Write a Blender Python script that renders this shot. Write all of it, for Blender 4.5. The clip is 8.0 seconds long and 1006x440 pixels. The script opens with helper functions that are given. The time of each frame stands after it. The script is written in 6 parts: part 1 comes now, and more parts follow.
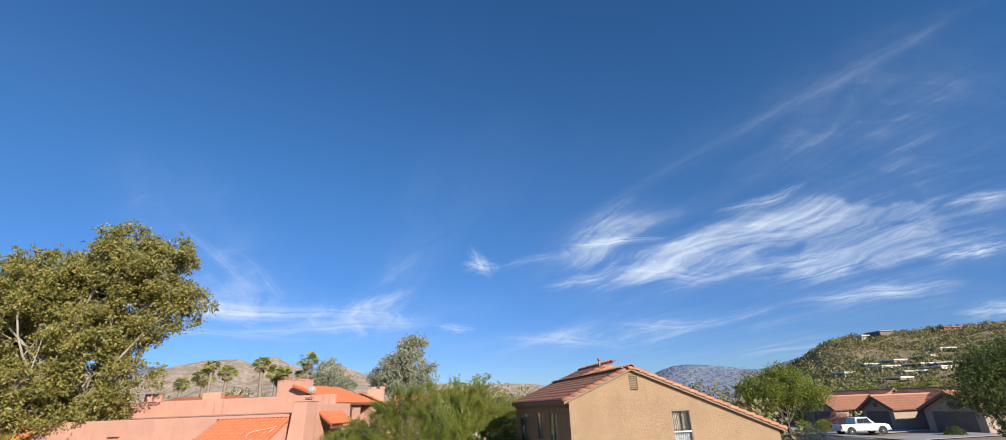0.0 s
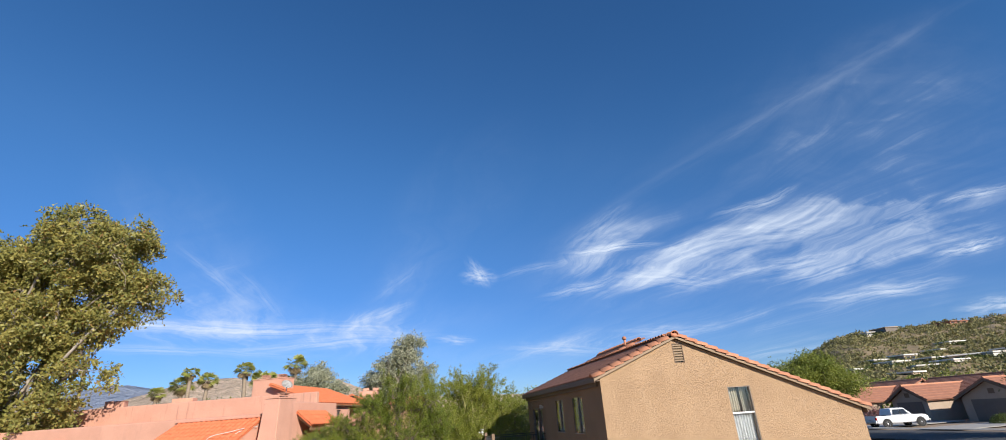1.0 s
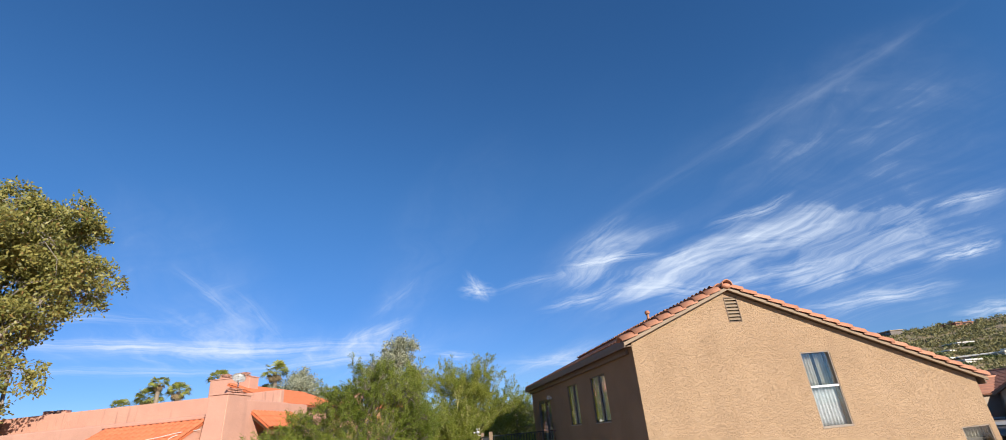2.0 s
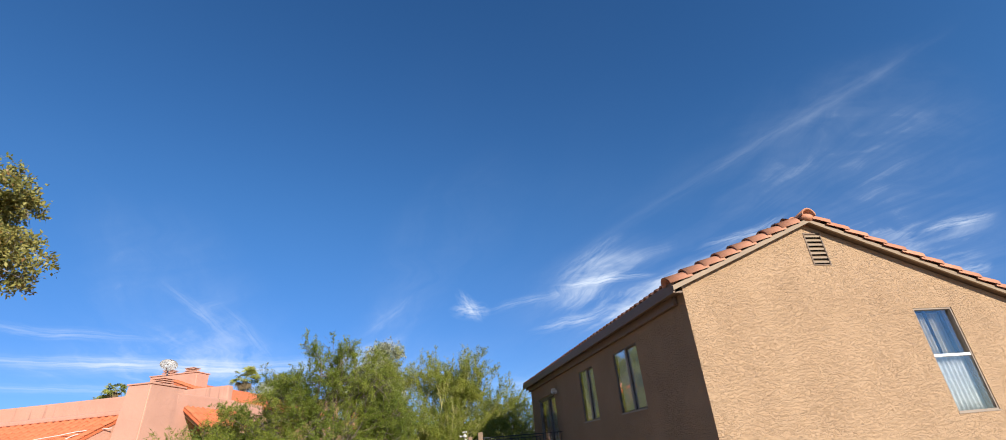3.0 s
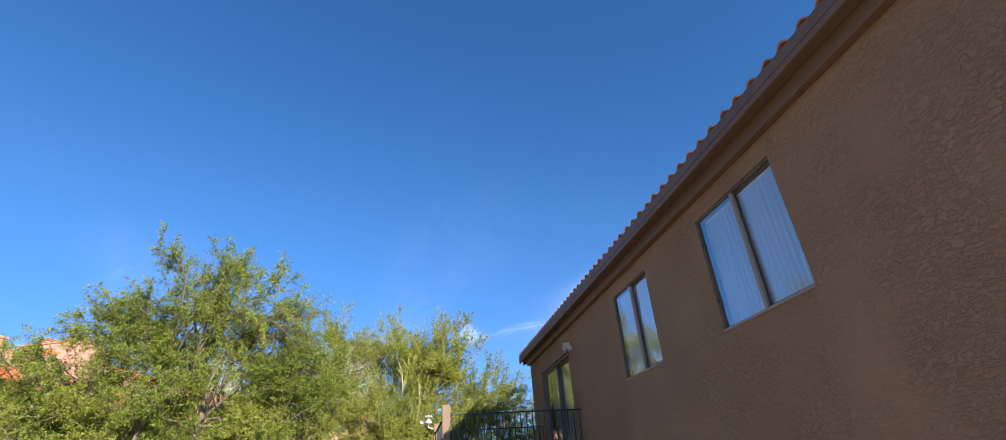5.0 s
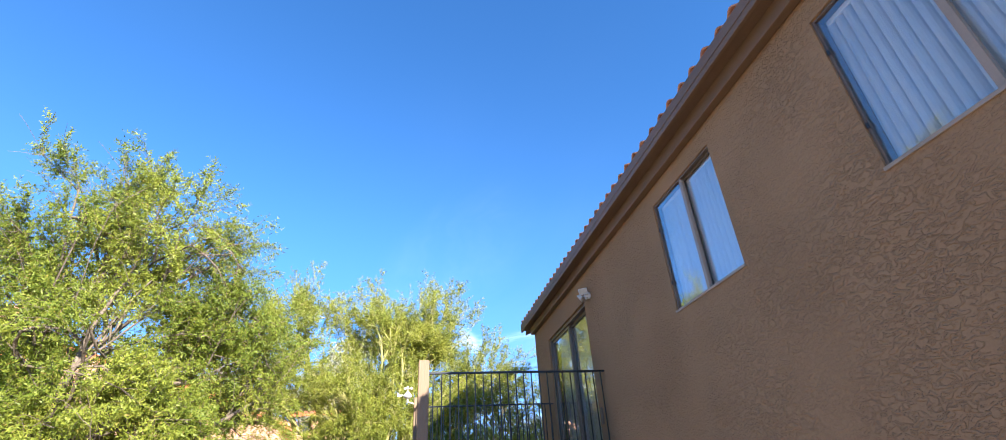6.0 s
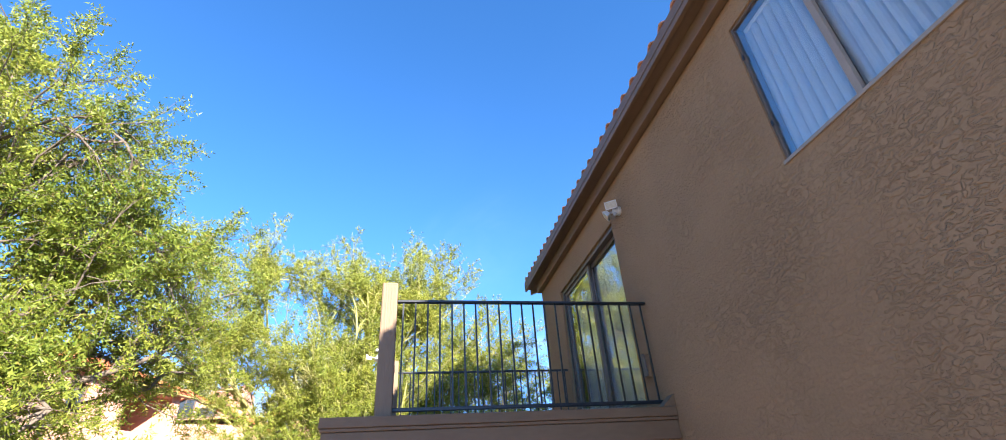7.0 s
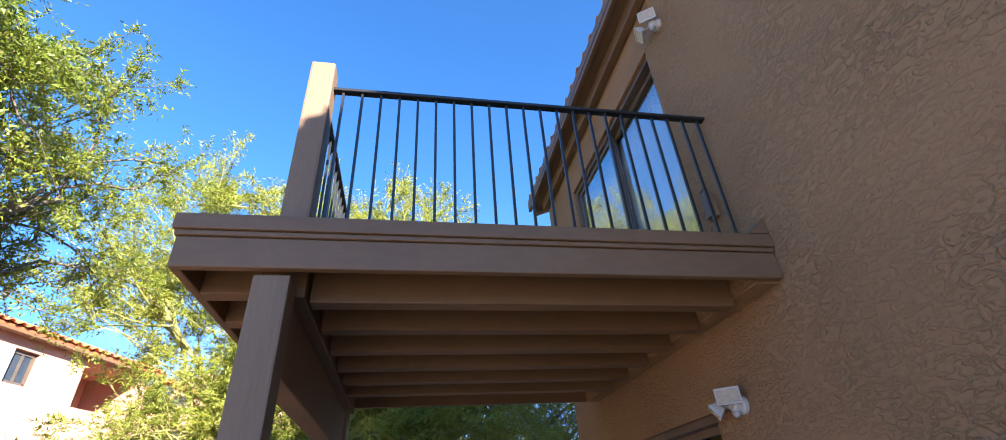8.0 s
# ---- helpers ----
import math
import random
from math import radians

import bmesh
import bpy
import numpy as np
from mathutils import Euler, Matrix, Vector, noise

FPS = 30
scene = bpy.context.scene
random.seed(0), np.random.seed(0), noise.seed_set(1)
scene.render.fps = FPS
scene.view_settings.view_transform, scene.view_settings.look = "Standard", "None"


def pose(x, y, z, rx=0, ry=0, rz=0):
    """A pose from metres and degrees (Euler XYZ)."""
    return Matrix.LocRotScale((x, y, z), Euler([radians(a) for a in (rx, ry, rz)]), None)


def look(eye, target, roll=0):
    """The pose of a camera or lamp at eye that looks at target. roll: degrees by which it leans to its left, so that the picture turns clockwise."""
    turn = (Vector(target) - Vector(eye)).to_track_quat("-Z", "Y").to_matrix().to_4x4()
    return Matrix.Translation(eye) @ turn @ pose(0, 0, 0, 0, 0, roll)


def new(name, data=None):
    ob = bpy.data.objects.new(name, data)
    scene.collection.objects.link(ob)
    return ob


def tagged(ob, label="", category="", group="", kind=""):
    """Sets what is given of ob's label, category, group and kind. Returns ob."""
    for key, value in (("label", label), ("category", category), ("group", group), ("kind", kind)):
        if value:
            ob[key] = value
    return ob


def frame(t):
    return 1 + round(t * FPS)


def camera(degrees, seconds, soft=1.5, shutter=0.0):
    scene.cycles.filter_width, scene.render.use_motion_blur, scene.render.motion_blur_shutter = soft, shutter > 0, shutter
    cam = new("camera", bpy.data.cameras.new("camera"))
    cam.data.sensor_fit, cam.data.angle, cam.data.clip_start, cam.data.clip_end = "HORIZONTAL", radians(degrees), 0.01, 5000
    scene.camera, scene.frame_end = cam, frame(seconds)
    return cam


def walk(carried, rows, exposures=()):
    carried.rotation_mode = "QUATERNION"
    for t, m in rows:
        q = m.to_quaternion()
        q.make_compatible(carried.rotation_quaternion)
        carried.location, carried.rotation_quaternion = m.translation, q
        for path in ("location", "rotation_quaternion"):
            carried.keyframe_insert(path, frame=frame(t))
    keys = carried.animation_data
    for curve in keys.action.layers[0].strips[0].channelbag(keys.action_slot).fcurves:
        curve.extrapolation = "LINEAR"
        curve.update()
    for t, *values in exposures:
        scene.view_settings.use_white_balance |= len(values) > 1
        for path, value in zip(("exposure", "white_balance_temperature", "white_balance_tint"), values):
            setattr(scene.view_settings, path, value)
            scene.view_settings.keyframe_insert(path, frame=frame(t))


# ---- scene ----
cam = camera(91.4, 8.0, soft=0.9)
PATH = [
    (0, (-5.88, -20.034, 5.474), (-5.556, -18.192, 6.182), -2.2),
    (0.5, (-5.803, -17.751, 5.054), (-5.47, -15.918, 5.78), -3.0),
    (1, (-5.562, -15.45, 4.611), (-5.226, -13.625, 5.355), -4.0),
    (1.5, (-5.163, -13.153, 4.223), (-4.829, -11.335, 4.987), -5.1),
    (3, (-4.323, -7.013, 3.33), (-3.951, -5.247, 4.193), -5.1),
    (3.5, (-3.953, -5.302, 3.11), (-3.589, -3.551, 4.005), -4.5),
    (4, (-3.602, -3.698, 2.887), (-3.242, -1.965, 3.819), -4.0),
    (4.5, (-3.321, -2.28, 2.803), (-2.953, -0.556, 3.748), -4.2),
    (6, (-2.602, 1.476, 2.419), (-2.241, 3.182, 3.399), -3.5),
    (6.5, (-2.421, 2.651, 2.326), (-2.05, 4.345, 3.323), -4.4),
    (7, (-2.23, 3.709, 2.201), (-1.864, 5.395, 3.213), -4.0),
    (7.5, (-2.049, 4.75, 1.914), (-1.68, 6.428, 2.937), -4.1),
    (8, (-1.836, 5.737, 1.643), (-1.485, 7.402, 2.693), -4.1),
]
EXPOSURES = [(0, .43, 6350, 10), (1.5, .47, 6350, 10), (3, .54, 6350, 10), (4, .66, 6250, 10), (4.7, .85, 6250, 11), (5.8, 1.86, 6300, 12), (6.5, 2.06, 6300, 12), (7.3, 2.21, 6300, 12), (8, 2.31, 6350, 12)]
walk(cam, [(t, look(eye, target, roll)) for t, eye, target, roll in PATH], EXPOSURES)

# ---- light ----
SUN = Vector((0.48, -1.0, 0.465)).normalized()
SUN_ELEVATION = math.asin(SUN.z)
SUN_AZIMUTH = math.atan2(SUN.x, SUN.y)

sun_data = bpy.data.lights.new("sun", "SUN")
sun_data.energy, sun_data.angle, sun_data.color = 5.0, radians(0.5), (1.0, 0.91, 0.78)
sun = new("sun", sun_data)
sun.matrix_world = look(SUN * 50, (0, 0, 0))


def link(tree, a, b):
    tree.links.new(a, b)


def math_node(tree, op, a, b=None, clamp=False):
    n = tree.nodes.new("ShaderNodeMath")
    n.operation, n.use_clamp = op, clamp
    for i, v in enumerate((a, b)):
        if v is None:
            continue
        if isinstance(v, (int, float)):
            n.inputs[i].default_value = v
        else:
            tree.links.new(v, n.inputs[i])
    return n.outputs[0]


def noise_node(tree, vector, scale, detail=4.0, rough=0.55, distortion=0.0):
    n = tree.nodes.new("ShaderNodeTexNoise")
    n.inputs["Scale"].default_value, n.inputs["Detail"].default_value = scale, detail
    n.inputs["Roughness"].default_value, n.inputs["Distortion"].default_value = rough, distortion
    if vector is not None:
        tree.links.new(vector, n.inputs["Vector"])
    return n.outputs["Fac"]


def ramp_node(tree, value, lo, hi, to_lo=0.0, to_hi=1.0):
    n = tree.nodes.new("ShaderNodeMapRange")
    n.interpolation_type = "SMOOTHSTEP"
    for i, v in enumerate((lo, hi, to_lo, to_hi)):
        n.inputs[1 + i].default_value = v
    tree.links.new(value, n.inputs[0])
    return n.outputs[0]


def mapped(tree, vector, loc=(0, 0, 0), rot=0.0, scale=(1, 1, 1)):
    n = tree.nodes.new("ShaderNodeMapping")
    n.vector_type = "TEXTURE"
    n.inputs["Location"].default_value = loc
    n.inputs["Rotation"].default_value = (0, 0, rot)
    n.inputs["Scale"].default_value = scale
    tree.links.new(vector, n.inputs["Vector"])
    return n.outputs[0]


def mix_color(tree, fac, a, b, blend="MIX"):
    n = tree.nodes.new("ShaderNodeMix")
    n.data_type, n.blend_type = "RGBA", blend
    for i, v in ((0, fac), (6, a), (7, b)):
        if isinstance(v, (int, float)):
            n.inputs[i].default_value = v
        elif isinstance(v, tuple):
            n.inputs[i].default_value = (*v, 1.0)
        else:
            tree.links.new(v, n.inputs[i])
    return n.outputs[2]


def make_world():
    w = bpy.data.worlds.new("sky")
    scene.world = w
    w.use_nodes = True
    t = w.node_tree
    t.nodes.clear()
    sky = t.nodes.new("ShaderNodeTexSky")
    sky.sky_type, sky.sun_disc = "NISHITA", False
    sky.sun_elevation, sky.sun_rotation = SUN_ELEVATION, SUN_AZIMUTH
    sky.altitude, sky.air_density, sky.dust_density, sky.ozone_density = 800.0, 1.0, 0.0, 2.0
    hue = t.nodes.new("ShaderNodeHueSaturation")
    hue.inputs["Saturation"].default_value = SKY_SATURATION
    link(t, sky.outputs[0], hue.inputs["Color"])
    blue = mix_color(t, 1.0, hue.outputs[0], SKY_TINT, "MULTIPLY")
    co = t.nodes.new("ShaderNodeTexCoord").outputs["Generated"]
    sep = t.nodes.new("ShaderNodeSeparateXYZ")
    link(t, co, sep.inputs[0])
    dx, dy, dz = sep.outputs
    # dry air: the sky stays blue down to the horizon
    blue = mix_color(t, ramp_node(t, dz, 0.0, 0.5, 1.0, 0.0), blue, mix_color(t, 1.0, blue, (0.56, 0.60, 0.83), "MULTIPLY"))
    # Cirrus lies in one high layer: the view's way, met with a level sheet.
    up = math_node(t, "ADD", math_node(t, "MAXIMUM", dz, 0.0), 0.06)
    sheet = t.nodes.new("ShaderNodeCombineXYZ")
    link(t, math_node(t, "DIVIDE", dx, up), sheet.inputs[0])
    link(t, math_node(t, "DIVIDE", dy, up), sheet.inputs[1])
    # The same way met with an upright sheet to the north, to set the single wisps.
    ahead = math_node(t, "MAXIMUM", dy, 0.02)
    wall = t.nodes.new("ShaderNodeCombineXYZ")
    link(t, math_node(t, "DIVIDE", dx, ahead), wall.inputs[0])
    link(t, math_node(t, "DIVIDE", dz, ahead), wall.inputs[1])
    # A warped copy gives frayed edges.
    warp = t.nodes.new("ShaderNodeTexNoise")
    warp.inputs["Scale"].default_value, warp.inputs["Detail"].default_value = 5.0, 5.0
    link(t, wall.outputs[0], warp.inputs["Vector"])
    off = t.nodes.new("ShaderNodeVectorMath")
    off.operation = "SUBTRACT"
    link(t, warp.outputs["Color"], off.inputs[0])
    off.inputs[1].default_value = (0.5, 0.5, 0.5)
    small = t.nodes.new("ShaderNodeVectorMath")
    small.operation = "MULTIPLY_ADD"
    link(t, off.outputs[0], small.inputs[0])
    small.inputs[1].default_value = (0.07, 0.04, 0.0)
    link(t, wall.outputs[0], small.inputs[2])
    frayed = small.outputs[0]
    calm = t.nodes.new("ShaderNodeVectorMath")
    calm.operation = "MULTIPLY_ADD"
    link(t, off.outputs[0], calm.inputs[0])
    calm.inputs[1].default_value = (0.02, 0.025, 0.0)
    link(t, wall.outputs[0], calm.inputs[2])
    total = None
    for u, v, angle, long, wide, strength in STREAKS + CIRRUS + LOW_BANDS:
        ways = calm.outputs[0] if long > 0.5 else frayed
        m = mapped(t, ways, (u, v, 0), radians(angle), (long, wide, 1))
        g = t.nodes.new("ShaderNodeTexGradient")
        g.gradient_type = "SPHERICAL"
        link(t, m, g.inputs[0])
        # fibres run along each wisp
        fibre = noise_node(t, mapped(t, ways, (u, v, 0), radians(angle), (min(long * 0.5, 0.3), wide * (0.8 if long > 0.5 else 0.3), 1)), 1.0, 6.0, 0.58, 0.35)
        body = math_node(t, "MULTIPLY", ramp_node(t, g.outputs["Fac"], 0.0, 0.9), ramp_node(t, fibre, 0.28, 0.75))
        body = math_node(t, "MULTIPLY", body, strength)
        total = body if total is None else math_node(t, "ADD", total, body)
    # cirrus fibres that run towards one point of the horizon, thick where the soft fields lie
    wob = t.nodes.new("ShaderNodeTexNoise")
    wob.inputs["Scale"].default_value, wob.inputs["Detail"].default_value = 0.9, 4.0
    link(t, sheet.outputs[0], wob.inputs["Vector"])
    bent = t.nodes.new("ShaderNodeVectorMath")
    bent.operation = "MULTIPLY_ADD"
    link(t, wob.outputs["Color"], bent.inputs[0])
    bent.inputs[1].default_value = (0.85, 0.6, 0.0)
    link(t, sheet.outputs[0], bent.inputs[2])
    strands = noise_node(t, mapped(t, bent.outputs[0], (0, 0, 0), radians(102), (2.6, 0.34, 1)), 1.0, 9.0, 0.62, 0.25)
    combed = noise_node(t, mapped(t, bent.outputs[0], (3, 1, 0), radians(98), (1.3, 0.12, 1)), 1.0, 5.0, 0.55)
    feather = noise_node(t, mapped(t, bent.outputs[0], (1, 5, 0), radians(95), (0.7, 0.045, 1)), 1.0, 4.0, 0.6)
    strands = math_node(t, "ADD", math_node(t, "MULTIPLY", strands, 0.70), math_node(t, "ADD", math_node(t, "MULTIPLY", combed, 0.18), math_node(t, "MULTIPLY", feather, 0.12)))
    field = None
    for u, v, angle, long, wide, strength in FIELDS:
        g = t.nodes.new("ShaderNodeTexGradient")
        g.gradient_type = "SPHERICAL"
        link(t, mapped(t, frayed, (u, v, 0), radians(angle), (long, wide, 1)), g.inputs[0])
        one = math_node(t, "MULTIPLY", ramp_node(t, g.outputs["Fac"], 0.0, 0.85), strength)
        field = one if field is None else math_node(t, "ADD", field, one)
    # the fields break up into banks
    banks = noise_node(t, mapped(t, frayed, (0, 0, 0), radians(12), (0.30, 0.10, 1)), 1.0, 5.0, 0.6, 0.6)
    field = math_node(t, "MULTIPLY", field, ramp_node(t, banks, 0.33, 0.68, 0.5, 1.15))
    # elsewhere a patchy thin veil
    patch = ramp_node(t, noise_node(t, sheet.outputs[0], 0.35, 3.0), 0.40, 0.75, 0.0, 0.16)
    field = math_node(t, "MINIMUM", math_node(t, "ADD", field, patch), 1.0)
    edge_at = math_node(t, "SUBTRACT", 0.66, math_node(t, "MULTIPLY", field, 0.30))
    veil = math_node(t, "DIVIDE", math_node(t, "SUBTRACT", strands, edge_at), 0.36, True)
    veil = math_node(t, "MULTIPLY", math_node(t, "POWER", veil, 1.3), math_node(t, "ADD", math_node(t, "MULTIPLY", field, 0.75), 0.12))
    # a thin even veil of fine fibres about the banks
    thin = math_node(t, "MULTIPLY", ramp_node(t, strands, 0.34, 0.66, 0.15, 1.0), math_node(t, "MULTIPLY", field, 0.22))
    cover = math_node(t, "ADD", total, math_node(t, "ADD", veil, thin))
    cover = math_node(t, "MULTIPLY", cover, ramp_node(t, dz, 0.0, 0.06), True)
    cover = math_node(t, "MINIMUM", cover, 0.9)
    lit = mix_color(t, cover, blue, CLOUD)
    bg = t.nodes.new("ShaderNodeBackground")
    bg.inputs["Strength"].default_value = SKY_STRENGTH
    link(t, lit, bg.inputs["Color"])
    out = t.nodes.new("ShaderNodeOutputWorld")
    link(t, bg.outputs[0], out.inputs["Surface"])


SKY_STRENGTH, SKY_SATURATION, SKY_TINT, CLOUD = 0.078, 1.22, (0.88, 1.08, 1.27), (7.4, 8.2, 9.4)
# place on the upright sheet, lean, length, width, density
STREAKS = [(1.11, 0.81, 29, 1.05, 0.030, 0.10), (1.2, 0.88, 29, 1.1, 0.08, 0.03)]
CIRRUS = [
    (0.35, 0.250, 14, 0.13, 0.019, 0.55), (0.43, 0.338, 5, 0.14, 0.016, 0.75), (0.40, 0.389, 34, 0.13, 0.035, 0.28), (0.83, 0.456, 19, 0.18, 0.020, 0.50),
    (0.56, 0.261, -5, 0.17, 0.032, 0.45), (0.79, 0.364, 11, 0.41, 0.053, 0.50), (0.86, 0.294, 11, 0.24, 0.032, 0.50), (1.09, 0.222, 7, 0.31, 0.026, 0.70),
    (1.40, 0.331, 12, 0.17, 0.026, 0.95), (1.50, 0.482, 12, 0.18, 0.023, 0.60), (1.42, 0.184, 6, 0.17, 0.035, 0.70), (0.12, 0.280, 0, 0.045, 0.027, 0.60),
    (0.12, 0.290, -58, 0.05, 0.022, 0.45), (0.24, 0.295, 12, 0.12, 0.015, 0.25), (0.07, 0.149, -3, 0.05, 0.012, 0.55), (0.54, 0.152, 0, 0.17, 0.019, 0.35),
]
LOW_BANDS = [
    (-0.56, 0.205, -6, 0.34, 0.018, 0.55), (-0.33, 0.186, -3, 0.42, 0.022, 0.60), (-0.50, 0.158, -5, 0.40, 0.012, 0.40), (-0.39, 0.290, -42, 0.12, 0.016, 0.20),
    (-0.18, 0.152, 2, 0.26, 0.018, 0.45), (-0.08, 0.200, 20, 0.09, 0.015, 0.28), (0.29, 0.119, -5, 0.16, 0.019, 0.42), (-0.04, 0.272, 42, 0.09, 0.018, 0.14),
    (-0.62, 0.265, -10, 0.20, 0.016, 0.35), (-0.30, 0.245, -46, 0.10, 0.014, 0.16),
]
FIELDS = [
    (0.88, 0.34, 13, 0.66, 0.16, 0.85), (1.30, 0.38, 13, 0.60, 0.16, 0.65), (0.46, 0.30, 14, 0.34, 0.15, 0.7),
    (0.55, 0.15, 2, 0.42, 0.05, 0.7), (-0.40, 0.190, -3, 0.60, 0.07, 0.42), (-0.10, 0.165, 6, 0.34, 0.07, 0.40),
    (-0.44, 0.30, -50, 0.36, 0.18, 0.50), (0.25, 0.115, 0, 0.34, 0.04, 0.6), (1.10, 0.20, 6, 0.5, 0.06, 0.6), (0.85, 0.10, 2, 0.5, 0.04, 0.5),
    (-0.03, 0.24, 52, 0.20, 0.09, 0.42), (0.42, 0.38, 32, 0.22, 0.08, 0.45), (1.25, 0.66, 27, 0.9, 0.42, 0.55), (0.10, 0.48, 50, 0.35, 0.14, 0.20),
]
make_world()


# ---- materials ----
def material(name, colors, rough=0.8, scale=3.0, fine=40.0, bump=0.2, bump_scale=60.0, metal=0.0, stretch=(1, 1, 1), spread=(0.3, 0.7), dist=0.01, random=0.0, stain=None, spec=None):
    """Two colours mixed by noise at two scales, with fine relief; random: how far pieces differ from each other."""
    m = bpy.data.materials.new(name)
    m.use_nodes = True
    t = m.node_tree
    p = t.nodes["Principled BSDF"]
    co = t.nodes.new("ShaderNodeTexCoord").outputs["Object"]
    if random:
        info = t.nodes.new("ShaderNodeObjectInfo")
        add = t.nodes.new("ShaderNodeVectorMath")
        add.operation = "MULTIPLY_ADD"
        comb = t.nodes.new("ShaderNodeCombineXYZ")
        for i in range(3):
            link(t, info.outputs["Random"], comb.inputs[i])
        link(t, comb.outputs[0], add.inputs[0])
        add.inputs[1].default_value = (37, 53, 71)
        link(t, co, add.inputs[2])
        co = add.outputs[0]
    vec = mapped(t, co, scale=stretch)
    big = ramp_node(t, noise_node(t, vec, scale, 5.0), *spread)
    small = ramp_node(t, noise_node(t, vec, fine, 3.0), 0.3, 0.7)
    fac = math_node(t, "ADD", math_node(t, "MULTIPLY", big, 0.65), math_node(t, "MULTIPLY", small, 0.35))
    if random:
        fac = math_node(t, "ADD", math_node(t, "MULTIPLY", fac, 1 - random), math_node(t, "MULTIPLY", info.outputs["Random"], random))
    col = mix_color(t, fac, colors[0], colors[1])
    if stain:
        mask = ramp_node(t, noise_node(t, mapped(t, co, scale=(1, 1, 2.5)), stain[1], 6.0, 0.65), stain[2], stain[2] + 0.18)
        col = mix_color(t, math_node(t, "MULTIPLY", mask, stain[3]), col, stain[0])
    link(t, col, p.inputs["Base Color"])
    p.inputs["Roughness"].default_value, p.inputs["Metallic"].default_value = rough, metal
    if spec is not None:
        p.inputs["Specular IOR Level"].default_value = spec
    if bump:
        b = t.nodes.new("ShaderNodeBump")
        b.inputs["Strength"].default_value, b.inputs["Distance"].default_value = bump, dist
        link(t, noise_node(t, vec, bump_scale, 4.0, 0.6), b.inputs["Height"])
        link(t, b.outputs[0], p.inputs["Normal"])
    return m


def stucco(name, colors, scale, strength, stretch, dist, stain, run=(1, 1, 5), patchy=(0.32, 0.66, 0.35), ledge=(0.40, 0.62)):
    """Trowelled stucco: ridged flakes over a sandy grain."""
    m = bpy.data.materials.new(name)
    m.use_nodes = True
    t = m.node_tree
    p = t.nodes["Principled BSDF"]
    co = t.nodes.new("ShaderNodeTexCoord").outputs["Object"]
    tone = ramp_node(t, noise_node(t, co, 0.9, 5.0), 0.3, 0.7)
    grain = ramp_node(t, noise_node(t, co, 55.0, 3.0), 0.3, 0.7)
    fac = math_node(t, "ADD", math_node(t, "MULTIPLY", tone, 0.6), math_node(t, "MULTIPLY", grain, 0.4))
    col = mix_color(t, fac, colors[0], colors[1])
    streak = ramp_node(t, noise_node(t, mapped(t, co, scale=run), 1.6, 6.0, 0.6), 0.56, 0.74)
    col = mix_color(t, math_node(t, "MULTIPLY", streak, stain[1]), col, stain[0])
    link(t, col, p.inputs["Base Color"])
    p.inputs["Roughness"].default_value = 0.92
    p.inputs["Specular IOR Level"].default_value = 0.25
    vec = mapped(t, co, scale=stretch)
    flake = noise_node(t, vec, scale, 3.5, 0.55, 1.2)
    flake = ramp_node(t, flake, *ledge)
    sand = noise_node(t, co, 160.0, 2.0)
    where = ramp_node(t, noise_node(t, co, 1.3, 3.0), patchy[0], patchy[1], patchy[2], 1.0)
    h = math_node(t, "ADD", math_node(t, "MULTIPLY", flake, where), math_node(t, "MULTIPLY", sand, 0.12))
    b = t.nodes.new("ShaderNodeBump")
    b.inputs["Strength"].default_value, b.inputs["Distance"].default_value = strength, dist
    link(t, h, b.inputs["Height"])
    link(t, b.outputs[0], p.inputs["Normal"])
    return m


def glass_material(name, tint=(0.96, 0.98, 0.98)):
    m = bpy.data.materials.new(name)
    m.use_nodes = True
    t = m.node_tree
    t.nodes.clear()
    out = t.nodes.new("ShaderNodeOutputMaterial")
    clear = t.nodes.new("ShaderNodeBsdfTransparent")
    clear.inputs[0].default_value = (*tint, 1)
    gloss = t.nodes.new("ShaderNodeBsdfGlossy")
    gloss.inputs["Roughness"].default_value = 0.02
    facing = t.nodes.new("ShaderNodeLayerWeight")
    facing.inputs["Blend"].default_value = 0.5
    shine = math_node(t, "ADD", math_node(t, "MULTIPLY", math_node(t, "POWER", facing.outputs["Facing"], 1.9), 0.75), 0.06, True)
    bump = t.nodes.new("ShaderNodeBump")
    bump.inputs["Strength"].default_value, bump.inputs["Distance"].default_value = 0.03, 0.01
    co = t.nodes.new("ShaderNodeTexCoord").outputs["Object"]
    link(t, noise_node(t, co, 2.5, 1.0), bump.inputs["Height"])
    link(t, bump.outputs[0], gloss.inputs["Normal"])
    mix = t.nodes.new("ShaderNodeMixShader")
    link(t, shine, mix.inputs[0])
    link(t, clear.outputs[0], mix.inputs[1])
    link(t, gloss.outputs[0], mix.inputs[2])
    link(t, mix.outputs[0], out.inputs[0])
    return m


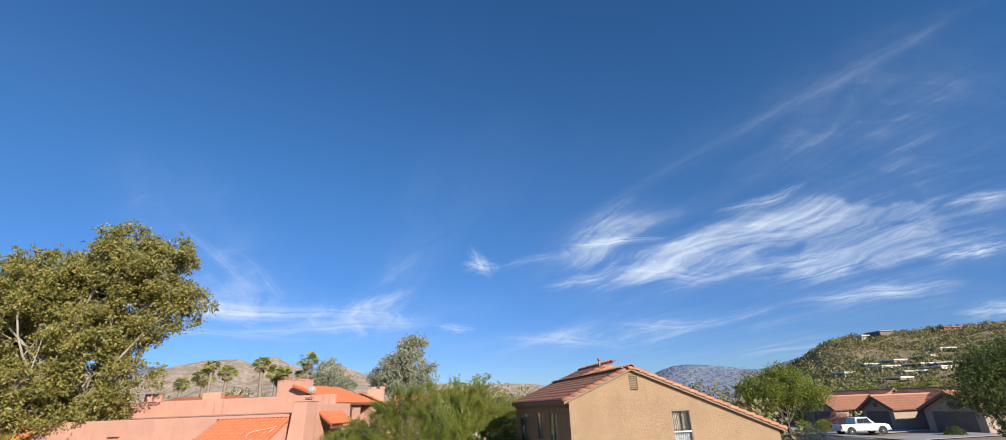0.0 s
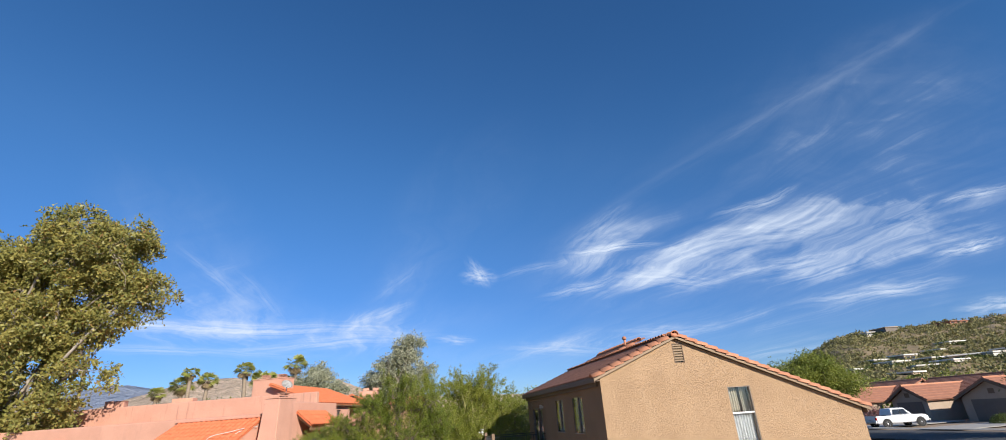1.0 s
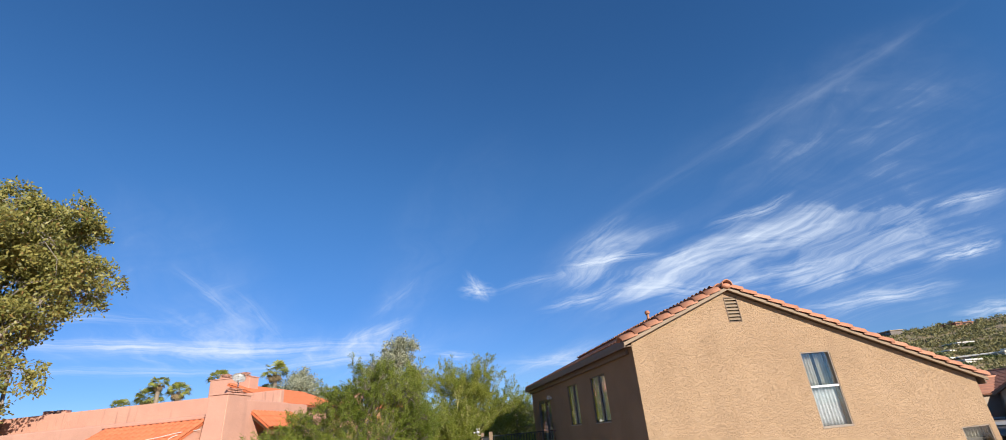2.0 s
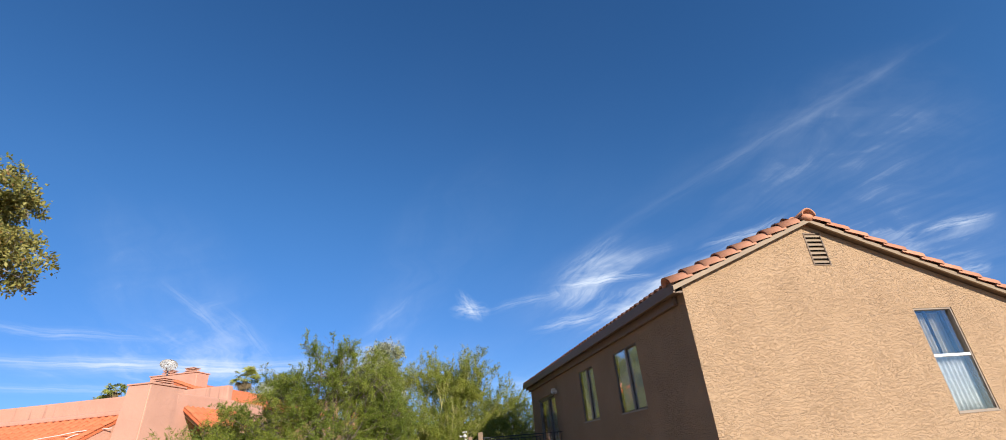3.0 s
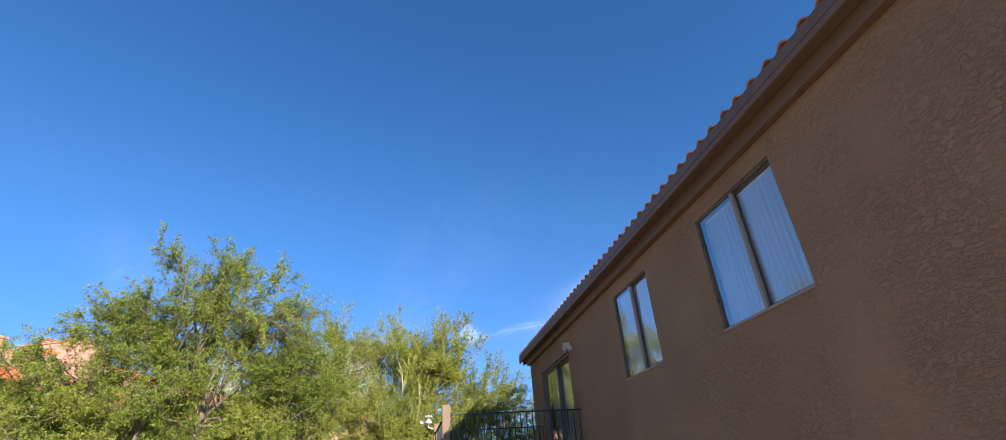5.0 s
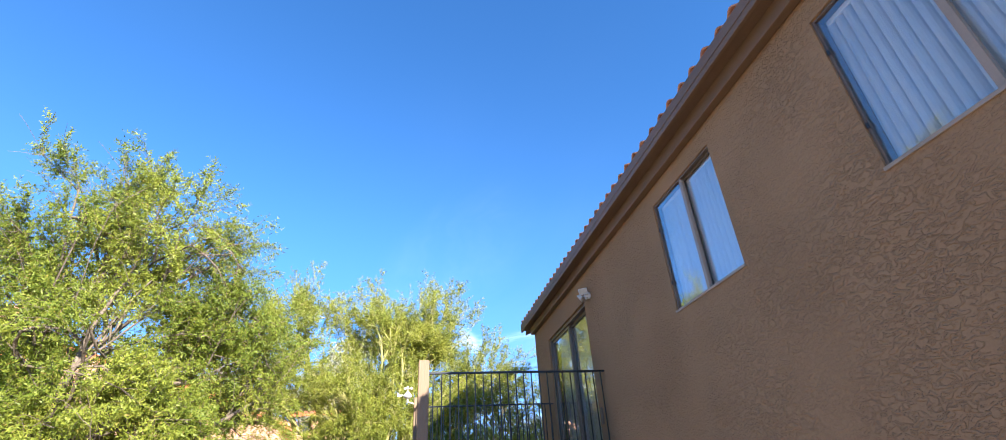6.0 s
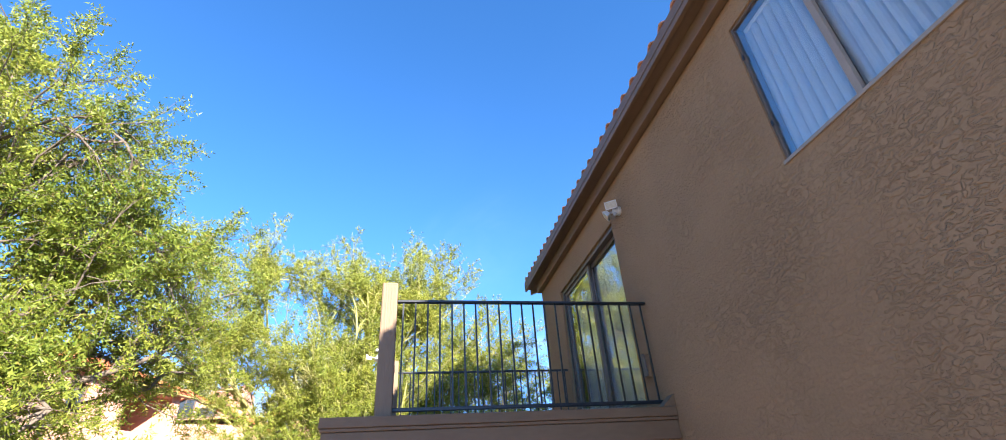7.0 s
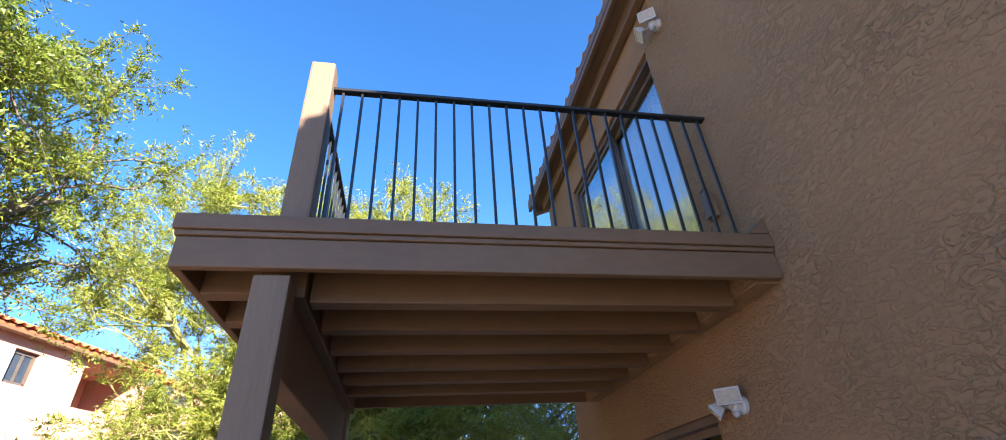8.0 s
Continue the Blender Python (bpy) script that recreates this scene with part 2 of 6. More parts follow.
def leaf_material(name, colors, rough=0.5, through_light=0.35, dry=None):
    """Leaves that differ one by one, and let some light through."""
    m = bpy.data.materials.new(name)
    m.use_nodes = True
    t = m.node_tree
    p = t.nodes["Principled BSDF"]
    geo = t.nodes.new("ShaderNodeNewGeometry")
    co = t.nodes.new("ShaderNodeTexCoord").outputs["Object"]
    patch = ramp_node(t, noise_node(t, co, 0.8, 3.0), 0.35, 0.65)
    fac = math_node(t, "ADD", math_node(t, "MULTIPLY", geo.outputs["Random Per Island"], 0.6), math_node(t, "MULTIPLY", patch, 0.4))
    col = mix_color(t, fac, colors[0], colors[1])
    if dry:
        some = ramp_node(t, math_node(t, "FRACT", math_node(t, "MULTIPLY", geo.outputs["Random Per Island"], 17.3)), 1.0 - dry[1], 1.0)
        col = mix_color(t, some, col, dry[0])
    link(t, col, p.inputs["Base Color"])
    p.inputs["Roughness"].default_value = rough
    p.inputs["Specular IOR Level"].default_value = 0.3
    back = t.nodes.new("ShaderNodeBsdfTranslucent")
    link(t, col, back.inputs["Color"])
    mix = t.nodes.new("ShaderNodeMixShader")
    mix.inputs[0].default_value = through_light
    link(t, p.outputs[0], mix.inputs[1])
    link(t, back.outputs[0], mix.inputs[2])
    link(t, mix.outputs[0], t.nodes["Material Output"].inputs["Surface"])
    return m


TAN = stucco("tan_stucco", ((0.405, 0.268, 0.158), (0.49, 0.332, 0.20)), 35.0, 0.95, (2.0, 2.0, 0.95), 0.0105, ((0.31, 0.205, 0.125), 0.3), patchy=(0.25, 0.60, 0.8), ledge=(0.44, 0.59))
# Smoother finish of the same tan, with the wall's shade darkened into its colour.
TAN_SHADED_SMOOTH = stucco("tan_stucco_shaded_smooth", ((0.275, 0.170, 0.090), (0.345, 0.217, 0.117)), 34.0, 0.9, (1.9, 1.9, 1.0), 0.0092, ((0.25, 0.155, 0.082), 0.15), patchy=(0.34, 0.66, 0.30), ledge=(0.46, 0.59))
PINK = stucco("salmon_stucco", ((0.52, 0.28, 0.20), (0.62, 0.34, 0.245)), 4.0, 0.25, (1, 1, 1), 0.015, ((0.42, 0.23, 0.17), 0.35))
PINK_STAINED = stucco("rain_streaked_salmon_stucco", ((0.52, 0.28, 0.20), (0.62, 0.34, 0.245)), 4.0, 0.25, (1, 1, 1), 0.015, ((0.36, 0.19, 0.14), 0.7), (0.22, 0.22, 3.0))
TAN_FAR = material("tan_stucco_plain", ((0.36, 0.28, 0.21), (0.42, 0.33, 0.25)), 0.9, 1.0, 30.0, 0.2, 25.0)
TAUPE = material("taupe_painted_wood", ((0.150, 0.086, 0.042), (0.20, 0.119, 0.060)), 0.6, 2.0, 30.0, 0.25, 30.0, stretch=(3.0, 1, 1), stain=((0.12, 0.075, 0.045), 2.5, 0.62, 0.6))
TAUPE_POST = material("taupe_painted_post", ((0.18, 0.117, 0.068), (0.23, 0.152, 0.09)), 0.65, 2.0, 40.0, 0.35, 24.0, stretch=(0.35, 0.35, 4.0), stain=((0.09, 0.07, 0.055), 4.0, 0.66, 0.7))
FASCIA = material("brown_painted_fascia", ((0.135, 0.084, 0.047), (0.175, 0.11, 0.064)), 0.6, 1.5, 30.0, 0.15, 30.0, stretch=(1, 3, 1))
RAKE = material("tan_painted_rake_board", ((0.22, 0.15, 0.088), (0.28, 0.195, 0.115)), 0.6, 1.5, 30.0, 0.15, 30.0)
TILE = material("weathered_clay_tile", ((0.36, 0.145, 0.075), (0.58, 0.27, 0.155)), 0.75, 5.0, 50.0, 0.25, 70.0, random=0.45, stain=((0.21, 0.11, 0.08), 7.0, 0.58, 0.5))
TILE_ORANGE = material("orange_clay_tile", ((0.50, 0.125, 0.048), (0.63, 0.185, 0.075)), 0.7, 5.0, 50.0, 0.2, 70.0, random=0.4, stain=((0.36, 0.11, 0.05), 6.0, 0.6, 0.5))
TILE_BROWN = material("brown_concrete_tile", ((0.29, 0.125, 0.075), (0.37, 0.17, 0.105)), 0.85, 2.0, 8.0, 0.7, 6.0, dist=0.05)
IRON = material("black_painted_iron", ((0.012, 0.014, 0.018), (0.022, 0.024, 0.028)), 0.35, 6.0, 80.0, 0.1, 90.0)
ALU = material("bronze_window_frame", ((0.13, 0.10, 0.075), (0.17, 0.13, 0.10)), 0.4, 4.0, 60.0, 0.05, 80.0, metal=0.3)
ALU_TAN = material("tan_window_frame", ((0.28, 0.22, 0.165), (0.34, 0.27, 0.20)), 0.4, 4.0, 60.0, 0.05, 80.0)
BLIND = material("white_vinyl_slat", ((0.80, 0.80, 0.79), (0.87, 0.87, 0.86)), 0.5, 3.0, 40.0, 0.05, 30.0)
CLOTH = material("cream_curtain_cloth", ((0.62, 0.55, 0.42), (0.74, 0.68, 0.55)), 0.9, 4.0, 60.0, 0.3, 90.0)
LACE = material("white_lace_cloth", ((0.55, 0.57, 0.58), (0.85, 0.87, 0.88)), 0.8, 18.0, 60.0, 0.6, 40.0)
# Plaster coloured dark to stand in for shade inside rooms and the vent.
SHADE_DARK = material("shade_dark_plaster", ((0.10, 0.09, 0.08), (0.13, 0.12, 0.105)), 0.9)
WHITE_PLASTIC = material("white_plastic", ((0.50, 0.495, 0.47), (0.58, 0.57, 0.54)), 0.4, 3.0, 40.0, 0.05, 30.0)
# The tan that the lens reflects is painted into its colour.
LENS = material("frosted_lamp_lens", ((0.46, 0.42, 0.33), (0.56, 0.51, 0.40)), 0.25, 30.0, 120.0, 0.4, 90.0)
GREY_PLASTIC = material("grey_plastic", ((0.35, 0.36, 0.37), (0.42, 0.43, 0.44)), 0.45)
RUBBER = material("black_rubber", ((0.015, 0.015, 0.015), (0.03, 0.03, 0.03)), 0.8)
STEEL = material("brushed_steel", ((0.45, 0.46, 0.47), (0.6, 0.6, 0.61)), 0.35, 5.0, 60.0, 0.05, 90.0, metal=0.9)
CAR_WHITE = material("white_car_paint", ((0.74, 0.75, 0.76), (0.80, 0.81, 0.81)), 0.25, 1.0, 30.0, 0.0)
RED_LENS = material("red_lamp_lens", ((0.45, 0.02, 0.015), (0.6, 0.03, 0.02)), 0.2)
GLASS = glass_material("window_glass")
CAR_GLASS = material("dark_car_glass", ((0.02, 0.025, 0.03), (0.03, 0.035, 0.04)), 0.08, bump=0.0)
DARK_GLASS = material("dark_far_glass", ((0.03, 0.04, 0.05), (0.05, 0.06, 0.07)), 0.08, bump=0.0)
BARK = material("grey_brown_bark", ((0.10, 0.075, 0.055), (0.20, 0.16, 0.125)), 0.9, 6.0, 40.0, 0.8, 30.0, stretch=(0.4, 0.4, 2.0))
BARK_GREEN = material("yellow_green_bark", ((0.26, 0.25, 0.075), (0.36, 0.33, 0.12)), 0.7, 5.0, 40.0, 0.3, 40.0)
BARK_PALE = material("pale_smooth_bark", ((0.24, 0.20, 0.155), (0.40, 0.35, 0.29)), 0.8, 3.0, 20.0, 0.4, 20.0, stretch=(0.5, 0.5, 2.0))
PALM_BARK = material("palm_trunk_bark", ((0.22, 0.17, 0.12), (0.34, 0.27, 0.2)), 0.9, 6.0, 30.0, 0.7, 14.0, stretch=(2, 2, 0.3))
LEAF_MESQUITE = leaf_material("mesquite_leaf", ((0.10, 0.16, 0.020), (0.33, 0.36, 0.055)), 0.45, 0.38, ((0.30, 0.24, 0.06), 0.07))
LEAF_PALO = leaf_material("palo_verde_leaf", ((0.13, 0.18, 0.023), (0.36, 0.37, 0.062)), 0.5, 0.36)
LEAF_DARK = leaf_material("dark_green_leaf", ((0.055, 0.09, 0.018), (0.145, 0.175, 0.04)), 0.5, 0.25)
LEAF_EUC = leaf_material("eucalyptus_leaf", ((0.15, 0.17, 0.045), (0.44, 0.38, 0.11)), 0.45, 0.35, ((0.30, 0.17, 0.06), 0.1))
LEAF_GREY = leaf_material("grey_green_leaf", ((0.20, 0.22, 0.13), (0.50, 0.50, 0.36)), 0.5, 0.3)
LEAF_PALM = leaf_material("palm_frond", ((0.26, 0.30, 0.06), (0.52, 0.50, 0.13)), 0.45, 0.25)
LEAF_DRY = leaf_material("dry_palm_frond", ((0.22, 0.16, 0.085), (0.36, 0.27, 0.16)), 0.8, 0.2)
LEAF_BUSH = leaf_material("bush_leaf", ((0.12, 0.165, 0.025), (0.31, 0.33, 0.06)), 0.5, 0.3)
LEAF_RED = leaf_material("red_bush_leaf", ((0.20, 0.10, 0.09), (0.38, 0.20, 0.18)), 0.5, 0.3)
LEAF_YELLOW = leaf_material("yellow_tree_leaf", ((0.30, 0.22, 0.03), (0.45, 0.33, 0.06)), 0.5, 0.3)
LEAF_DESERT = leaf_material("desert_scrub_leaf", ((0.14, 0.14, 0.055), (0.32, 0.285, 0.12)), 0.6, 0.2)
SOIL = material("dry_desert_soil", ((0.27, 0.20, 0.14), (0.38, 0.29, 0.21)), 0.95, 0.15, 6.0, 0.5, 8.0, dist=0.05)
HILL_SOIL = material("dry_grass_slope", ((0.27, 0.195, 0.10), (0.42, 0.30, 0.155)), 0.95, 0.03, 0.4, 0.5, 0.5, dist=1.0, stain=((0.13, 0.115, 0.05), 0.06, 0.5, 0.7))
RIDGE_ROCK = material("brown_rocky_slope", ((0.34, 0.25, 0.165), (0.74, 0.56, 0.40)), 0.95, 0.03, 0.22, 1.0, 0.09, dist=9.0, stain=((0.15, 0.145, 0.075), 0.10, 0.50, 0.75))
# Distance haze is painted into the rock as a blue-grey base colour.
HAZED_ROCK = material("haze_tinted_far_rock", ((0.17, 0.21, 0.29), (0.26, 0.29, 0.35)), 0.95, 0.004, 0.03, 1.0, 0.02, dist=40.0, stain=((0.40, 0.36, 0.36), 0.006, 0.60, 0.7))
ASPHALT = material("grey_asphalt", ((0.055, 0.055, 0.056), (0.085, 0.083, 0.08)), 0.9, 0.5, 60.0, 0.4, 120.0)
CONCRETE = material("pale_concrete", ((0.33, 0.31, 0.28), (0.42, 0.40, 0.37)), 0.9, 0.8, 40.0, 0.3, 60.0)
GARAGE = material("brown_garage_door", ((0.13, 0.105, 0.085), (0.16, 0.13, 0.105)), 0.6, 1.0, 20.0, 0.1, 20.0)
OFF_WHITE = material("white_stucco", ((0.62, 0.58, 0.52), (0.76, 0.72, 0.66)), 0.9, 1.0, 20.0, 0.2, 20.0)


# ---- building helpers ----
def part(name, bm, mat, parent=None, label=""):
    """One mesh object from a bmesh, under a thing or a part."""
    me = bpy.data.meshes.new(name)
    bm.to_mesh(me)
    bm.free()
    me.materials.append(mat)
    ob = new(name, me)
    if parent is not None:
        ob.parent = parent
    if label:
        tagged(ob, label=label)
    return ob


def thing(name, label, category, group="", kind="", at=None):
    ob = new(name)
    ob.empty_display_size = 0.2
    if at is not None:
        ob.matrix_world = at
    return tagged(ob, label, category, group, kind)


def box(bm, a, b, bevel=0.0):
    """A box from corner a to corner b, with rounded edges."""
    lo, hi = [min(p, q) for p, q in zip(a, b)], [max(p, q) for p, q in zip(a, b)]
    m = Matrix.LocRotScale([(p + q) / 2 for p, q in zip(lo, hi)], None, [q - p for p, q in zip(lo, hi)])
    made = bmesh.ops.create_cube(bm, size=1, matrix=m)["verts"]
    if bevel:
        edges = list({e for v in made for e in v.link_edges})
        bmesh.ops.bevel(bm, geom=edges, offset=bevel, segments=2, affect="EDGES", profile=0.6)
    return bm


def box_part(name, a, b, mat, parent=None, label="", bevel=0.006):
    return part(name, box(bmesh.new(), a, b, bevel), mat, parent, label)


def prism(bm, poly, way):
    """A flat polygon pushed along a vector into a solid."""
    way = Vector(way)
    lower = [bm.verts.new(p) for p in poly]
    upper = [bm.verts.new(Vector(p) + way) for p in poly]
    n = len(poly)
    bm.faces.new(lower)
    bm.faces.new(upper[::-1])
    for i in range(n):
        j = (i + 1) % n
        bm.faces.new((lower[j], lower[i], upper[i], upper[j]))
    bmesh.ops.recalc_face_normals(bm, faces=bm.faces[:])
    return bm


def rod(bm, a, b, r0, r1=None, sides=8):
    a, b = Vector(a), Vector(b)
    q = (b - a).to_track_quat("Z", "Y").to_matrix().to_4x4()
    m = Matrix.Translation((a + b) / 2) @ q
    bmesh.ops.create_cone(bm, cap_ends=True, segments=sides, radius1=r0, radius2=r0 if r1 is None else r1, depth=(b - a).length, matrix=m)
    return bm


def lathe(bm, profile, sides=20, m=None):
    """A turned shape from (radius, height) pairs."""
    rings = []
    for r, z in profile:
        ring = []
        for k in range(sides):
            a = 2 * math.pi * k / sides
            p = Vector((r * math.cos(a), r * math.sin(a), z))
            ring.append(bm.verts.new(m @ p if m else p))
        rings.append(ring)
    for lo, hi in zip(rings, rings[1:]):
        for k in range(sides):
            j = (k + 1) % sides
            bm.faces.new((lo[k], lo[j], hi[j], hi[k]))
    bm.faces.new(rings[0][::-1])
    bm.faces.new(rings[-1])
    return bm


def mesh_object(name, verts, faces, mat, parent=None, label="", smooth=False):
    """One mesh object from arrays: points, and faces that all have the same number of corners."""
    verts, faces = np.asarray(verts, np.float32), np.asarray(faces, np.int32)
    k = faces.shape[1]
    me = bpy.data.meshes.new(name)
    me.vertices.add(len(verts))
    me.vertices.foreach_set("co", verts.ravel())
    me.loops.add(faces.size)
    me.loops.foreach_set("vertex_index", faces.ravel())
    me.polygons.add(len(faces))
    me.polygons.foreach_set("loop_start", np.arange(0, faces.size, k, dtype=np.int32))
    if smooth:
        me.polygons.foreach_set("use_smooth", np.ones(len(faces), bool))
    me.update(calc_edges=True)
    me.validate()
    me.materials.append(mat)
    ob = new(name, me)
    if parent is not None:
        ob.parent = parent
    if label:
        tagged(ob, label=label)
    return ob


def wall_sheet(bm, to_world, left, right, top, holes, bottom=0.0, thick=0.2, knots=()):
    """A wall from left to right with a thickness, whose top edge is top(s), and with holes (s0, s1, z0, z1) right through it.
    to_world(s, z, depth) gives the place."""
    cuts = sorted({left, right, *(h[0] for h in holes), *(h[1] for h in holes), *knots})
    cuts = [c for c in cuts if left <= c <= right]

    def quad(pts):
        bm.faces.new([bm.verts.new(to_world(*p)) for p in pts])

    for s0, s1 in zip(cuts, cuts[1:]):
        inside = sorted((h[2], h[3]) for h in holes if h[0] <= s0 + 1e-6 and h[1] >= s1 - 1e-6)
        z = bottom
        spans = []
        for z0, z1 in inside:
            if z0 > z:
                spans.append((z, z, z0, z0))
            z = z1
        spans.append((z, z, top(s1), top(s0)))
        for a, b, c, d in spans:
            quad([(s0, a, 0), (s1, b, 0), (s1, c, 0), (s0, d, 0)])
            quad([(s0, a, thick), (s0, d, thick), (s1, c, thick), (s1, b, thick)])
    for s0, s1, z0, z1 in holes:
        for (a, b), (c, d) in (((s0, z0), (s1, z0)), ((s1, z0), (s1, z1)), ((s1, z1), (s0, z1)), ((s0, z1), (s0, z0))):
            quad([(a, b, 0), (a, b, thick), (c, d, thick), (c, d, 0)])
    for s in (left, right):
        quad([(s, bottom, 0), (s, bottom, thick), (s, top(s), thick), (s, top(s), 0)])
    bmesh.ops.remove_doubles(bm, verts=bm.verts[:], dist=1e-5)
    bmesh.ops.recalc_face_normals(bm, faces=bm.faces[:])
    return bm


# ---- ground and distance ----
def ground_height(x, y):
    """Level by the house, a little higher where the street runs."""
    s = (x - 14) / 24
    s = min(max(s, 0.0), 1.0)
    return s * s * (3 - 2 * s) * 1.0


def make_ground():
    radii = [0, 3, 6, 9, 12, 15, 18, 21, 24, 28, 32, 36, 40, 45, 50, 56, 64, 75, 90, 120, 170, 260, 420, 800, 1600, 3000, 4700]
    n = 96
    verts = [(0.0, 0.0, 0.0)]
    for r in radii[1:]:
        for k in range(n):
            a = 2 * math.pi * k / n
            x, y = r * math.cos(a), r * math.sin(a)
            verts.append((x, y, ground_height(x, y) + 0.05 * noise.noise((x * 0.2, y * 0.2, 0)) * (r > 14)))
    bm = bmesh.new()
    vs = [bm.verts.new(v) for v in verts]
    for k in range(n):
        bm.faces.new((vs[0], vs[1 + k], vs[1 + (k + 1) % n]))
    for i in range(len(radii) - 2):
        for k in range(n):
            j = (k + 1) % n
            a, b = 1 + i * n, 1 + (i + 1) * n
            bm.faces.new((vs[a + k], vs[b + k], vs[b + j], vs[a + j]))
    ob = part("ground", bm, SOIL)
    tagged(ob, "dry pale desert soil round the houses", "ground", kind="structure")


make_ground()


def ridge_height(profile, azimuth):
    """Metres of height for an azimuth in degrees, smoothly between the given peaks and saddles."""
    az = [p[0] for p in profile]
    return float(np.interp(azimuth, az, [p[1] for p in profile]))


def make_range(name, label, profile, near, crest, far, mat, rough, centre=(-5.5, -20.0), step=0.25, base=-2.0):
    """A hill range as relief: it climbs from near to its crest and falls away behind."""
    lo, hi = profile[0][0], profile[-1][0]
    cols = int((hi - lo) / step) + 1
    rings = [0.0, 0.12, 0.25, 0.38, 0.5, 0.6, 0.7, 0.8, 0.88, 0.95, 1.0, 1.15, 1.5]
    verts, faces = [], []
    for c in range(cols):
        az = lo + (hi - lo) * c / (cols - 1)
        top = ridge_height(profile, az)
        a = radians(az)
        for s in rings:
            r = near + (crest - near) * s if s <= 1 else crest + (far - crest) * (s - 1) * 2
            x, y = centre[0] + r * math.sin(a), centre[1] + r * math.cos(a)
            lift = s ** 1.25 if s <= 1 else 1 - (s - 1) * 1.6
            q = Vector((x, y, 0)) / (crest * 0.06)
            gully = noise.fractal(q, 0.9, 2.1, 5) * rough * top * (0.25 + 0.9 * min(s, 1) * (1.15 - min(s, 1)))
            jag = noise.fractal(q * 3.0, 0.8, 2.2, 3) * rough * top * 0.10
            verts.append((x, y, base + (top - base) * lift + gully * (s < 1) + jag))
    m = len(rings)
    for c in range(cols - 1):
        for k in range(m - 1):
            faces.append((c * m + k, (c + 1) * m + k, (c + 1) * m + k + 1, c * m + k + 1))
    ob = mesh_object(name, verts, faces, mat, smooth=True)
    return tagged(ob, label, "mountain", kind="structure")


def heights(rows, dist, eye=5.6):
    return [(az, eye + dist * math.tan(radians(el))) for az, el in rows]


EAST_HILL = heights([(36.0, 0.4), (37.4, 1.6), (38.6, 2.67), (40.5, 3.75), (42.3, 4.68), (43.9, 5.0), (47.3, 4.85), (50.0, 5.0), (52.1, 4.87), (54.4, 4.94), (60, 5.4), (70, 4.0), (85, 1.0)], 420)
make_range("backdrop_hill", "dry scrub-covered hill with houses on its slope", EAST_HILL, 130, 420, 700, HILL_SOIL, 0.10)
NORTH_RIDGE = heights([(-50, 1.8), (-34, 2.2), (-29, 2.8), (-26.5, 3.6), (-24.2, 4.35), (-23.2, 4.7), (-21, 5.15), (-18.1, 5.25), (-17, 4.9), (-15.7, 5.5), (-14.6, 5.5), (-13.8, 5.0), (-10.4, 3.8), (-9.2, 4.5), (-8.5, 4.86), (-7.6, 4.4), (-6.4, 3.9), (-5, 3.5), (0, 2.6), (6, 2.4), (12, 2.2), (20, 1.2), (24, 0.2)], 1500)
make_range("backdrop_ridge", "brown rocky desert ridge", NORTH_RIDGE, 500, 1500, 2000, RIDGE_ROCK, 0.16)
FAR_WEST = heights([(-80, 2.5), (-60, 3.2), (-45, 3.6), (-36.9, 3.75), (-33, 4.0), (-30.9, 4.15), (-28.7, 4.75), (-26.8, 4.8), (-25, 4.5), (-23, 4.2), (-18, 3.0), (-10, 2.0)], 3600)
make_range("backdrop_far_mountain", "far mountain tinted haze blue with pale rock faces", FAR_WEST, 2300, 3600, 4300, HAZED_ROCK, 0.10)
FAR_EAST = heights([(20, 0.5), (24, 1.9), (26.4, 2.95), (27.8, 3.32), (29, 3.4), (30.3, 3.31), (33.4, 2.87), (34.5, 2.61), (36, 2.5), (38.7, 3.16), (39.9, 3.44), (44, 3.5), (52, 3.0), (70, 2.0)], 3600)
make_range("backdrop_east_mountain", "hazy blue far mountain", FAR_EAST, 2300, 3600, 4300, HAZED_ROCK, 0.06)


# ---- the tan house ----
RIDGE_X, RIDGE_Z, PITCH, PITCH_R = 2.70, 6.83, 0.405, 0.402
EAVE_L, EAVE_R, HOUSE_R, HOUSE_B = -0.27, 9.18, 8.95, 11.28
HIGH_X, HIGH_Y = 4.25, 6.0
SLOPE, SLOPE_R = math.atan(PITCH), math.atan(PITCH_R)


def roof_top(x):
    """Height of the tile crests over a place across the gable."""
    return RIDGE_Z - (PITCH * (RIDGE_X - x) if x < RIDGE_X else PITCH_R * (x - RIDGE_X))


house = thing("house", "two-storey tan stucco house with clay tile roof", "house")
GABLE_HOLES = [(4.26, 5.08, 3.36, 5.06), (7.95, 8.78, 1.6, 3.08), (2.62, 2.98, 5.88, 6.50)]
SIDE_HOLES = [(2.067, 3.304, 3.907, 5.118), (4.627, 5.748, 3.915, 5.118), (8.22, 10.30, 2.93, 4.93), (5.05, 6.55, 0.95, 2.135), (8.62, 10.45, 0.10, 2.14)]


def gable_top(s):
    return roof_top(s) - 0.17


def flat_top(s):
    return 5.56


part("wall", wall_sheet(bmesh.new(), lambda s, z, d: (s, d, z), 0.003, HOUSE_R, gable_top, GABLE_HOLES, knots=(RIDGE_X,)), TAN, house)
part("wall", wall_sheet(bmesh.new(), lambda s, z, d: (d, s, z), 0.003, HOUSE_B, flat_top, SIDE_HOLES, thick=0.18), TAN_SHADED_SMOOTH, house)


def east_top(s):
    return roof_top(HOUSE_R) - 0.17


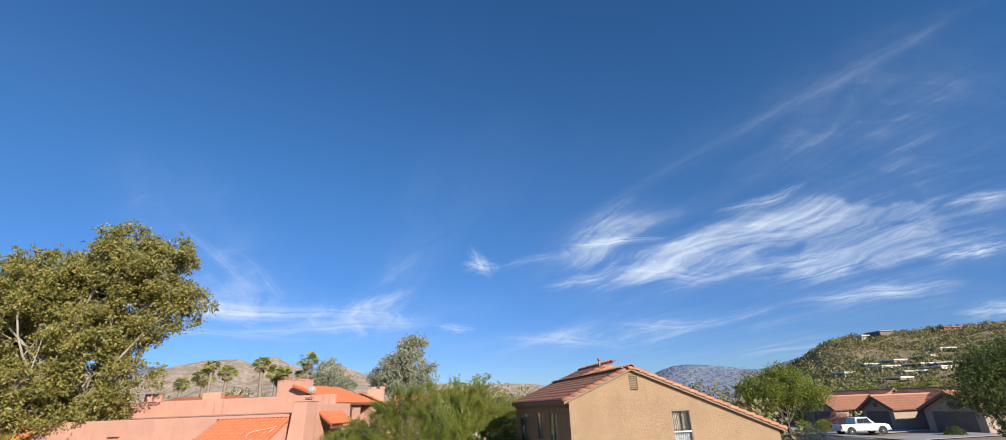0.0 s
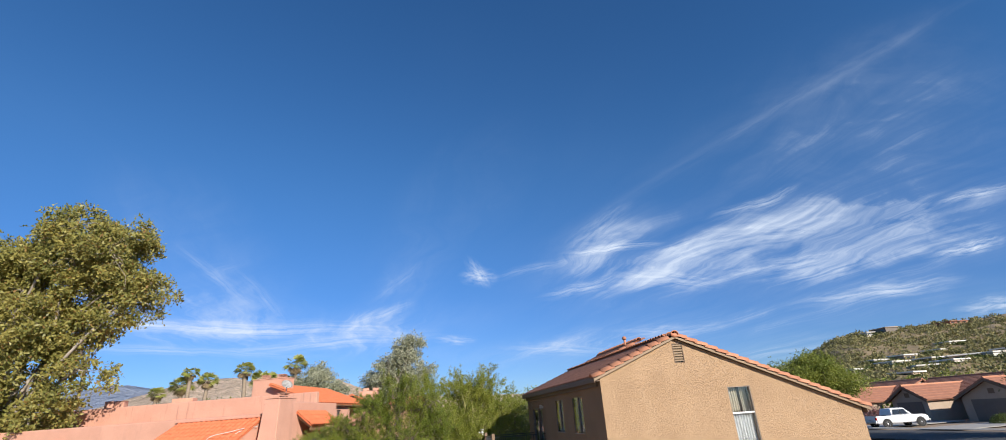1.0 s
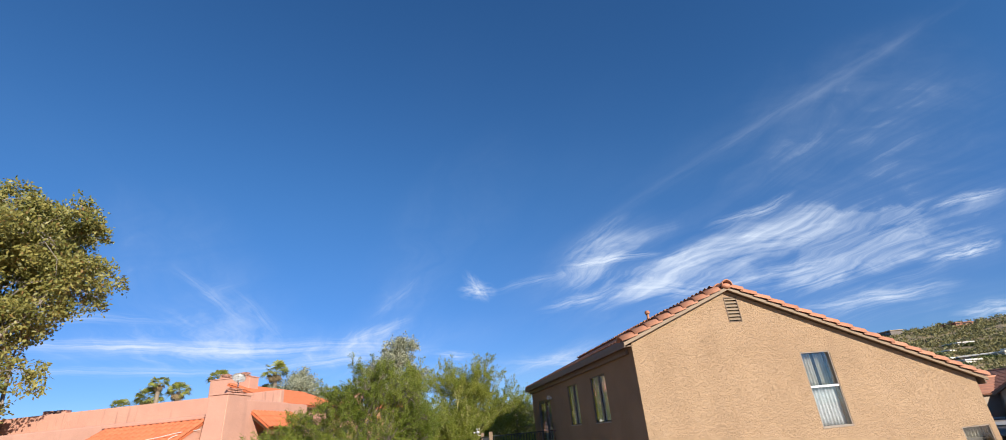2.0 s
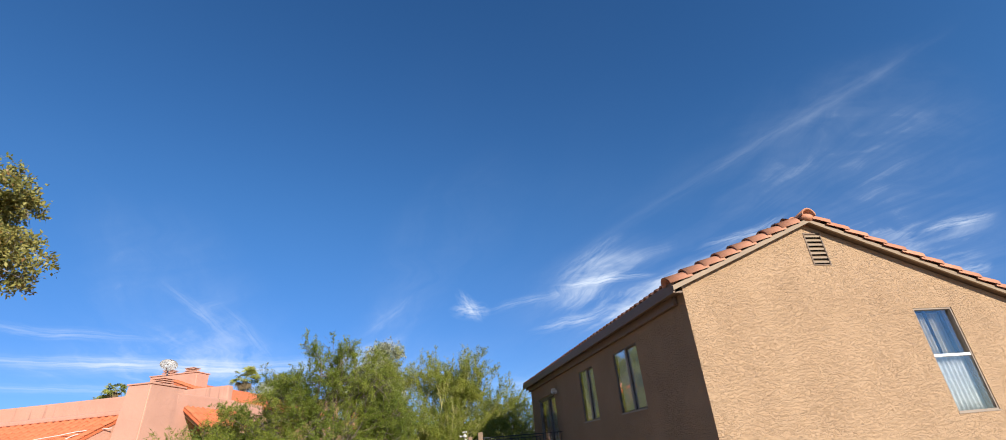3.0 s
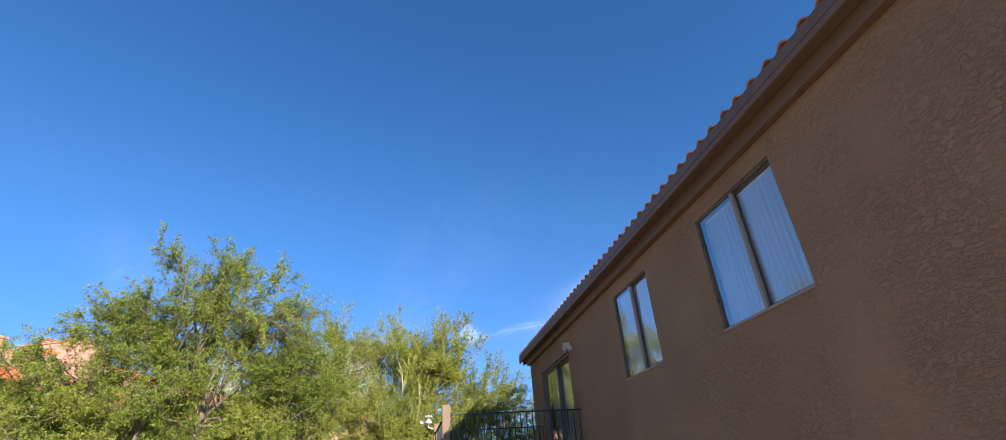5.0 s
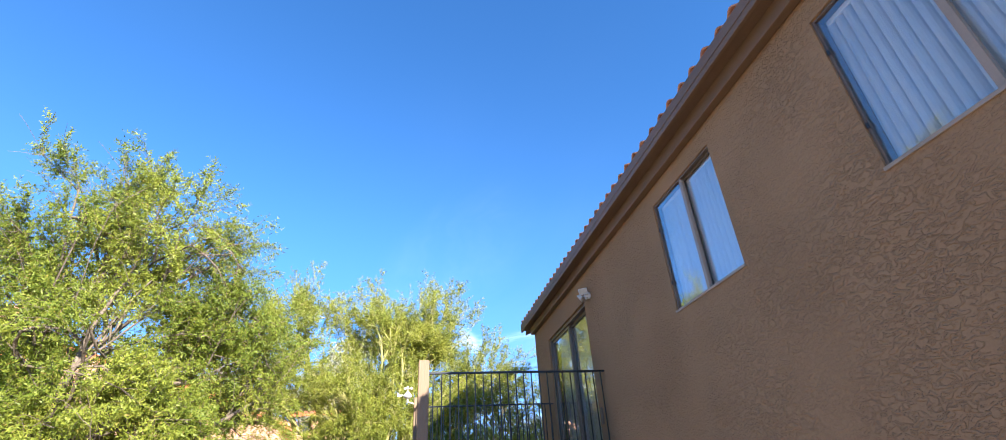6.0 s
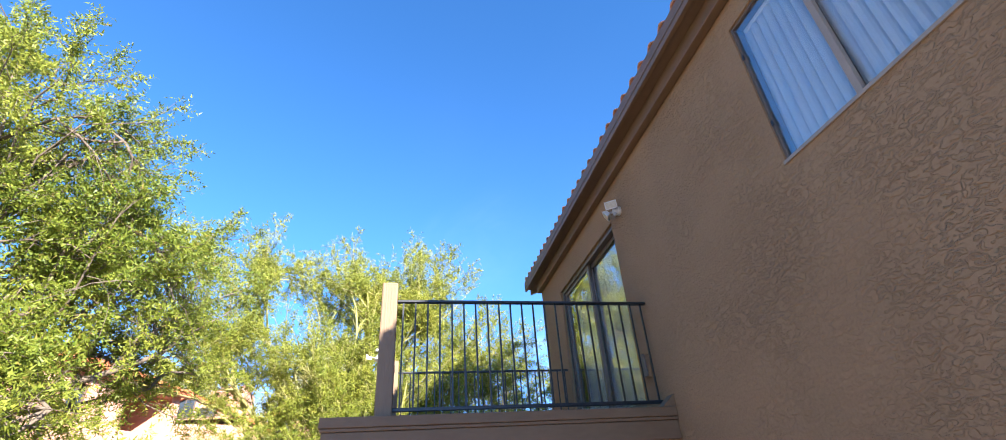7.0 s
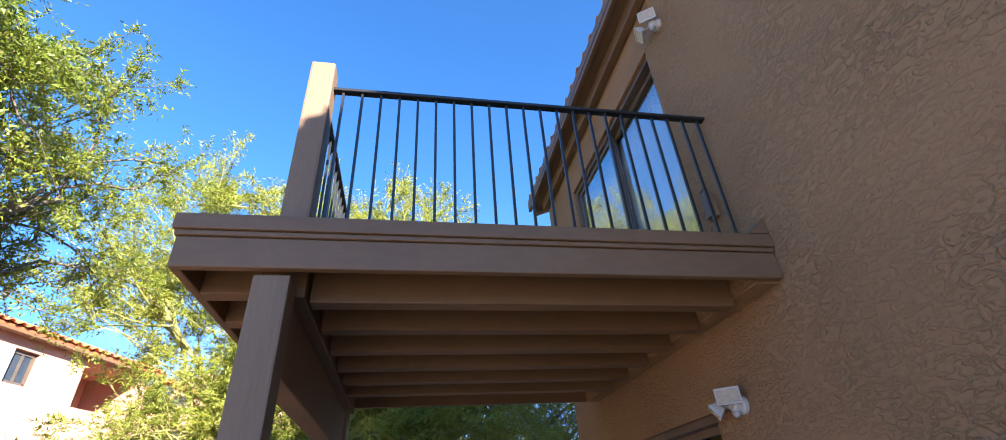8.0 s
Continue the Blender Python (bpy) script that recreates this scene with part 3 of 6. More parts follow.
part("wall", wall_sheet(bmesh.new(), lambda s, z, d: (HOUSE_R - d, s, z), 0.2, HOUSE_B, east_top, []), TAN, house)
part("wall", wall_sheet(bmesh.new(), lambda s, z, d: (s, HOUSE_B - d, z), 0.18, HOUSE_R - 0.2, gable_top, [], knots=(RIDGE_X,)), TAN, house)
# Unseen slab and partitions, added to close the rooms behind the windows.
box_part("floor_slab", (0.19, 0.21, 2.55), (HOUSE_R - 0.21, HOUSE_B - 0.21, 2.80), SHADE_DARK, house, bevel=0)
box_part("partition", (1.9, 0.21, 2.81), (2.0, HOUSE_B - 0.21, 5.5), SHADE_DARK, house, bevel=0)
box_part("partition", (1.9, 0.21, 0.0), (2.0, HOUSE_B - 0.21, 2.54), SHADE_DARK, house, bevel=0)
box_part("partition", (4.0, 1.6, 2.81), (8.7, 1.7, 4.0), SHADE_DARK, house, bevel=0)

# roof deck: slabs under the tiles
bm = bmesh.new()


def deck_z(x):
    return roof_top(x) - 0.10


for x0, x1 in ((EAVE_L + 0.03, RIDGE_X), (RIDGE_X, EAVE_R - 0.03)):
    prism(bm, [(x0, -0.13, deck_z(x0)), (x1, -0.13, deck_z(x1)), (x1, -0.13, deck_z(x1) - 0.05), (x0, -0.13, deck_z(x0) - 0.05)], (0, 11.60, 0))
roof = part("roof_deck", bm, FASCIA, house)
# the rear part of the roof climbs on to a higher ridge
high_z = RIDGE_Z + PITCH * (HIGH_X - RIDGE_X)
bm = bmesh.new()
low_r = 7.4
low_rz = high_z - PITCH * (low_r - HIGH_X)
prism(bm, [(RIDGE_X - 0.1, HIGH_Y, RIDGE_Z - 0.16), (HIGH_X, HIGH_Y, high_z - 0.10), (low_r, HIGH_Y, low_rz - 0.1), (low_r, HIGH_Y, low_rz - 0.5), (RIDGE_X - 0.1, HIGH_Y, RIDGE_Z - 0.5)], (0, 11.5 - HIGH_Y, 0))
part("upper_roof_deck", bm, TAN, house)


def tile_mesh(name, length, radius, rise, mat, thick=0.016, segs=6, lap=0.014):
    """A barrel tile: an arched shell that runs down the slope along x, its lower end lifted on the next one."""
    bm = bmesh.new()
    rows = []
    for x, lift, r in ((0.0, 0.0, 0.93), (length, lap, 1.0)):
        outer, inner = [], []
        for k in range(segs + 1):
            a = math.pi * k / segs
            outer.append(bm.verts.new((x, -math.cos(a) * radius * r, math.sin(a) * rise * r + lift)))
            inner.append(bm.verts.new((x, -math.cos(a) * (radius * r - thick), math.sin(a) * (rise * r - thick) + lift)))
        rows.append((outer, inner))
    (o0, i0), (o1, i1) = rows
    for k in range(segs):
        bm.faces.new((o0[k], o0[k + 1], o1[k + 1], o1[k]))
        bm.faces.new((i0[k], i1[k], i1[k + 1], i0[k + 1]))
        bm.faces.new((o1[k], o1[k + 1], i1[k + 1], i1[k]))
    bmesh.ops.recalc_face_normals(bm, faces=bm.faces[:])
    for f in bm.faces:
        f.smooth = True
    me = bpy.data.meshes.new(name)
    bm.to_mesh(me)
    bm.free()
    me.materials.append(mat)
    return me


def frame_from(origin, down, across):
    """A pose with x along down and y along across."""
    x = Vector(down).normalized()
    y = Vector(across).normalized()
    z = x.cross(y)
    return Matrix(((x.x, y.x, z.x, origin[0]), (x.y, y.y, z.y, origin[1]), (x.z, y.z, z.z, origin[2]), (0, 0, 0, 1)))


def jitter(m, amount=1.0):
    return m @ pose(random.uniform(-0.006, 0.006) * amount, random.uniform(-0.005, 0.005) * amount, random.uniform(0, 0.006) * amount, random.uniform(-1.2, 1.2) * amount, 0, random.uniform(-0.9, 0.9) * amount)


def lay_tiles(poses, me, parent, name="roof_tile", single=300, rest="far_roof_tiles"):
    """The first ones as objects of their own on one mesh, those past that joined."""
    for m in poses[:single]:
        ob = new(name, me)
        ob.parent = parent
        ob.matrix_local = m
    more = poses[single:]
    if more:
        base = np.array([v.co for v in me.vertices])
        quads = np.array([list(p.vertices) for p in me.polygons])
        vs, fs = [], []
        for n, m in enumerate(more):
            r = np.array(m)
            vs.append(base @ r[:3, :3].T + r[:3, 3])
            fs.append(quads + n * len(base))
        ob = mesh_object(rest, np.concatenate(vs), np.concatenate(fs), me.materials[0], parent, smooth=True)
        ob["kind"] = "stuff"


def wave_tile(name, length, width, rise, mat, thick=0.015, segs=8, lap=0.016):
    """An S tile: crest and pan in one wavy shell."""
    bm = bmesh.new()
    rows = []
    for x, lift in ((0.0, 0.0), (length, lap)):
        top, low = [], []
        for k in range(segs + 1):
            y = width * (k / segs - 0.5)
            z = rise * (0.5 + 0.5 * math.cos(2 * math.pi * k / segs - math.pi)) + lift
            top.append(bm.verts.new((x, y, z)))
            low.append(bm.verts.new((x, y, z - thick)))
        rows.append((top, low))
    (o0, i0), (o1, i1) = rows
    for k in range(segs):
        bm.faces.new((o0[k], o0[k + 1], o1[k + 1], o1[k])).smooth = True
        bm.faces.new((i0[k], i1[k], i1[k + 1], i0[k + 1])).smooth = True
        bm.faces.new((o1[k], o1[k + 1], i1[k + 1], i1[k]))
    bmesh.ops.recalc_face_normals(bm, faces=bm.faces[:])
    me = bpy.data.meshes.new(name)
    bm.to_mesh(me)
    bm.free()
    me.materials.append(mat)
    return me


BARREL = wave_tile("wave_tile", 0.44, 0.212, 0.055, TILE)
COVER = tile_mesh("cover_tile", 0.44, 0.142, 0.14, TILE, thick=0.022, segs=10, lap=0.048)
COURSE, COLUMN = 0.365, 0.21
across = (0, -1, 0)
left_down = (-math.cos(SLOPE), 0, -math.sin(SLOPE))
right_down = (math.cos(SLOPE_R), 0, -math.sin(SLOPE_R))
left_tiles = []
for c in range(56):
    y = 0.05 + c * COLUMN
    if y > 11.42:
        break
    top_x = RIDGE_X if y < HIGH_Y + 0.1 else HIGH_X
    count = int((top_x - EAVE_L) / math.cos(SLOPE) / COURSE) + 1
    for k in range(count):
        d = k * COURSE
        x = EAVE_L + 0.065 + (d + 0.44) * math.cos(SLOPE)
        z = (RIDGE_Z - 0.062 + PITCH * (x - RIDGE_X))
        left_tiles.append(jitter(frame_from((x, y, z), left_down, across)))
lay_tiles(left_tiles, BARREL, roof, single=300, rest="upper_roof_tiles")
right_tiles = []
for c in range(56):
    y = 0.05 + c * COLUMN
    if y > 11.42:
        break
    for k in range(int((EAVE_R - RIDGE_X) / math.cos(SLOPE_R) / COURSE) + 1):
        x = EAVE_R - (k * COURSE + 0.44) * math.cos(SLOPE_R)
        right_tiles.append(jitter(frame_from((x, y, roof_top(max(x, RIDGE_X)) - 0.062), right_down, (0, 1, 0))))
lay_tiles(right_tiles, BARREL, roof, single=0, rest="east_roof_tiles")
edge = []
for k in range(10):
    x = EAVE_L + (k * COURSE + 0.44) * math.cos(SLOPE)
    if x < RIDGE_X + 0.1:
        edge.append(jitter(frame_from((x, -0.055, RIDGE_Z - 0.112 + PITCH * (x - RIDGE_X)), left_down, across), 0.7))
for k in range(20):
    x = EAVE_R - (k * COURSE + 0.44) * math.cos(SLOPE_R)
    if x > RIDGE_X - 0.1:
        edge.append(jitter(frame_from((x, -0.055, RIDGE_Z - 0.112 - PITCH_R * (x - RIDGE_X)), right_down, (0, 1, 0)), 0.7))
lay_tiles(edge, COVER, roof, name="rake_tile")
caps = []
for k in range(17):
    caps.append(jitter(frame_from((RIDGE_X, 0.22 + k * COURSE, RIDGE_Z - 0.115), (0, -1, 0.0), (1, 0, 0)), 0.7))
for k in range(15):
    caps.append(jitter(frame_from((HIGH_X, HIGH_Y + 0.4 + k * COURSE, high_z - 0.06), (0, -1, 0.0), (1, 0, 0)), 0.7))
lay_tiles(caps, COVER, roof, name="ridge_tile")
edge = []
for k in range(4):
    x = RIDGE_X + (k * COURSE + 0.3) * math.cos(SLOPE)
    edge.append(jitter(frame_from((x, HIGH_Y, RIDGE_Z - 0.1 + PITCH * (x - RIDGE_X)), left_down, across), 0.7))
lay_tiles(edge, COVER, roof, name="rake_tile")
# mortar ball at the peak
bm = bmesh.new()
bmesh.ops.create_icosphere(bm, subdivisions=3, radius=0.10, matrix=Matrix.LocRotScale((RIDGE_X, -0.13, RIDGE_Z - 0.085), None, (1.3, 0.8, 0.75)))
for v in bm.verts:
    v.co += Vector(noise.noise_vector(v.co * 9)) * 0.012
part("ridge_end", bm, TILE, house)

# trim boards
for x0, x1 in ((EAVE_L + 0.035, RIDGE_X), (RIDGE_X, EAVE_R - 0.03)):
    bm = bmesh.new()
    z0, z1 = roof_top(x0) - 0.105, roof_top(x1) - 0.105
    prism(bm, [(x0, -0.15, z0), (x1, -0.15, z1), (x1, -0.15, z1 - 0.075), (x0, -0.15, z0 - 0.075)], (0, 0.04, 0))
    part("rake_board", bm, RAKE, house, "tan painted rake board")
box_part("fascia", (EAVE_L + 0.035, -0.108, 5.43), (EAVE_L + 0.075, 11.50, 5.60), FASCIA, house, "brown painted fascia board")
box_part("soffit", (EAVE_L + 0.077, 0.0, 5.462), (-0.002, 11.48, 5.492), FASCIA, house, bevel=0)
box_part("eave_moulding", (-0.085, 0.22, 5.315), (-0.003, 11.28, 5.46), FASCIA, house, "brown painted eave moulding", bevel=0.01)
box_part("fascia", (EAVE_R - 0.16, -0.145, roof_top(EAVE_R) - 0.24), (EAVE_R - 0.12, 11.58, roof_top(EAVE_R) - 0.07), FASCIA, house)
prism_b = bmesh.new()
prism(prism_b, [(EAVE_L + 0.14, 11.47, roof_top(EAVE_L) - 0.08), (RIDGE_X, 11.47, RIDGE_Z - 0.105), (RIDGE_X, 11.47, RIDGE_Z - 0.27), (EAVE_L + 0.14, 11.47, roof_top(EAVE_L) - 0.25)], (0, 0.06, 0))
part("rake_board", prism_b, FASCIA, house)

# gable vent
VX0, VX1, VZ0, VZ1 = GABLE_HOLES[2]
bm = bmesh.new()
for a, b in (((VX0, -0.01, VZ0), (VX0 + 0.025, 0.06, VZ1)), ((VX1 - 0.025, -0.01, VZ0), (VX1, 0.06, VZ1)), ((VX0 + 0.027, -0.01, VZ1 - 0.025), (VX1 - 0.027, 0.06, VZ1)), ((VX0 + 0.027, -0.01, VZ0), (VX1 - 0.027, 0.06, VZ0 + 0.02))):
    box(bm, a, b, 0.004)
vent = part("vent", bm, FASCIA, house, "louvred brown gable vent")
part("vent_back", box(bmesh.new(), (VX0 + 0.01, 0.15, VZ0 - 0.01), (VX1 - 0.01, 0.17, VZ1 + 0.01)), SHADE_DARK, vent)
for k in range(7):
    bm = bmesh.new()
    z = VZ0 + 0.05 + k * 0.082
    prism(bm, [(VX0 + 0.026, 0.0, z), (VX0 + 0.026, 0.06, z + 0.04), (VX0 + 0.026, 0.06, z + 0.075), (VX0 + 0.026, 0.0, z + 0.036)], (VX1 - VX0 - 0.052, 0, 0))
    part("slat", bm, RAKE, vent)

# roof pipe
pipe = thing("roof_pipe", "red-brown vent pipe with a cap on the tile roof", "vent pipe")
bm = bmesh.new()
rod(bm, (3.95, 6.9, high_z - 0.5), (3.95, 6.9, high_z + 0.18), 0.05, sides=16)
part("pipe", bm, TILE, pipe)
bm = bmesh.new()
lathe(bm, [(0.055, 0.0), (0.10, 0.03), (0.10, 0.10), (0.075, 0.14), (0.02, 0.16)], 18, Matrix.Translation((3.95, 6.9, high_z + 0.16)))
part("cap", bm, TILE, pipe)


def vertical_blind(y0, y1, z0, z1, label, x=0.115):
    """A head rail with hanging curved slats."""
    b = thing("vertical_blind", label, "blind", group="vertical blinds")
    box_part("head_rail", (x - 0.022, y0 + 0.025, z1 - 0.06), (x + 0.03, y1 - 0.03, z1 - 0.02), BLIND, b)
    n = int((y1 - y0 - 0.04) / 0.066)
    for k in range(n):
        y = y0 + 0.02 + (k + 0.5) * (y1 - y0 - 0.04) / n
        bm = bmesh.new()
        pts = []
        for j in range(5):
            f = j / 4 - 0.5
            pts.append((f * 0.066, -0.011 * (1 - 4 * f * f)))
        verts = [[bm.verts.new((p[1], p[0], z)) for p in pts] for z in (z0 + 0.05, z1 - 0.06)]
        for j in range(4):
            bm.faces.new((verts[0][j], verts[0][j + 1], verts[1][j + 1], verts[1][j]))
        bmesh.ops.solidify(bm, geom=bm.faces[:], thickness=0.0012)
        s = part("slat", bm, BLIND, b)
        s.matrix_local = pose(x - 0.007 + random.uniform(-0.003, 0.003), y, 0, 0, 0, 20 + random.uniform(-4, 4))


def side_window(y0, y1, z0, z1, slats=True):
    """A sliding window in the long wall: frame, two panes, meeting bar, sill."""
    t = 0.020
    bm = bmesh.new()
    for a, b in (((0.015, y0, z0), (0.09, y0 + t, z1)), ((0.015, y1 - t, z0), (0.09, y1, z1)), ((0.015, y0 + t, z1 - t), (0.09, y1 - t, z1)), ((0.015, y0 + t, z0), (0.09, y1 - t, z0 + t))):
        box(bm, a, b, 0.003)
    w = part("window", bm, ALU, house, "sliding window with vertical blinds in stucco wall")
    mid = (y0 + y1) / 2
    # the near half slides behind the far one
    bm = bmesh.new()
    for a, b in (((0.055, mid - 0.012, z0 + t), (0.08, mid + 0.022, z1 - t)), ((0.055, y0 + t, z0 + t), (0.08, y0 + t + 0.02, z1 - t)), ((0.055, y0 + t + 0.02, z1 - t - 0.02), (0.08, mid - 0.012, z1 - t)), ((0.055, y0 + t + 0.02, z0 + t), (0.08, mid - 0.012, z0 + t + 0.02))):
        box(bm, a, b, 0.002)
    part("sash", bm, ALU, w)
    box_part("meeting_bar", (0.018, mid - 0.026, z0 + t), (0.05, mid + 0.014, z1 - t), ALU_TAN, w, bevel=0.003)
    for a, b, x in ((mid + 0.014, y1 - t, 0.030), (y0 + t + 0.02, mid - 0.012, 0.066)):
        pane = box_part("pane", (x, a, z0 + t), (x + 0.004, b, z1 - t), GLASS, w, bevel=0)
        pane.visible_shadow = False
    for z in (z0 + 0.30, z1 - 0.30):
        box_part("latch", (0.006, y1 - 0.022, z - 0.02), (0.016, y1 - 0.006, z + 0.02), IRON, w, "small black latch", bevel=0.002)
    box_part("window_sill", (-0.012, y0 - 0.008, z0 - 0.016), (0.014, y1 + 0.008, z0 + 0.008), ALU_TAN, w, bevel=0.003)
    if slats:
        vertical_blind(y0, y1, z0, z1, "closed white vinyl vertical blind behind the window")
    return w


for hole in (SIDE_HOLES[0], SIDE_HOLES[1], SIDE_HOLES[3]):
    side_window(*hole)


def sliding_door(y0, y1, z0, z1):
    """A glazed sliding door in the long wall, its far half behind."""
    t = 0.05
    bm = bmesh.new()
    for a, b in (((0.03, y0, z0), (0.15, y0 + t, z1)), ((0.03, y1 - t, z0), (0.15, y1, z1)), ((0.03, y0 + t, z1 - t), (0.15, y1 - t, z1)), ((0.03, y0 + t, z0), (0.15, y1 - t, z0 + 0.03))):
        box(bm, a, b, 0.004)
    d = part("door", bm, ALU, house, "closed glass sliding door with dark frame")
    mid = (y0 + y1) / 2
    for a, b, x in ((y0 + t, mid + 0.03, 0.10), (mid - 0.03, y1 - t, 0.055)):
        bm = bmesh.new()
        for p, q in (((x, a, z0 + 0.03), (x + 0.035, a + 0.05, z1 - t)), ((x, b - 0.05, z0 + 0.03), (x + 0.035, b, z1 - t)), ((x, a + 0.05, z1 - t - 0.05), (x + 0.035, b - 0.05, z1 - t)), ((x, a + 0.05, z0 + 0.03), (x + 0.035, b - 0.05, z0 + 0.10))):
            box(bm, p, q, 0.003)
        part("sash", bm, ALU, d)
        pane = box_part("pane", (x + 0.015, a + 0.05, z0 + 0.10), (x + 0.019, b - 0.05, z1 - t - 0.05), GLASS, d, bevel=0)
        pane.visible_shadow = False
    return d


sliding_door(*SIDE_HOLES[2])
vertical_blind(*SIDE_HOLES[2], "closed white vertical blind behind the sliding door", 0.22)
sliding_door(*SIDE_HOLES[4])


def curtain(x0, x1, y, z0, z1, mat, label, folds=9, deep=0.02):
    """A hanging cloth with folds."""
    bm = bmesh.new()
    n = folds * 8
    rows = []
    for z in np.linspace(z0, z1, 6):
        row = []
        for k in range(n + 1):
            s = k / n
            sway = 0.3 * noise.noise((s * 6, z * 1.5, 3.0))
            row.append(bm.verts.new((x0 + (x1 - x0) * s, y + deep * math.sin(2 * math.pi * folds * (s + 0.03 * sway)) + deep * 0.6 * sway, z)))
        rows.append(row)
    for lo, hi in zip(rows, rows[1:]):
        for k in range(n):
            bm.faces.new((lo[k], lo[k + 1], hi[k + 1], hi[k])).smooth = True
    bmesh.ops.solidify(bm, geom=bm.faces[:], thickness=0.002)
    return tagged(part("curtain", bm, mat), label, "curtain")


def gable_window(x0, x1, z0, z1, split):
    t = 0.028
    bm = bmesh.new()
    for a, b in (((x0, 0.012, z0), (x0 + t, 0.09, z1)), ((x1 - t, 0.012, z0), (x1, 0.09, z1)), ((x0 + t, 0.012, z1 - t), (x1 - t, 0.09, z1)), ((x0 + t, 0.012, z0), (x1 - t, 0.09, z0 + t))):
        box(bm, a, b, 0.003)
    w = part("window", bm, ALU_TAN, house, "sash window with curtain in the sunlit gable")
    if split:
        box_part("meeting_rail", (x0 + t, 0.02, split - 0.022), (x1 - t, 0.05, split + 0.022), BLIND, w, "white meeting rail", bevel=0.003)
    for a, b, y in (((z0 + t), (split or z1) - t, 0.034), ((split or z0) + 0.022, z1 - t, 0.06))[: 2 if split else 1]:
        pane = box_part("pane", (x0 + t, y, a), (x1 - t, y + 0.004, b), GLASS, w, bevel=0)
        pane.visible_shadow = False
    box_part("window_sill", (x0 - 0.01, -0.012, z0 - 0.016), (x1 + 0.01, 0.012, z0 + 0.006), ALU_TAN, w, bevel=0.003)


gable_window(*GABLE_HOLES[0], 4.255)
gable_window(*GABLE_HOLES[1], 0)
curtain(4.32, 4.72, 0.26, 4.24, 5.03, CLOTH, "cream folded curtain behind the upper sash", 5)
curtain(4.83, 5.06, 0.27, 4.24, 5.03, CLOTH, "cream curtain drawn to one side", 3)
curtain(4.30, 5.04, 0.15, 3.38, 4.245, LACE, "white lace curtain behind the lower sash", 8, 0.012)
curtain(7.98, 8.75, 0.26, 1.63, 3.04, CLOTH, "cream folded curtain behind small window", 8)


# ---- balcony ----
balcony = thing("balcony", "timber balcony in taupe paint with iron railing", "balcony")
DECK = 2.85
X0, Y0, Y1 = -2.815, 7.705, 10.56


def wood(name, a, b, label="", mat=TAUPE, bevel=0.007):
    return box_part(name, a, b, mat, balcony, label, bevel)


wood("deck_board", (X0 + 0.05, Y0 + 0.05, DECK - 0.10), (-0.003, Y1 - 0.05, DECK - 0.012))
wood("trim", (X0 - 0.02, Y0 - 0.02, DECK - 0.075), (-0.003, Y0 + 0.10, DECK), "taupe cap trim")
wood("trim", (X0 - 0.02, Y0 + 0.102, DECK - 0.075), (X0 + 0.10, Y1 + 0.035, DECK))
wood("trim", (X0 + 0.102, Y1 - 0.10, DECK - 0.075), (-0.003, Y1 + 0.035, DECK))
wood("trim", (X0 - 0.01, Y0 - 0.01, DECK - 0.102), (-0.003, Y0 + 0.04, DECK - 0.077))
wood("rim_board", (X0, Y0, DECK - 0.246), (-0.003, Y0 + 0.04, DECK - 0.104), "taupe painted rim board")
wood("rim_board", (X0, Y0 + 0.042, DECK - 0.246), (X0 + 0.04, Y1, DECK - 0.104))
wood("rim_board", (X0 + 0.042, Y1 - 0.04, DECK - 0.246), (-0.003, Y1, DECK - 0.104))
wood("ledger", (-0.13, Y0 + 0.045, DECK - 0.255), (-0.003, Y1 - 0.045, DECK - 0.112), "tan stucco-coated ledger", TAN_SHADED_SMOOTH)
for k in range(6):
    y = 8.0 + k * 0.37
    wood("joist", (-2.30, y - 0.045, DECK - 0.295), (-0.132, y + 0.045, DECK - 0.112))
for k in range(6):
    y = 8.0 + k * 0.37
    wood("joist", (X0 + 0.045, y - 0.045, DECK - 0.255), (-2.52, y + 0.045, DECK - 0.112))
wood("beam", (-2.49, 7.87, DECK - 0.63), (-2.37, Y1 - 0.20, DECK - 0.30), "heavy taupe carrying beam")
wood("beam", (-2.50, 7.89, DECK - 0.298), (-2.31, Y1 - 0.05, DECK - 0.113))
wood("support_post", (-2.49, 7.725, 0.0), (-2.342, 7.865, DECK - 0.265), "cracked taupe timber post", TAUPE_POST, 0.01)
wood("support_post", (-2.49, 10.35, 0.0), (-2.342, 10.49, DECK - 0.265), "", TAUPE_POST, 0.01)
wood("rail_post", (-2.455, 7.785, DECK), (-2.322, 7.915, 3.965), "taupe timber railing post", TAUPE_POST, 0.012)
wood("rail_post", (-2.455, 10.35, DECK), (-2.322, 10.48, 3.965), "", TAUPE_POST, 0.012)


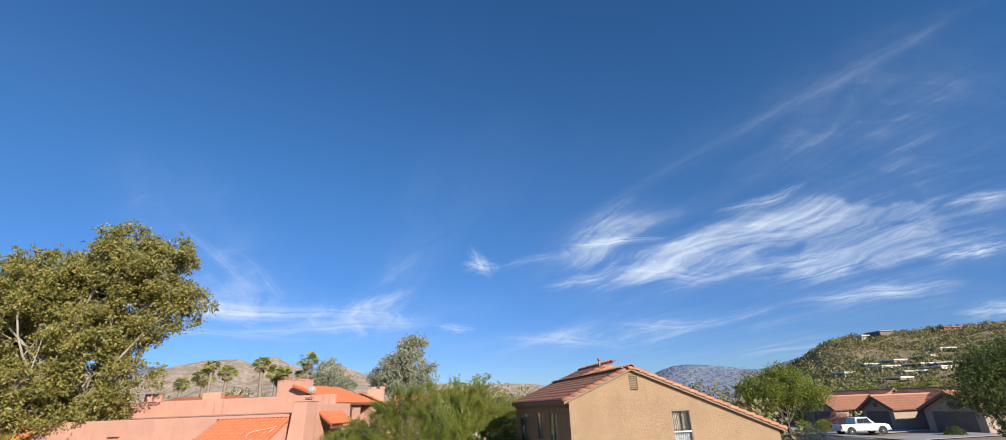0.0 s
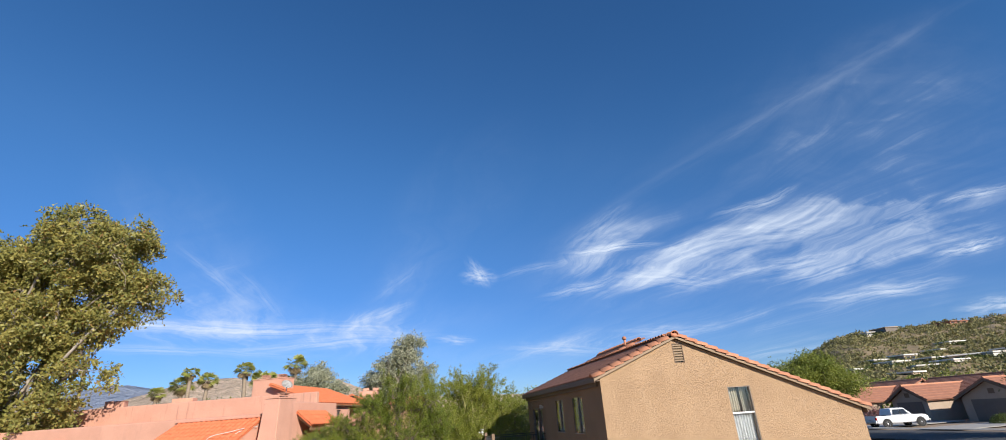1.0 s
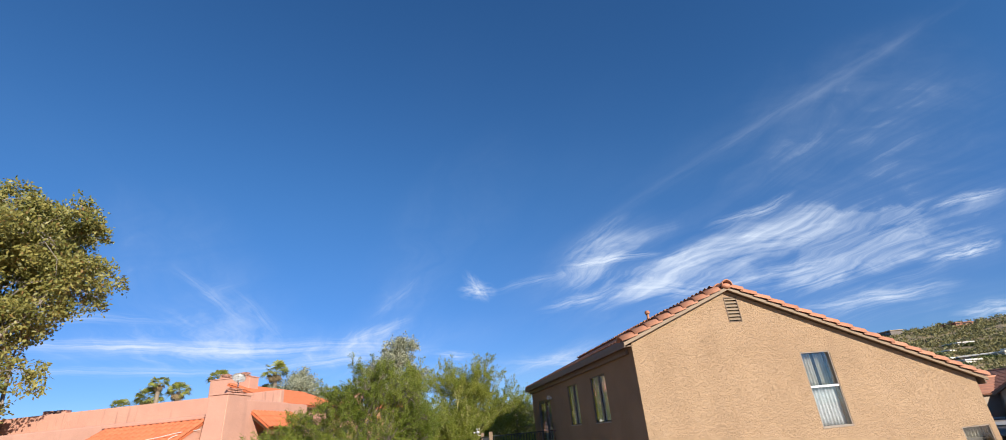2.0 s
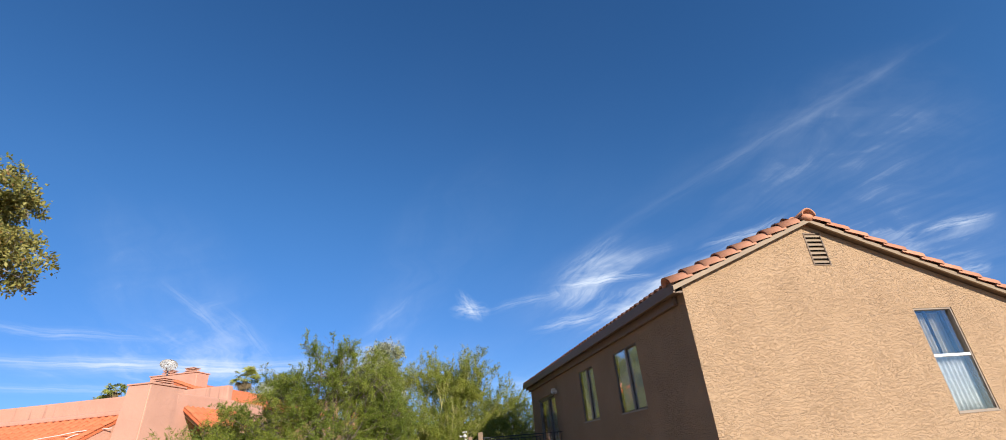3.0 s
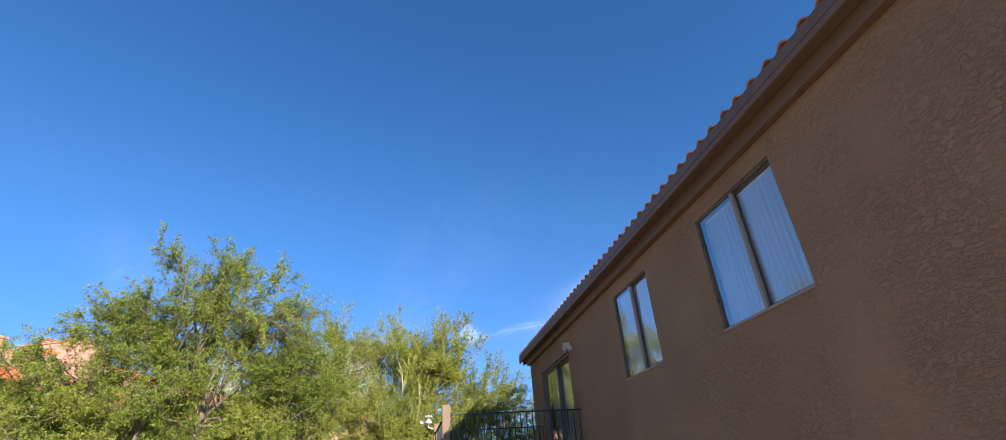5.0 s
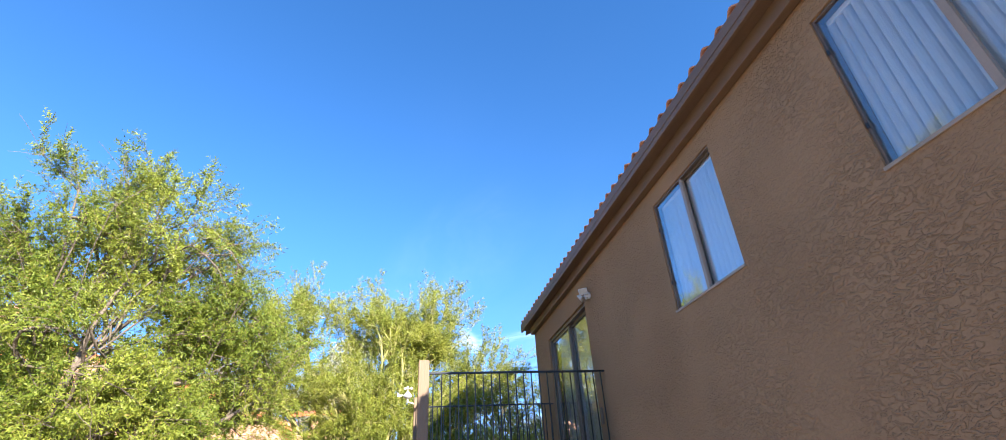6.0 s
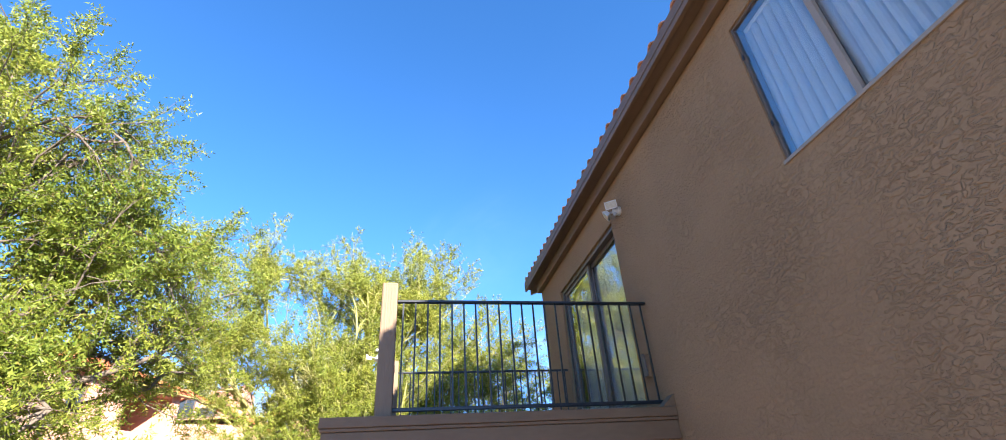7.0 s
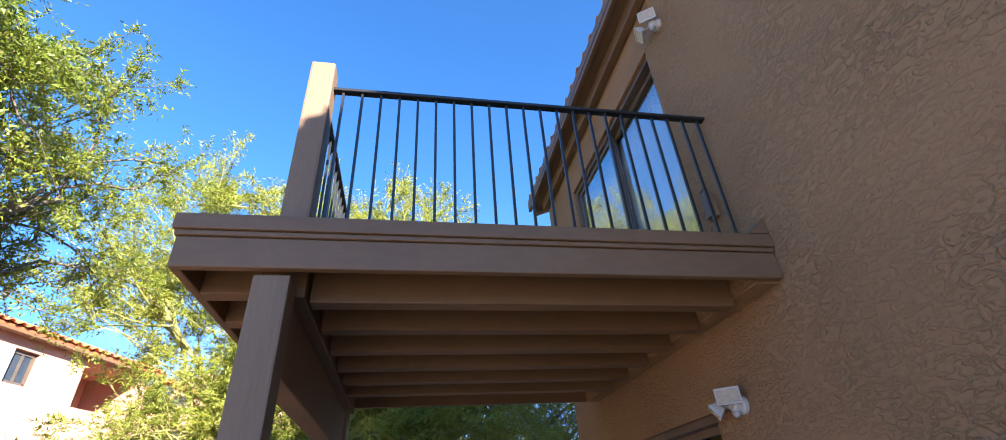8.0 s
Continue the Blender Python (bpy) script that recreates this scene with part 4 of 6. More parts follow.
def railing(a, b):
    """A run of iron railing between two places: top bar, bottom bar, upright bars."""
    a, b = Vector(a), Vector(b)
    d = (b - a).normalized()
    side = Vector((d.y, -d.x, 0))

    def bar(p, q, w, h):
        bm = bmesh.new()
        mid, n = (p + q) / 2, (q - p).length
        m = Matrix(((d.x, side.x, 0, mid.x), (d.y, side.y, 0, mid.y), (d.z, 0, 1, mid.z), (0, 0, 0, 1)))
        bmesh.ops.create_cube(bm, size=1, matrix=m @ Matrix.Diagonal((n, w, h, 1)))
        bmesh.ops.bevel(bm, geom=bm.edges[:], offset=0.003, segments=1, affect="EDGES")
        return bm

    up = Vector((0, 0, 1))
    r = part("railing", bar(a + up * 0.965, b + up * 0.965, 0.045, 0.022), IRON, balcony, "black iron railing")
    part("bottom_bar", bar(a + up * 0.065, b + up * 0.065, 0.032, 0.028), IRON, r)
    n = max(2, round((b - a).length / 0.107))
    for k in range(n):
        p = a + (b - a) * ((k + 0.5) / n)
        bm = bmesh.new()
        bmesh.ops.create_cube(bm, size=1, matrix=Matrix.Translation(p + up * 0.515) @ Matrix.Diagonal((0.014, 0.014, 0.88, 1)))
        part("baluster", bm, IRON, r)


railing((-2.322, 7.86, DECK), (0.0, 7.86, DECK))
railing((-2.39, 7.917, DECK), (-2.39, 10.348, DECK))
railing((-2.322, 10.415, DECK), (0.0, 10.415, DECK))


def flood_light(at):
    """A twin-headed flood lamp: a round wall mount, two swivelling box heads with frosted lenses, a sensor."""
    f = thing("flood_light", "white twin-head flood light on the stucco wall", "wall light", group="flood lights")
    bm = bmesh.new()
    lathe(bm, [(0.058, 0), (0.058, 0.022), (0.046, 0.034), (0.04, 0.075), (0.026, 0.09)], 20, pose(0, 0, 0, 0, -90, 0))
    part("wall_plate", bm, WHITE_PLASTIC, f)
    for place, way in (((-0.115, -0.035, 0.062), (-0.55, -0.74, -0.38)), ((-0.125, 0.105, -0.005), (-0.72, 0.42, -0.55))):
        y = Vector(way).normalized()
        x = y.cross(Vector((0, 0, 1))).normalized()
        z = x.cross(y)
        head = Matrix(((x.x, y.x, z.x, place[0]), (x.y, y.y, z.y, place[1]), (x.z, y.z, z.z, place[2]), (0, 0, 0, 1)))
        bm = bmesh.new()
        lo = [(sx * 0.05, -0.035, sz * 0.03) for sx, sz in ((-1, -1), (1, -1), (1, 1), (-1, 1))]
        hi = [(sx * 0.075, 0.022, sz * 0.05) for sx, sz in ((-1, -1), (1, -1), (1, 1), (-1, 1))]
        a = [bm.verts.new(p) for p in lo]
        b = [bm.verts.new(p) for p in hi]
        bm.faces.new(a[::-1])
        bm.faces.new(b)
        for k in range(4):
            n = (k + 1) % 4
            bm.faces.new((a[k], a[n], b[n], b[k]))
        bmesh.ops.recalc_face_normals(bm, faces=bm.faces[:])
        bmesh.ops.bevel(bm, geom=bm.edges[:], offset=0.009, segments=2, affect="EDGES", profile=0.6)
        for p, q in (((-0.077, 0.023, 0.040), (0.077, 0.031, 0.052)), ((-0.077, 0.023, -0.052), (0.077, 0.031, -0.040)), ((-0.077, 0.023, -0.0395), (-0.066, 0.031, 0.0395)), ((0.066, 0.023, -0.0395), (0.077, 0.031, 0.0395))):
            box(bm, p, q, 0.002)
        bmesh.ops.transform(bm, matrix=head, verts=bm.verts[:])
        h = part("lamp_head", bm, WHITE_PLASTIC, f)
        bm = bmesh.new()
        box(bm, (-0.065, 0.0225, -0.039), (0.065, 0.027, 0.039), 0.001)
        bmesh.ops.transform(bm, matrix=head, verts=bm.verts[:])
        part("lens", bm, LENS, h, "frosted lens")
        bm = bmesh.new()
        rod(bm, (-0.07, place[1] * 0.25, place[2] * 0.2), head @ Vector((0, -0.034, 0)), 0.015, sides=10)
        part("knuckle", bm, GREY_PLASTIC, f)
    bm = bmesh.new()
    lathe(bm, [(0.018, 0), (0.026, 0.01), (0.026, 0.03), (0.012, 0.045)], 14, pose(-0.065, 0.01, -0.03, 150, 0, 0))
    part("sensor", bm, GREY_PLASTIC, f)
    f.matrix_world = Matrix.Translation(at) @ Matrix.Scale(0.86, 4)
    return f


flood_light((0, 7.96, 4.925))
flood_light((0, 8.33, 2.12))


# stucco kick-out where the deck meets the wall, and an outdoor socket
bm = bmesh.new()
prism(bm, [(-0.004, Y0 - 0.02, DECK + 0.003), (-0.12, Y0 - 0.02, DECK + 0.003), (-0.004, Y0 - 0.02, DECK + 0.10)], (0, 0.13, 0))
part("flashing", bm, TAUPE, balcony, "taupe wedge flashing at the wall")
socket = thing("wall_socket", "small taupe outdoor socket cover on the stucco wall", "wall socket")
box_part("back_box", (-0.03, 7.99, 3.16), (-0.001, 8.07, 3.37), TAN_SHADED_SMOOTH, socket, bevel=0.006)
cover = box_part("cover", (-0.05, 7.995, 3.17), (-0.032, 8.065, 3.36), GARAGE, socket, bevel=0.006)
box_part("hinge", (-0.055, 8.005, 3.362), (-0.034, 8.055, 3.374), GARAGE, cover, bevel=0.002)


def weather_station():
    w = thing("weather_station", "white weather station with cup wind gauge on railing post", "weather station")
    bm = bmesh.new()
    rod(bm, (-2.36, 10.38, 3.84), (-2.62, 10.36, 3.92), 0.016)
    rod(bm, (-2.62, 10.36, 3.90), (-2.62, 10.36, 4.06), 0.018)
    part("arm", bm, WHITE_PLASTIC, w)
    bm = bmesh.new()
    lathe(bm, [(0.06, 0), (0.10, 0.03), (0.10, 0.06), (0.05, 0.13), (0.03, 0.15)], 20, Matrix.Translation((-2.62, 10.36, 4.0)))
    part("housing", bm, WHITE_PLASTIC, w)
    bm = bmesh.new()
    rod(bm, (-2.62, 10.36, 4.15), (-2.62, 10.36, 4.24), 0.010)
    hub = part("spindle", bm, WHITE_PLASTIC, w)
    for k in range(3):
        a = 2 * math.pi * k / 3 + 0.4
        tip = Vector((-2.62 + 0.085 * math.cos(a), 10.36 + 0.085 * math.sin(a), 4.225))
        bm = bmesh.new()
        rod(bm, (-2.62, 10.36, 4.225), tip, 0.005, sides=6)
        bmesh.ops.create_uvsphere(bm, u_segments=12, v_segments=8, radius=0.032, matrix=Matrix.Translation(tip))
        part("cup", bm, WHITE_PLASTIC, hub)
    bm = bmesh.new()
    rod(bm, (-2.62, 10.36, 4.06), (-2.80, 10.30, 4.07), 0.008, sides=6)
    prism(bm, [(-2.76, 10.31, 4.03), (-2.86, 10.28, 4.03), (-2.86, 10.28, 4.12)], (0.002, 0.006, 0))
    part("wind_vane", bm, WHITE_PLASTIC, w)
    at = Vector((-2.42, 10.38, 3.84))
    w.matrix_world = Matrix.Translation(at) @ Matrix.Scale(0.72, 4) @ Matrix.Translation(-at)


weather_station()


# ---- salmon stucco apartments ----
ALONG = Vector((math.cos(radians(-17.3)), math.sin(radians(-17.3)), 0))
AWAY = Vector((-math.sin(radians(-17.3)), math.cos(radians(-17.3)), 0))
SITE = (1.35, -0.65)


def uv(u, v, z=0.0):
    """A place by metres along the apartments' front and away from it."""
    p = ALONG * (u + SITE[0]) + AWAY * (v + SITE[1])
    return Vector((p.x, p.y, z))


def uv_box(bm, u0, u1, v0, v1, z0, z1, bevel=0.0):
    made = bmesh.new()
    box(made, (u0, v0, z0), (u1, v1, z1), bevel)
    o = uv(0, 0)
    m = Matrix(((ALONG.x, AWAY.x, 0, o.x), (ALONG.y, AWAY.y, 0, o.y), (0, 0, 1, 0), (0, 0, 0, 1)))
    bmesh.ops.transform(made, matrix=m, verts=made.verts[:])
    tmp = bpy.data.meshes.new("tmp")
    made.to_mesh(tmp)
    made.free()
    bm.from_mesh(tmp)
    bpy.data.meshes.remove(tmp)
    return bm


def uv_part(name, u0, u1, v0, v1, z0, z1, mat, parent, label="", bevel=0.03):
    return part(name, uv_box(bmesh.new(), u0, u1, v0, v1, z0, z1, bevel), mat, parent, label)


ORANGE_BARREL = wave_tile("orange_wave_tile", 0.42, 0.242, 0.07, TILE_ORANGE, segs=6)


def tiled_slope(name, parent, top_a, top_b, down, length, mesh=ORANGE_BARREL, column=0.24, course=0.34, single=300, label="orange clay tile roof"):
    """A tiled slope below the line top_a to top_b, that runs down for a length."""
    top_a, top_b, down = Vector(top_a), Vector(top_b), Vector(down).normalized()
    line = top_b - top_a
    side = line.normalized()
    if down.cross(side).z < 0:
        side = -side
    normal = down.cross(side)
    bm = bmesh.new()
    base = [top_a - normal * 0.02, top_b - normal * 0.02, top_b + down * (length - 0.05) - normal * 0.02, top_a + down * (length - 0.05) - normal * 0.02]
    prism(bm, base, -normal * 0.07)
    slope = part(name, bm, mesh.materials[0], parent, label)
    cols, rows = int(line.length / column), int(length / course)
    poses = []
    for r in range(rows):
        for c in range(cols):
            p = top_a + line * ((c + 0.5) / cols) + down * (length - 0.42 - r * course)
            poses.append(jitter(frame_from(p, down, side)))
    lay_tiles(poses, mesh, slope, single=single, rest="roof_tiles")
    return slope


apartments = thing("apartment_building", "salmon stucco apartments with parapets and orange tile roofs", "building")
uv_part("lower_wall", -46.0, -16.55, 6.90, 10.45, 0.0, 5.50, PINK, apartments, bevel=0.06)
bm = bmesh.new()
uv_box(bm, -33.4, -15.95, 10.5, 10.8, 0.0, 6.55, 0.05)
part("parapet_wall", bm, PINK_STAINED, apartments)
uv_part("upper_block", -33.35, -16.0, 10.85, 13.0, 0.0, 6.0, PINK, apartments)
uv_part("end_wall", -16.5, -15.52, 7.5, 10.49, 0.0, 5.95, PINK, apartments, bevel=0.05)
# sloping skirt between the two walls
bm = bmesh.new()
poly = [uv(-33.3, 10.48, 5.60), uv(-33.3, 10.48, 5.52), uv(-33.3, 8.2, 5.52)]
prism(bm, poly, ALONG * 16.7)
part("roof_skirt", bm, PINK, apartments)


def chimney(u0, u1, v0, v1, top, caps, spread=0.0, label="salmon stucco chimney with sheet metal caps", z0=0.0):
    c = thing("chimney", label, "chimney", group="apartment chimneys")
    bm = bmesh.new()
    ring0 = [uv(u0 - spread, v0 - spread, z0), uv(u1 + spread * 0.2, v0 - spread, z0), uv(u1 + spread * 0.2, v1, z0), uv(u0 - spread, v1, z0)]
    ring1 = [uv(u0, v0, top), uv(u1, v0, top), uv(u1, v1, top), uv(u0, v1, top)]
    a, b = [bm.verts.new(p) for p in ring0], [bm.verts.new(p) for p in ring1]
    bm.faces.new(a[::-1]), bm.faces.new(b)
    for k in range(4):
        j = (k + 1) % 4
        bm.faces.new((a[k], a[j], b[j], b[k]))
    bmesh.ops.bevel(bm, geom=bm.edges[:], offset=0.035, segments=3, affect="EDGES")
    part("shaft", bm, PINK, c)
    part("crown", uv_box(bmesh.new(), u0 - 0.025, u1 + 0.025, v0 - 0.025, v1 + 0.025, top - 0.015, top + 0.03, 0.012), PINK, c)
    for u, v in caps:
        cap = None
        for dz, r, h in ((0.03, 0.24, 0.05), (0.115, 0.21, 0.035), (0.185, 0.19, 0.03), (0.235, 0.22, 0.025)):
            bm = uv_box(bmesh.new(), u - r, u + r, v - r, v + r, top + dz, top + dz + h, 0.008)
            if cap is None:
                cap = part("cap", bm, PINK, c)
            else:
                part("louvre", bm, PINK, cap)
        part("core", uv_box(bmesh.new(), u - 0.13, u + 0.13, v - 0.13, v + 0.13, top + 0.08, top + 0.24, 0.0), RUBBER, cap)
    return c


chimney(-16.28, -15.53, 6.37, 7.79, 6.10, [(-15.9, 7.25)], 0.42)
chimney(-21.2, -19.0, 12.62, 13.4, 7.62, [(-20.6, 13.0), (-19.55, 13.0)], 0.0)

slope_down = -AWAY * math.cos(radians(27)) + Vector((0, 0, -math.sin(radians(27))))
tiled_slope("lean_to_roof", apartments, uv(-20.9, 6.88, 5.32), uv(-16.62, 6.88, 5.32), slope_down, 2.4, single=150)
tiled_slope("lean_to_roof", apartments, uv(-40.5, 6.88, 5.22), uv(-32.3, 6.88, 5.22), slope_down, 2.4, single=0)
c_down = ALONG * math.cos(radians(38)) + Vector((0, 0, -math.sin(radians(38))))
tiled_slope("lean_to_roof", apartments, uv(-15.50, 7.85, 5.52), uv(-15.50, 10.75, 5.52), c_down, 1.08, single=60)
# coping beads and the wall that closes the lean-to
bm = bmesh.new()
uv_box(bm, -20.95, -16.62, 6.76, 6.89, 5.34, 5.46, 0.03)
part("coping", bm, PINK, apartments)
bm = bmesh.new()
prism(bm, [uv(-20.9, 6.85, 0), uv(-20.9, 4.75, 0), uv(-20.9, 4.75, 4.15), uv(-20.9, 6.85, 5.2)], ALONG * 4.25)
part("porch_wall", bm, PINK, apartments)
# timber under the small lean-to
for v in (7.95, 9.3, 10.6):
    bm = bmesh.new()
    prism(bm, [uv(-15.51, v, 5.38), uv(-14.75, v, 4.79), uv(-14.75, v, 4.69), uv(-15.51, v, 5.26)], AWAY * 0.09)
    part("rafter", bm, TAUPE, apartments)
uv_part("eave_beam", -14.84, -14.74, 7.9, 10.75, 4.62, 4.74, TAUPE, apartments)
uv_part("garden_wall", -15.4, -14.6, 9.2, 12.5, 0.0, 4.1, PINK, apartments)
# scupper box, cable loop and conduit ends
uv_part("scupper", -27.6, -26.9, 6.72, 6.89, 4.62, 4.98, PINK, apartments, bevel=0.02)
cable = bpy.data.curves.new("cable", "CURVE")
cable.dimensions, cable.bevel_depth = "3D", 0.012
spline = cable.splines.new("BEZIER")
loop = [uv(-16.5, 6.4, 4.95), uv(-17.1, 5.6, 4.82), uv(-17.9, 5.0, 4.45), uv(-17.3, 5.2, 4.45), uv(-16.75, 5.9, 4.75), uv(-16.9, 6.0, 4.35)]
spline.bezier_points.add(len(loop) - 1)
for p, q in zip(spline.bezier_points, loop):
    p.co, p.handle_left_type, p.handle_right_type = q, "AUTO", "AUTO"
cable.materials.append(WHITE_PLASTIC)
tagged(new("cable", cable), "loose white cable loop on the tile roof", "cable")


def satellite_dish():
    d = thing("satellite_dish", "grey oval satellite dish on the chimney top", "satellite dish")
    base = uv(-15.70, 7.1, 6.40)
    bm = bmesh.new()
    rod(bm, base, base + Vector((0, 0, 0.22)), 0.022)
    part("mast", bm, GREY_PLASTIC, d)
    m = Matrix.Translation(base + Vector((0.02, -0.06, 0.34))) @ pose(0, 0, 0, 58, 14, 22) @ Matrix.Scale(0.80, 4)
    bm = bmesh.new()
    rings = []
    for k in range(7):
        r = 0.30 * k / 6
        rings.append([bm.verts.new(m @ Vector((r * 1.05 * math.cos(a), r * 0.92 * math.sin(a), -0.09 + r * r * 1.0))) for a in np.linspace(0, 2 * math.pi, 28, endpoint=False)] if k else [bm.verts.new(m @ Vector((0, 0, -0.09)))])
    for k in range(28):
        j = (k + 1) % 28
        bm.faces.new((rings[0][0], rings[1][k], rings[1][j]))
        for a, b in zip(rings[1:], rings[2:]):
            bm.faces.new((a[k], b[k], b[j], a[j]))
    bmesh.ops.solidify(bm, geom=bm.faces[:], thickness=0.012)
    for f in bm.faces:
        f.smooth = True
    part("reflector", bm, WHITE_PLASTIC, d)
    tip = m @ Vector((0.0, -0.42, 0.34))
    bm = bmesh.new()
    rod(bm, m @ Vector((0, -0.27, -0.02)), tip, 0.014)
    arm = part("arm", bm, GREY_PLASTIC, d)
    bm = bmesh.new()
    rod(bm, tip - Vector((0.05, 0, 0)), tip + Vector((0.08, 0.03, 0.03)), 0.032, sides=12)
    part("receiver", bm, GREY_PLASTIC, arm)


satellite_dish()


def far_window(parent, centre, side, normal, w, h, label=""):
    """A dark window with its frame, set on a wall."""
    side, normal, up = Vector(side).normalized(), Vector(normal).normalized(), Vector((0, 0, 1))
    c = Vector(centre) + normal * 0.01

    def slab(a0, a1, z0, z1, d0, d1):
        bm = bmesh.new()
        prism(bm, [c + side * a + up * z + normal * d0 for a, z in ((a0, z0), (a1, z0), (a1, z1), (a0, z1))], normal * (d1 - d0))
        return bm

    f = part("window", slab(-w / 2, w / 2, -h / 2, h / 2, -0.05, 0.02), DARK_GLASS, parent, label)
    for a0, a1, z0, z1 in ((-w / 2 - 0.04, -w / 2 + 0.03, -h / 2, h / 2), (w / 2 - 0.03, w / 2 + 0.04, -h / 2, h / 2), (-w / 2, w / 2, h / 2 - 0.03, h / 2 + 0.04), (-w / 2, w / 2, -h / 2 - 0.04, -h / 2 + 0.03), (-0.025, 0.025, -h / 2 + 0.03, h / 2 - 0.03)):
        part("frame_bar", slab(a0, a1, z0, z1, -0.02, 0.045), ALU, f)
    return f


# rear wing: a slope towards the tan house, with a recessed balcony
SITE = (1.15, -0.15)
rear = thing("apartment_wing", "salmon stucco wing with orange tile roof and recessed balcony", "building")
d_down = ALONG * math.cos(radians(21)) + Vector((0, 0, -math.sin(radians(21))))
tiled_slope("roof_slope", rear, uv(-19.6, 11.6, 7.28), uv(-19.6, 18.7, 7.28), d_down, 3.45, single=0)
d_back = -ALONG * math.cos(radians(21)) + Vector((0, 0, -math.sin(radians(21))))
tiled_slope("roof_slope", rear, uv(-19.6, 13.5, 7.28), uv(-19.6, 18.7, 7.28), d_back, 4.2, single=0)
bm = bmesh.new()
WING_HOLES = [(16.35, 18.15, 4.75, 5.90), (14.55, 15.15, 4.95, 5.70), (13.05, 13.6, 4.3, 5.2), (14.0, 14.4, 4.3, 5.1)]


def wing_top(s):
    return 6.12


wall_sheet(bm, lambda s, z, d: tuple(uv(-16.75 - d, s, z)), 11.7, 18.5, wing_top, WING_HOLES, thick=0.25)
part("wall", bm, PINK, rear)
uv_part("inner_wall", -18.6, -18.5, 11.8, 18.45, 0.0, 6.4, PINK, rear)
uv_part("balcony_ceiling", -18.5, -17.02, 11.85, 18.4, 5.96, 6.06, PINK, rear)
uv_part("balcony_floor", -18.5, -17.02, 15.9, 18.4, 4.45, 4.62, PINK, rear)
uv_part("end_wall", -23.0, -16.78, 18.2, 18.48, 0.0, 6.05, PINK, rear)
uv_part("eave_board", -16.62, -16.45, 11.7, 18.7, 5.93, 6.05, TAUPE, rear, bevel=0.01)
far_window(rear, uv(-18.49, 17.2, 5.2), AWAY, ALONG, 1.4, 1.3)
for v, w, z, h in ((14.85, 0.6, 5.32, 0.75), (13.32, 0.55, 4.75, 0.9), (14.2, 0.4, 4.7, 0.8)):
    far_window(rear, uv(-16.9, v, z), AWAY, ALONG, w - 0.1, h - 0.1)

# salmon blocks farther back
def nearer(k, kz, x=-5.3, y=-13.0):
    """Draws a plan in towards the camera's path, to fit the camera's view."""
    return Matrix.Translation((x * (1 - k), y * (1 - k), 0)) @ Matrix.Diagonal((k, k, kz, 1))


back = thing("apartment_building", "far salmon apartments with stepped orange roofs", "building", at=nearer(0.75, 0.87))


def block(parent, a, b, mat=PINK, name="wall", label=""):
    return box_part(name, a, b, mat, parent, label, bevel=0.05)


block(back, (-15.5, 40.0, 0.0), (-9.0, 47.0, 7.0))
block(back, (-9.05, 41.0, 0.0), (-4.9, 47.0, 6.9))
block(back, (-12.0, 40.6, 6.8), (-10.1, 42.5, 8.35))
for x in (-11.6, -10.6):
    block(back, (x, 40.8, 8.37), (x + 0.6, 41.5, 8.6), name="chimney_cap")
bm = bmesh.new()
prism(bm, [(-15.9, 39.7, 6.85), (-12.6, 39.7, 8.15), (-8.3, 39.7, 6.45), (-8.3, 39.7, 6.3), (-12.6, 39.7, 8.0), (-15.9, 39.7, 6.7)], (0, 7.0, 0))
part("roof", bm, TILE_ORANGE, back, "orange tile gable roof")
bm = bmesh.new()
prism(bm, [(-15.5, 40.0, 6.9), (-12.6, 40.0, 8.0), (-9.0, 40.0, 6.6)], (0, 0.3, 0))
part("gable_wall", bm, PINK, back)
bm = bmesh.new()
prism(bm, [(-8.9, 40.6, 7.25), (-4.7, 40.6, 7.25), (-4.7, 43.5, 7.75), (-8.9, 43.5, 7.75)], (0, 0, -0.15))
part("roof", bm, TILE_ORANGE, back)
for x, z, w, h in ((-12.9, 7.45, 0.9, 0.8), (-11.8, 7.25, 0.9, 0.35), (-11.9, 5.7, 1.4, 0.6), (-7.9, 6.6, 0.8, 0.5), (-6.6, 6.7, 0.6, 0.3), (-5.8, 6.7, 0.6, 0.3)):
    far_window(back, (x, 40.0 if x < -9 else 41.0, z), (1, 0, 0), (0, -1, 0), w, h)

west = thing("apartment_building", "far salmon apartments with low orange roof and chimneys", "building", at=nearer(0.70, 0.94))
block(west, (-37.0, 38.0, 0.0), (-32.9, 42.0, 7.0))
for x in (-35.1, -34.2):
    block(west, (x, 38.4, 7.02), (x + 0.75, 39.2, 7.75), name="chimney_cap")
bm = bmesh.new()
prism(bm, [(-33.6, 37.6, 6.75), (-26.0, 37.6, 6.75), (-26.0, 42.0, 7.5), (-33.6, 42.0, 7.5)], (0, 0, -0.15))
part("roof", bm, TILE_ORANGE, west, "low orange tile roof")
block(west, (-33.0, 38.0, 0.0), (-26.2, 42.0, 6.7))
block(west, (-29.9, 39.8, 6.9), (-28.0, 41.0, 7.75), name="chimney_cap")
west2 = thing("apartment_building", "low salmon apartments beneath the tall tree", "building")
block(west2, (-47.0, 24.0, 0.0), (-33.5, 30.0, 5.4))
bm = bmesh.new()
prism(bm, [(-47.2, 23.2, 5.3), (-33.3, 23.2, 5.3), (-33.3, 26.5, 6.4), (-47.2, 26.5, 6.4)], (0, 0, -0.15))
part("roof", bm, TILE_ORANGE, west2, "orange tile roof")


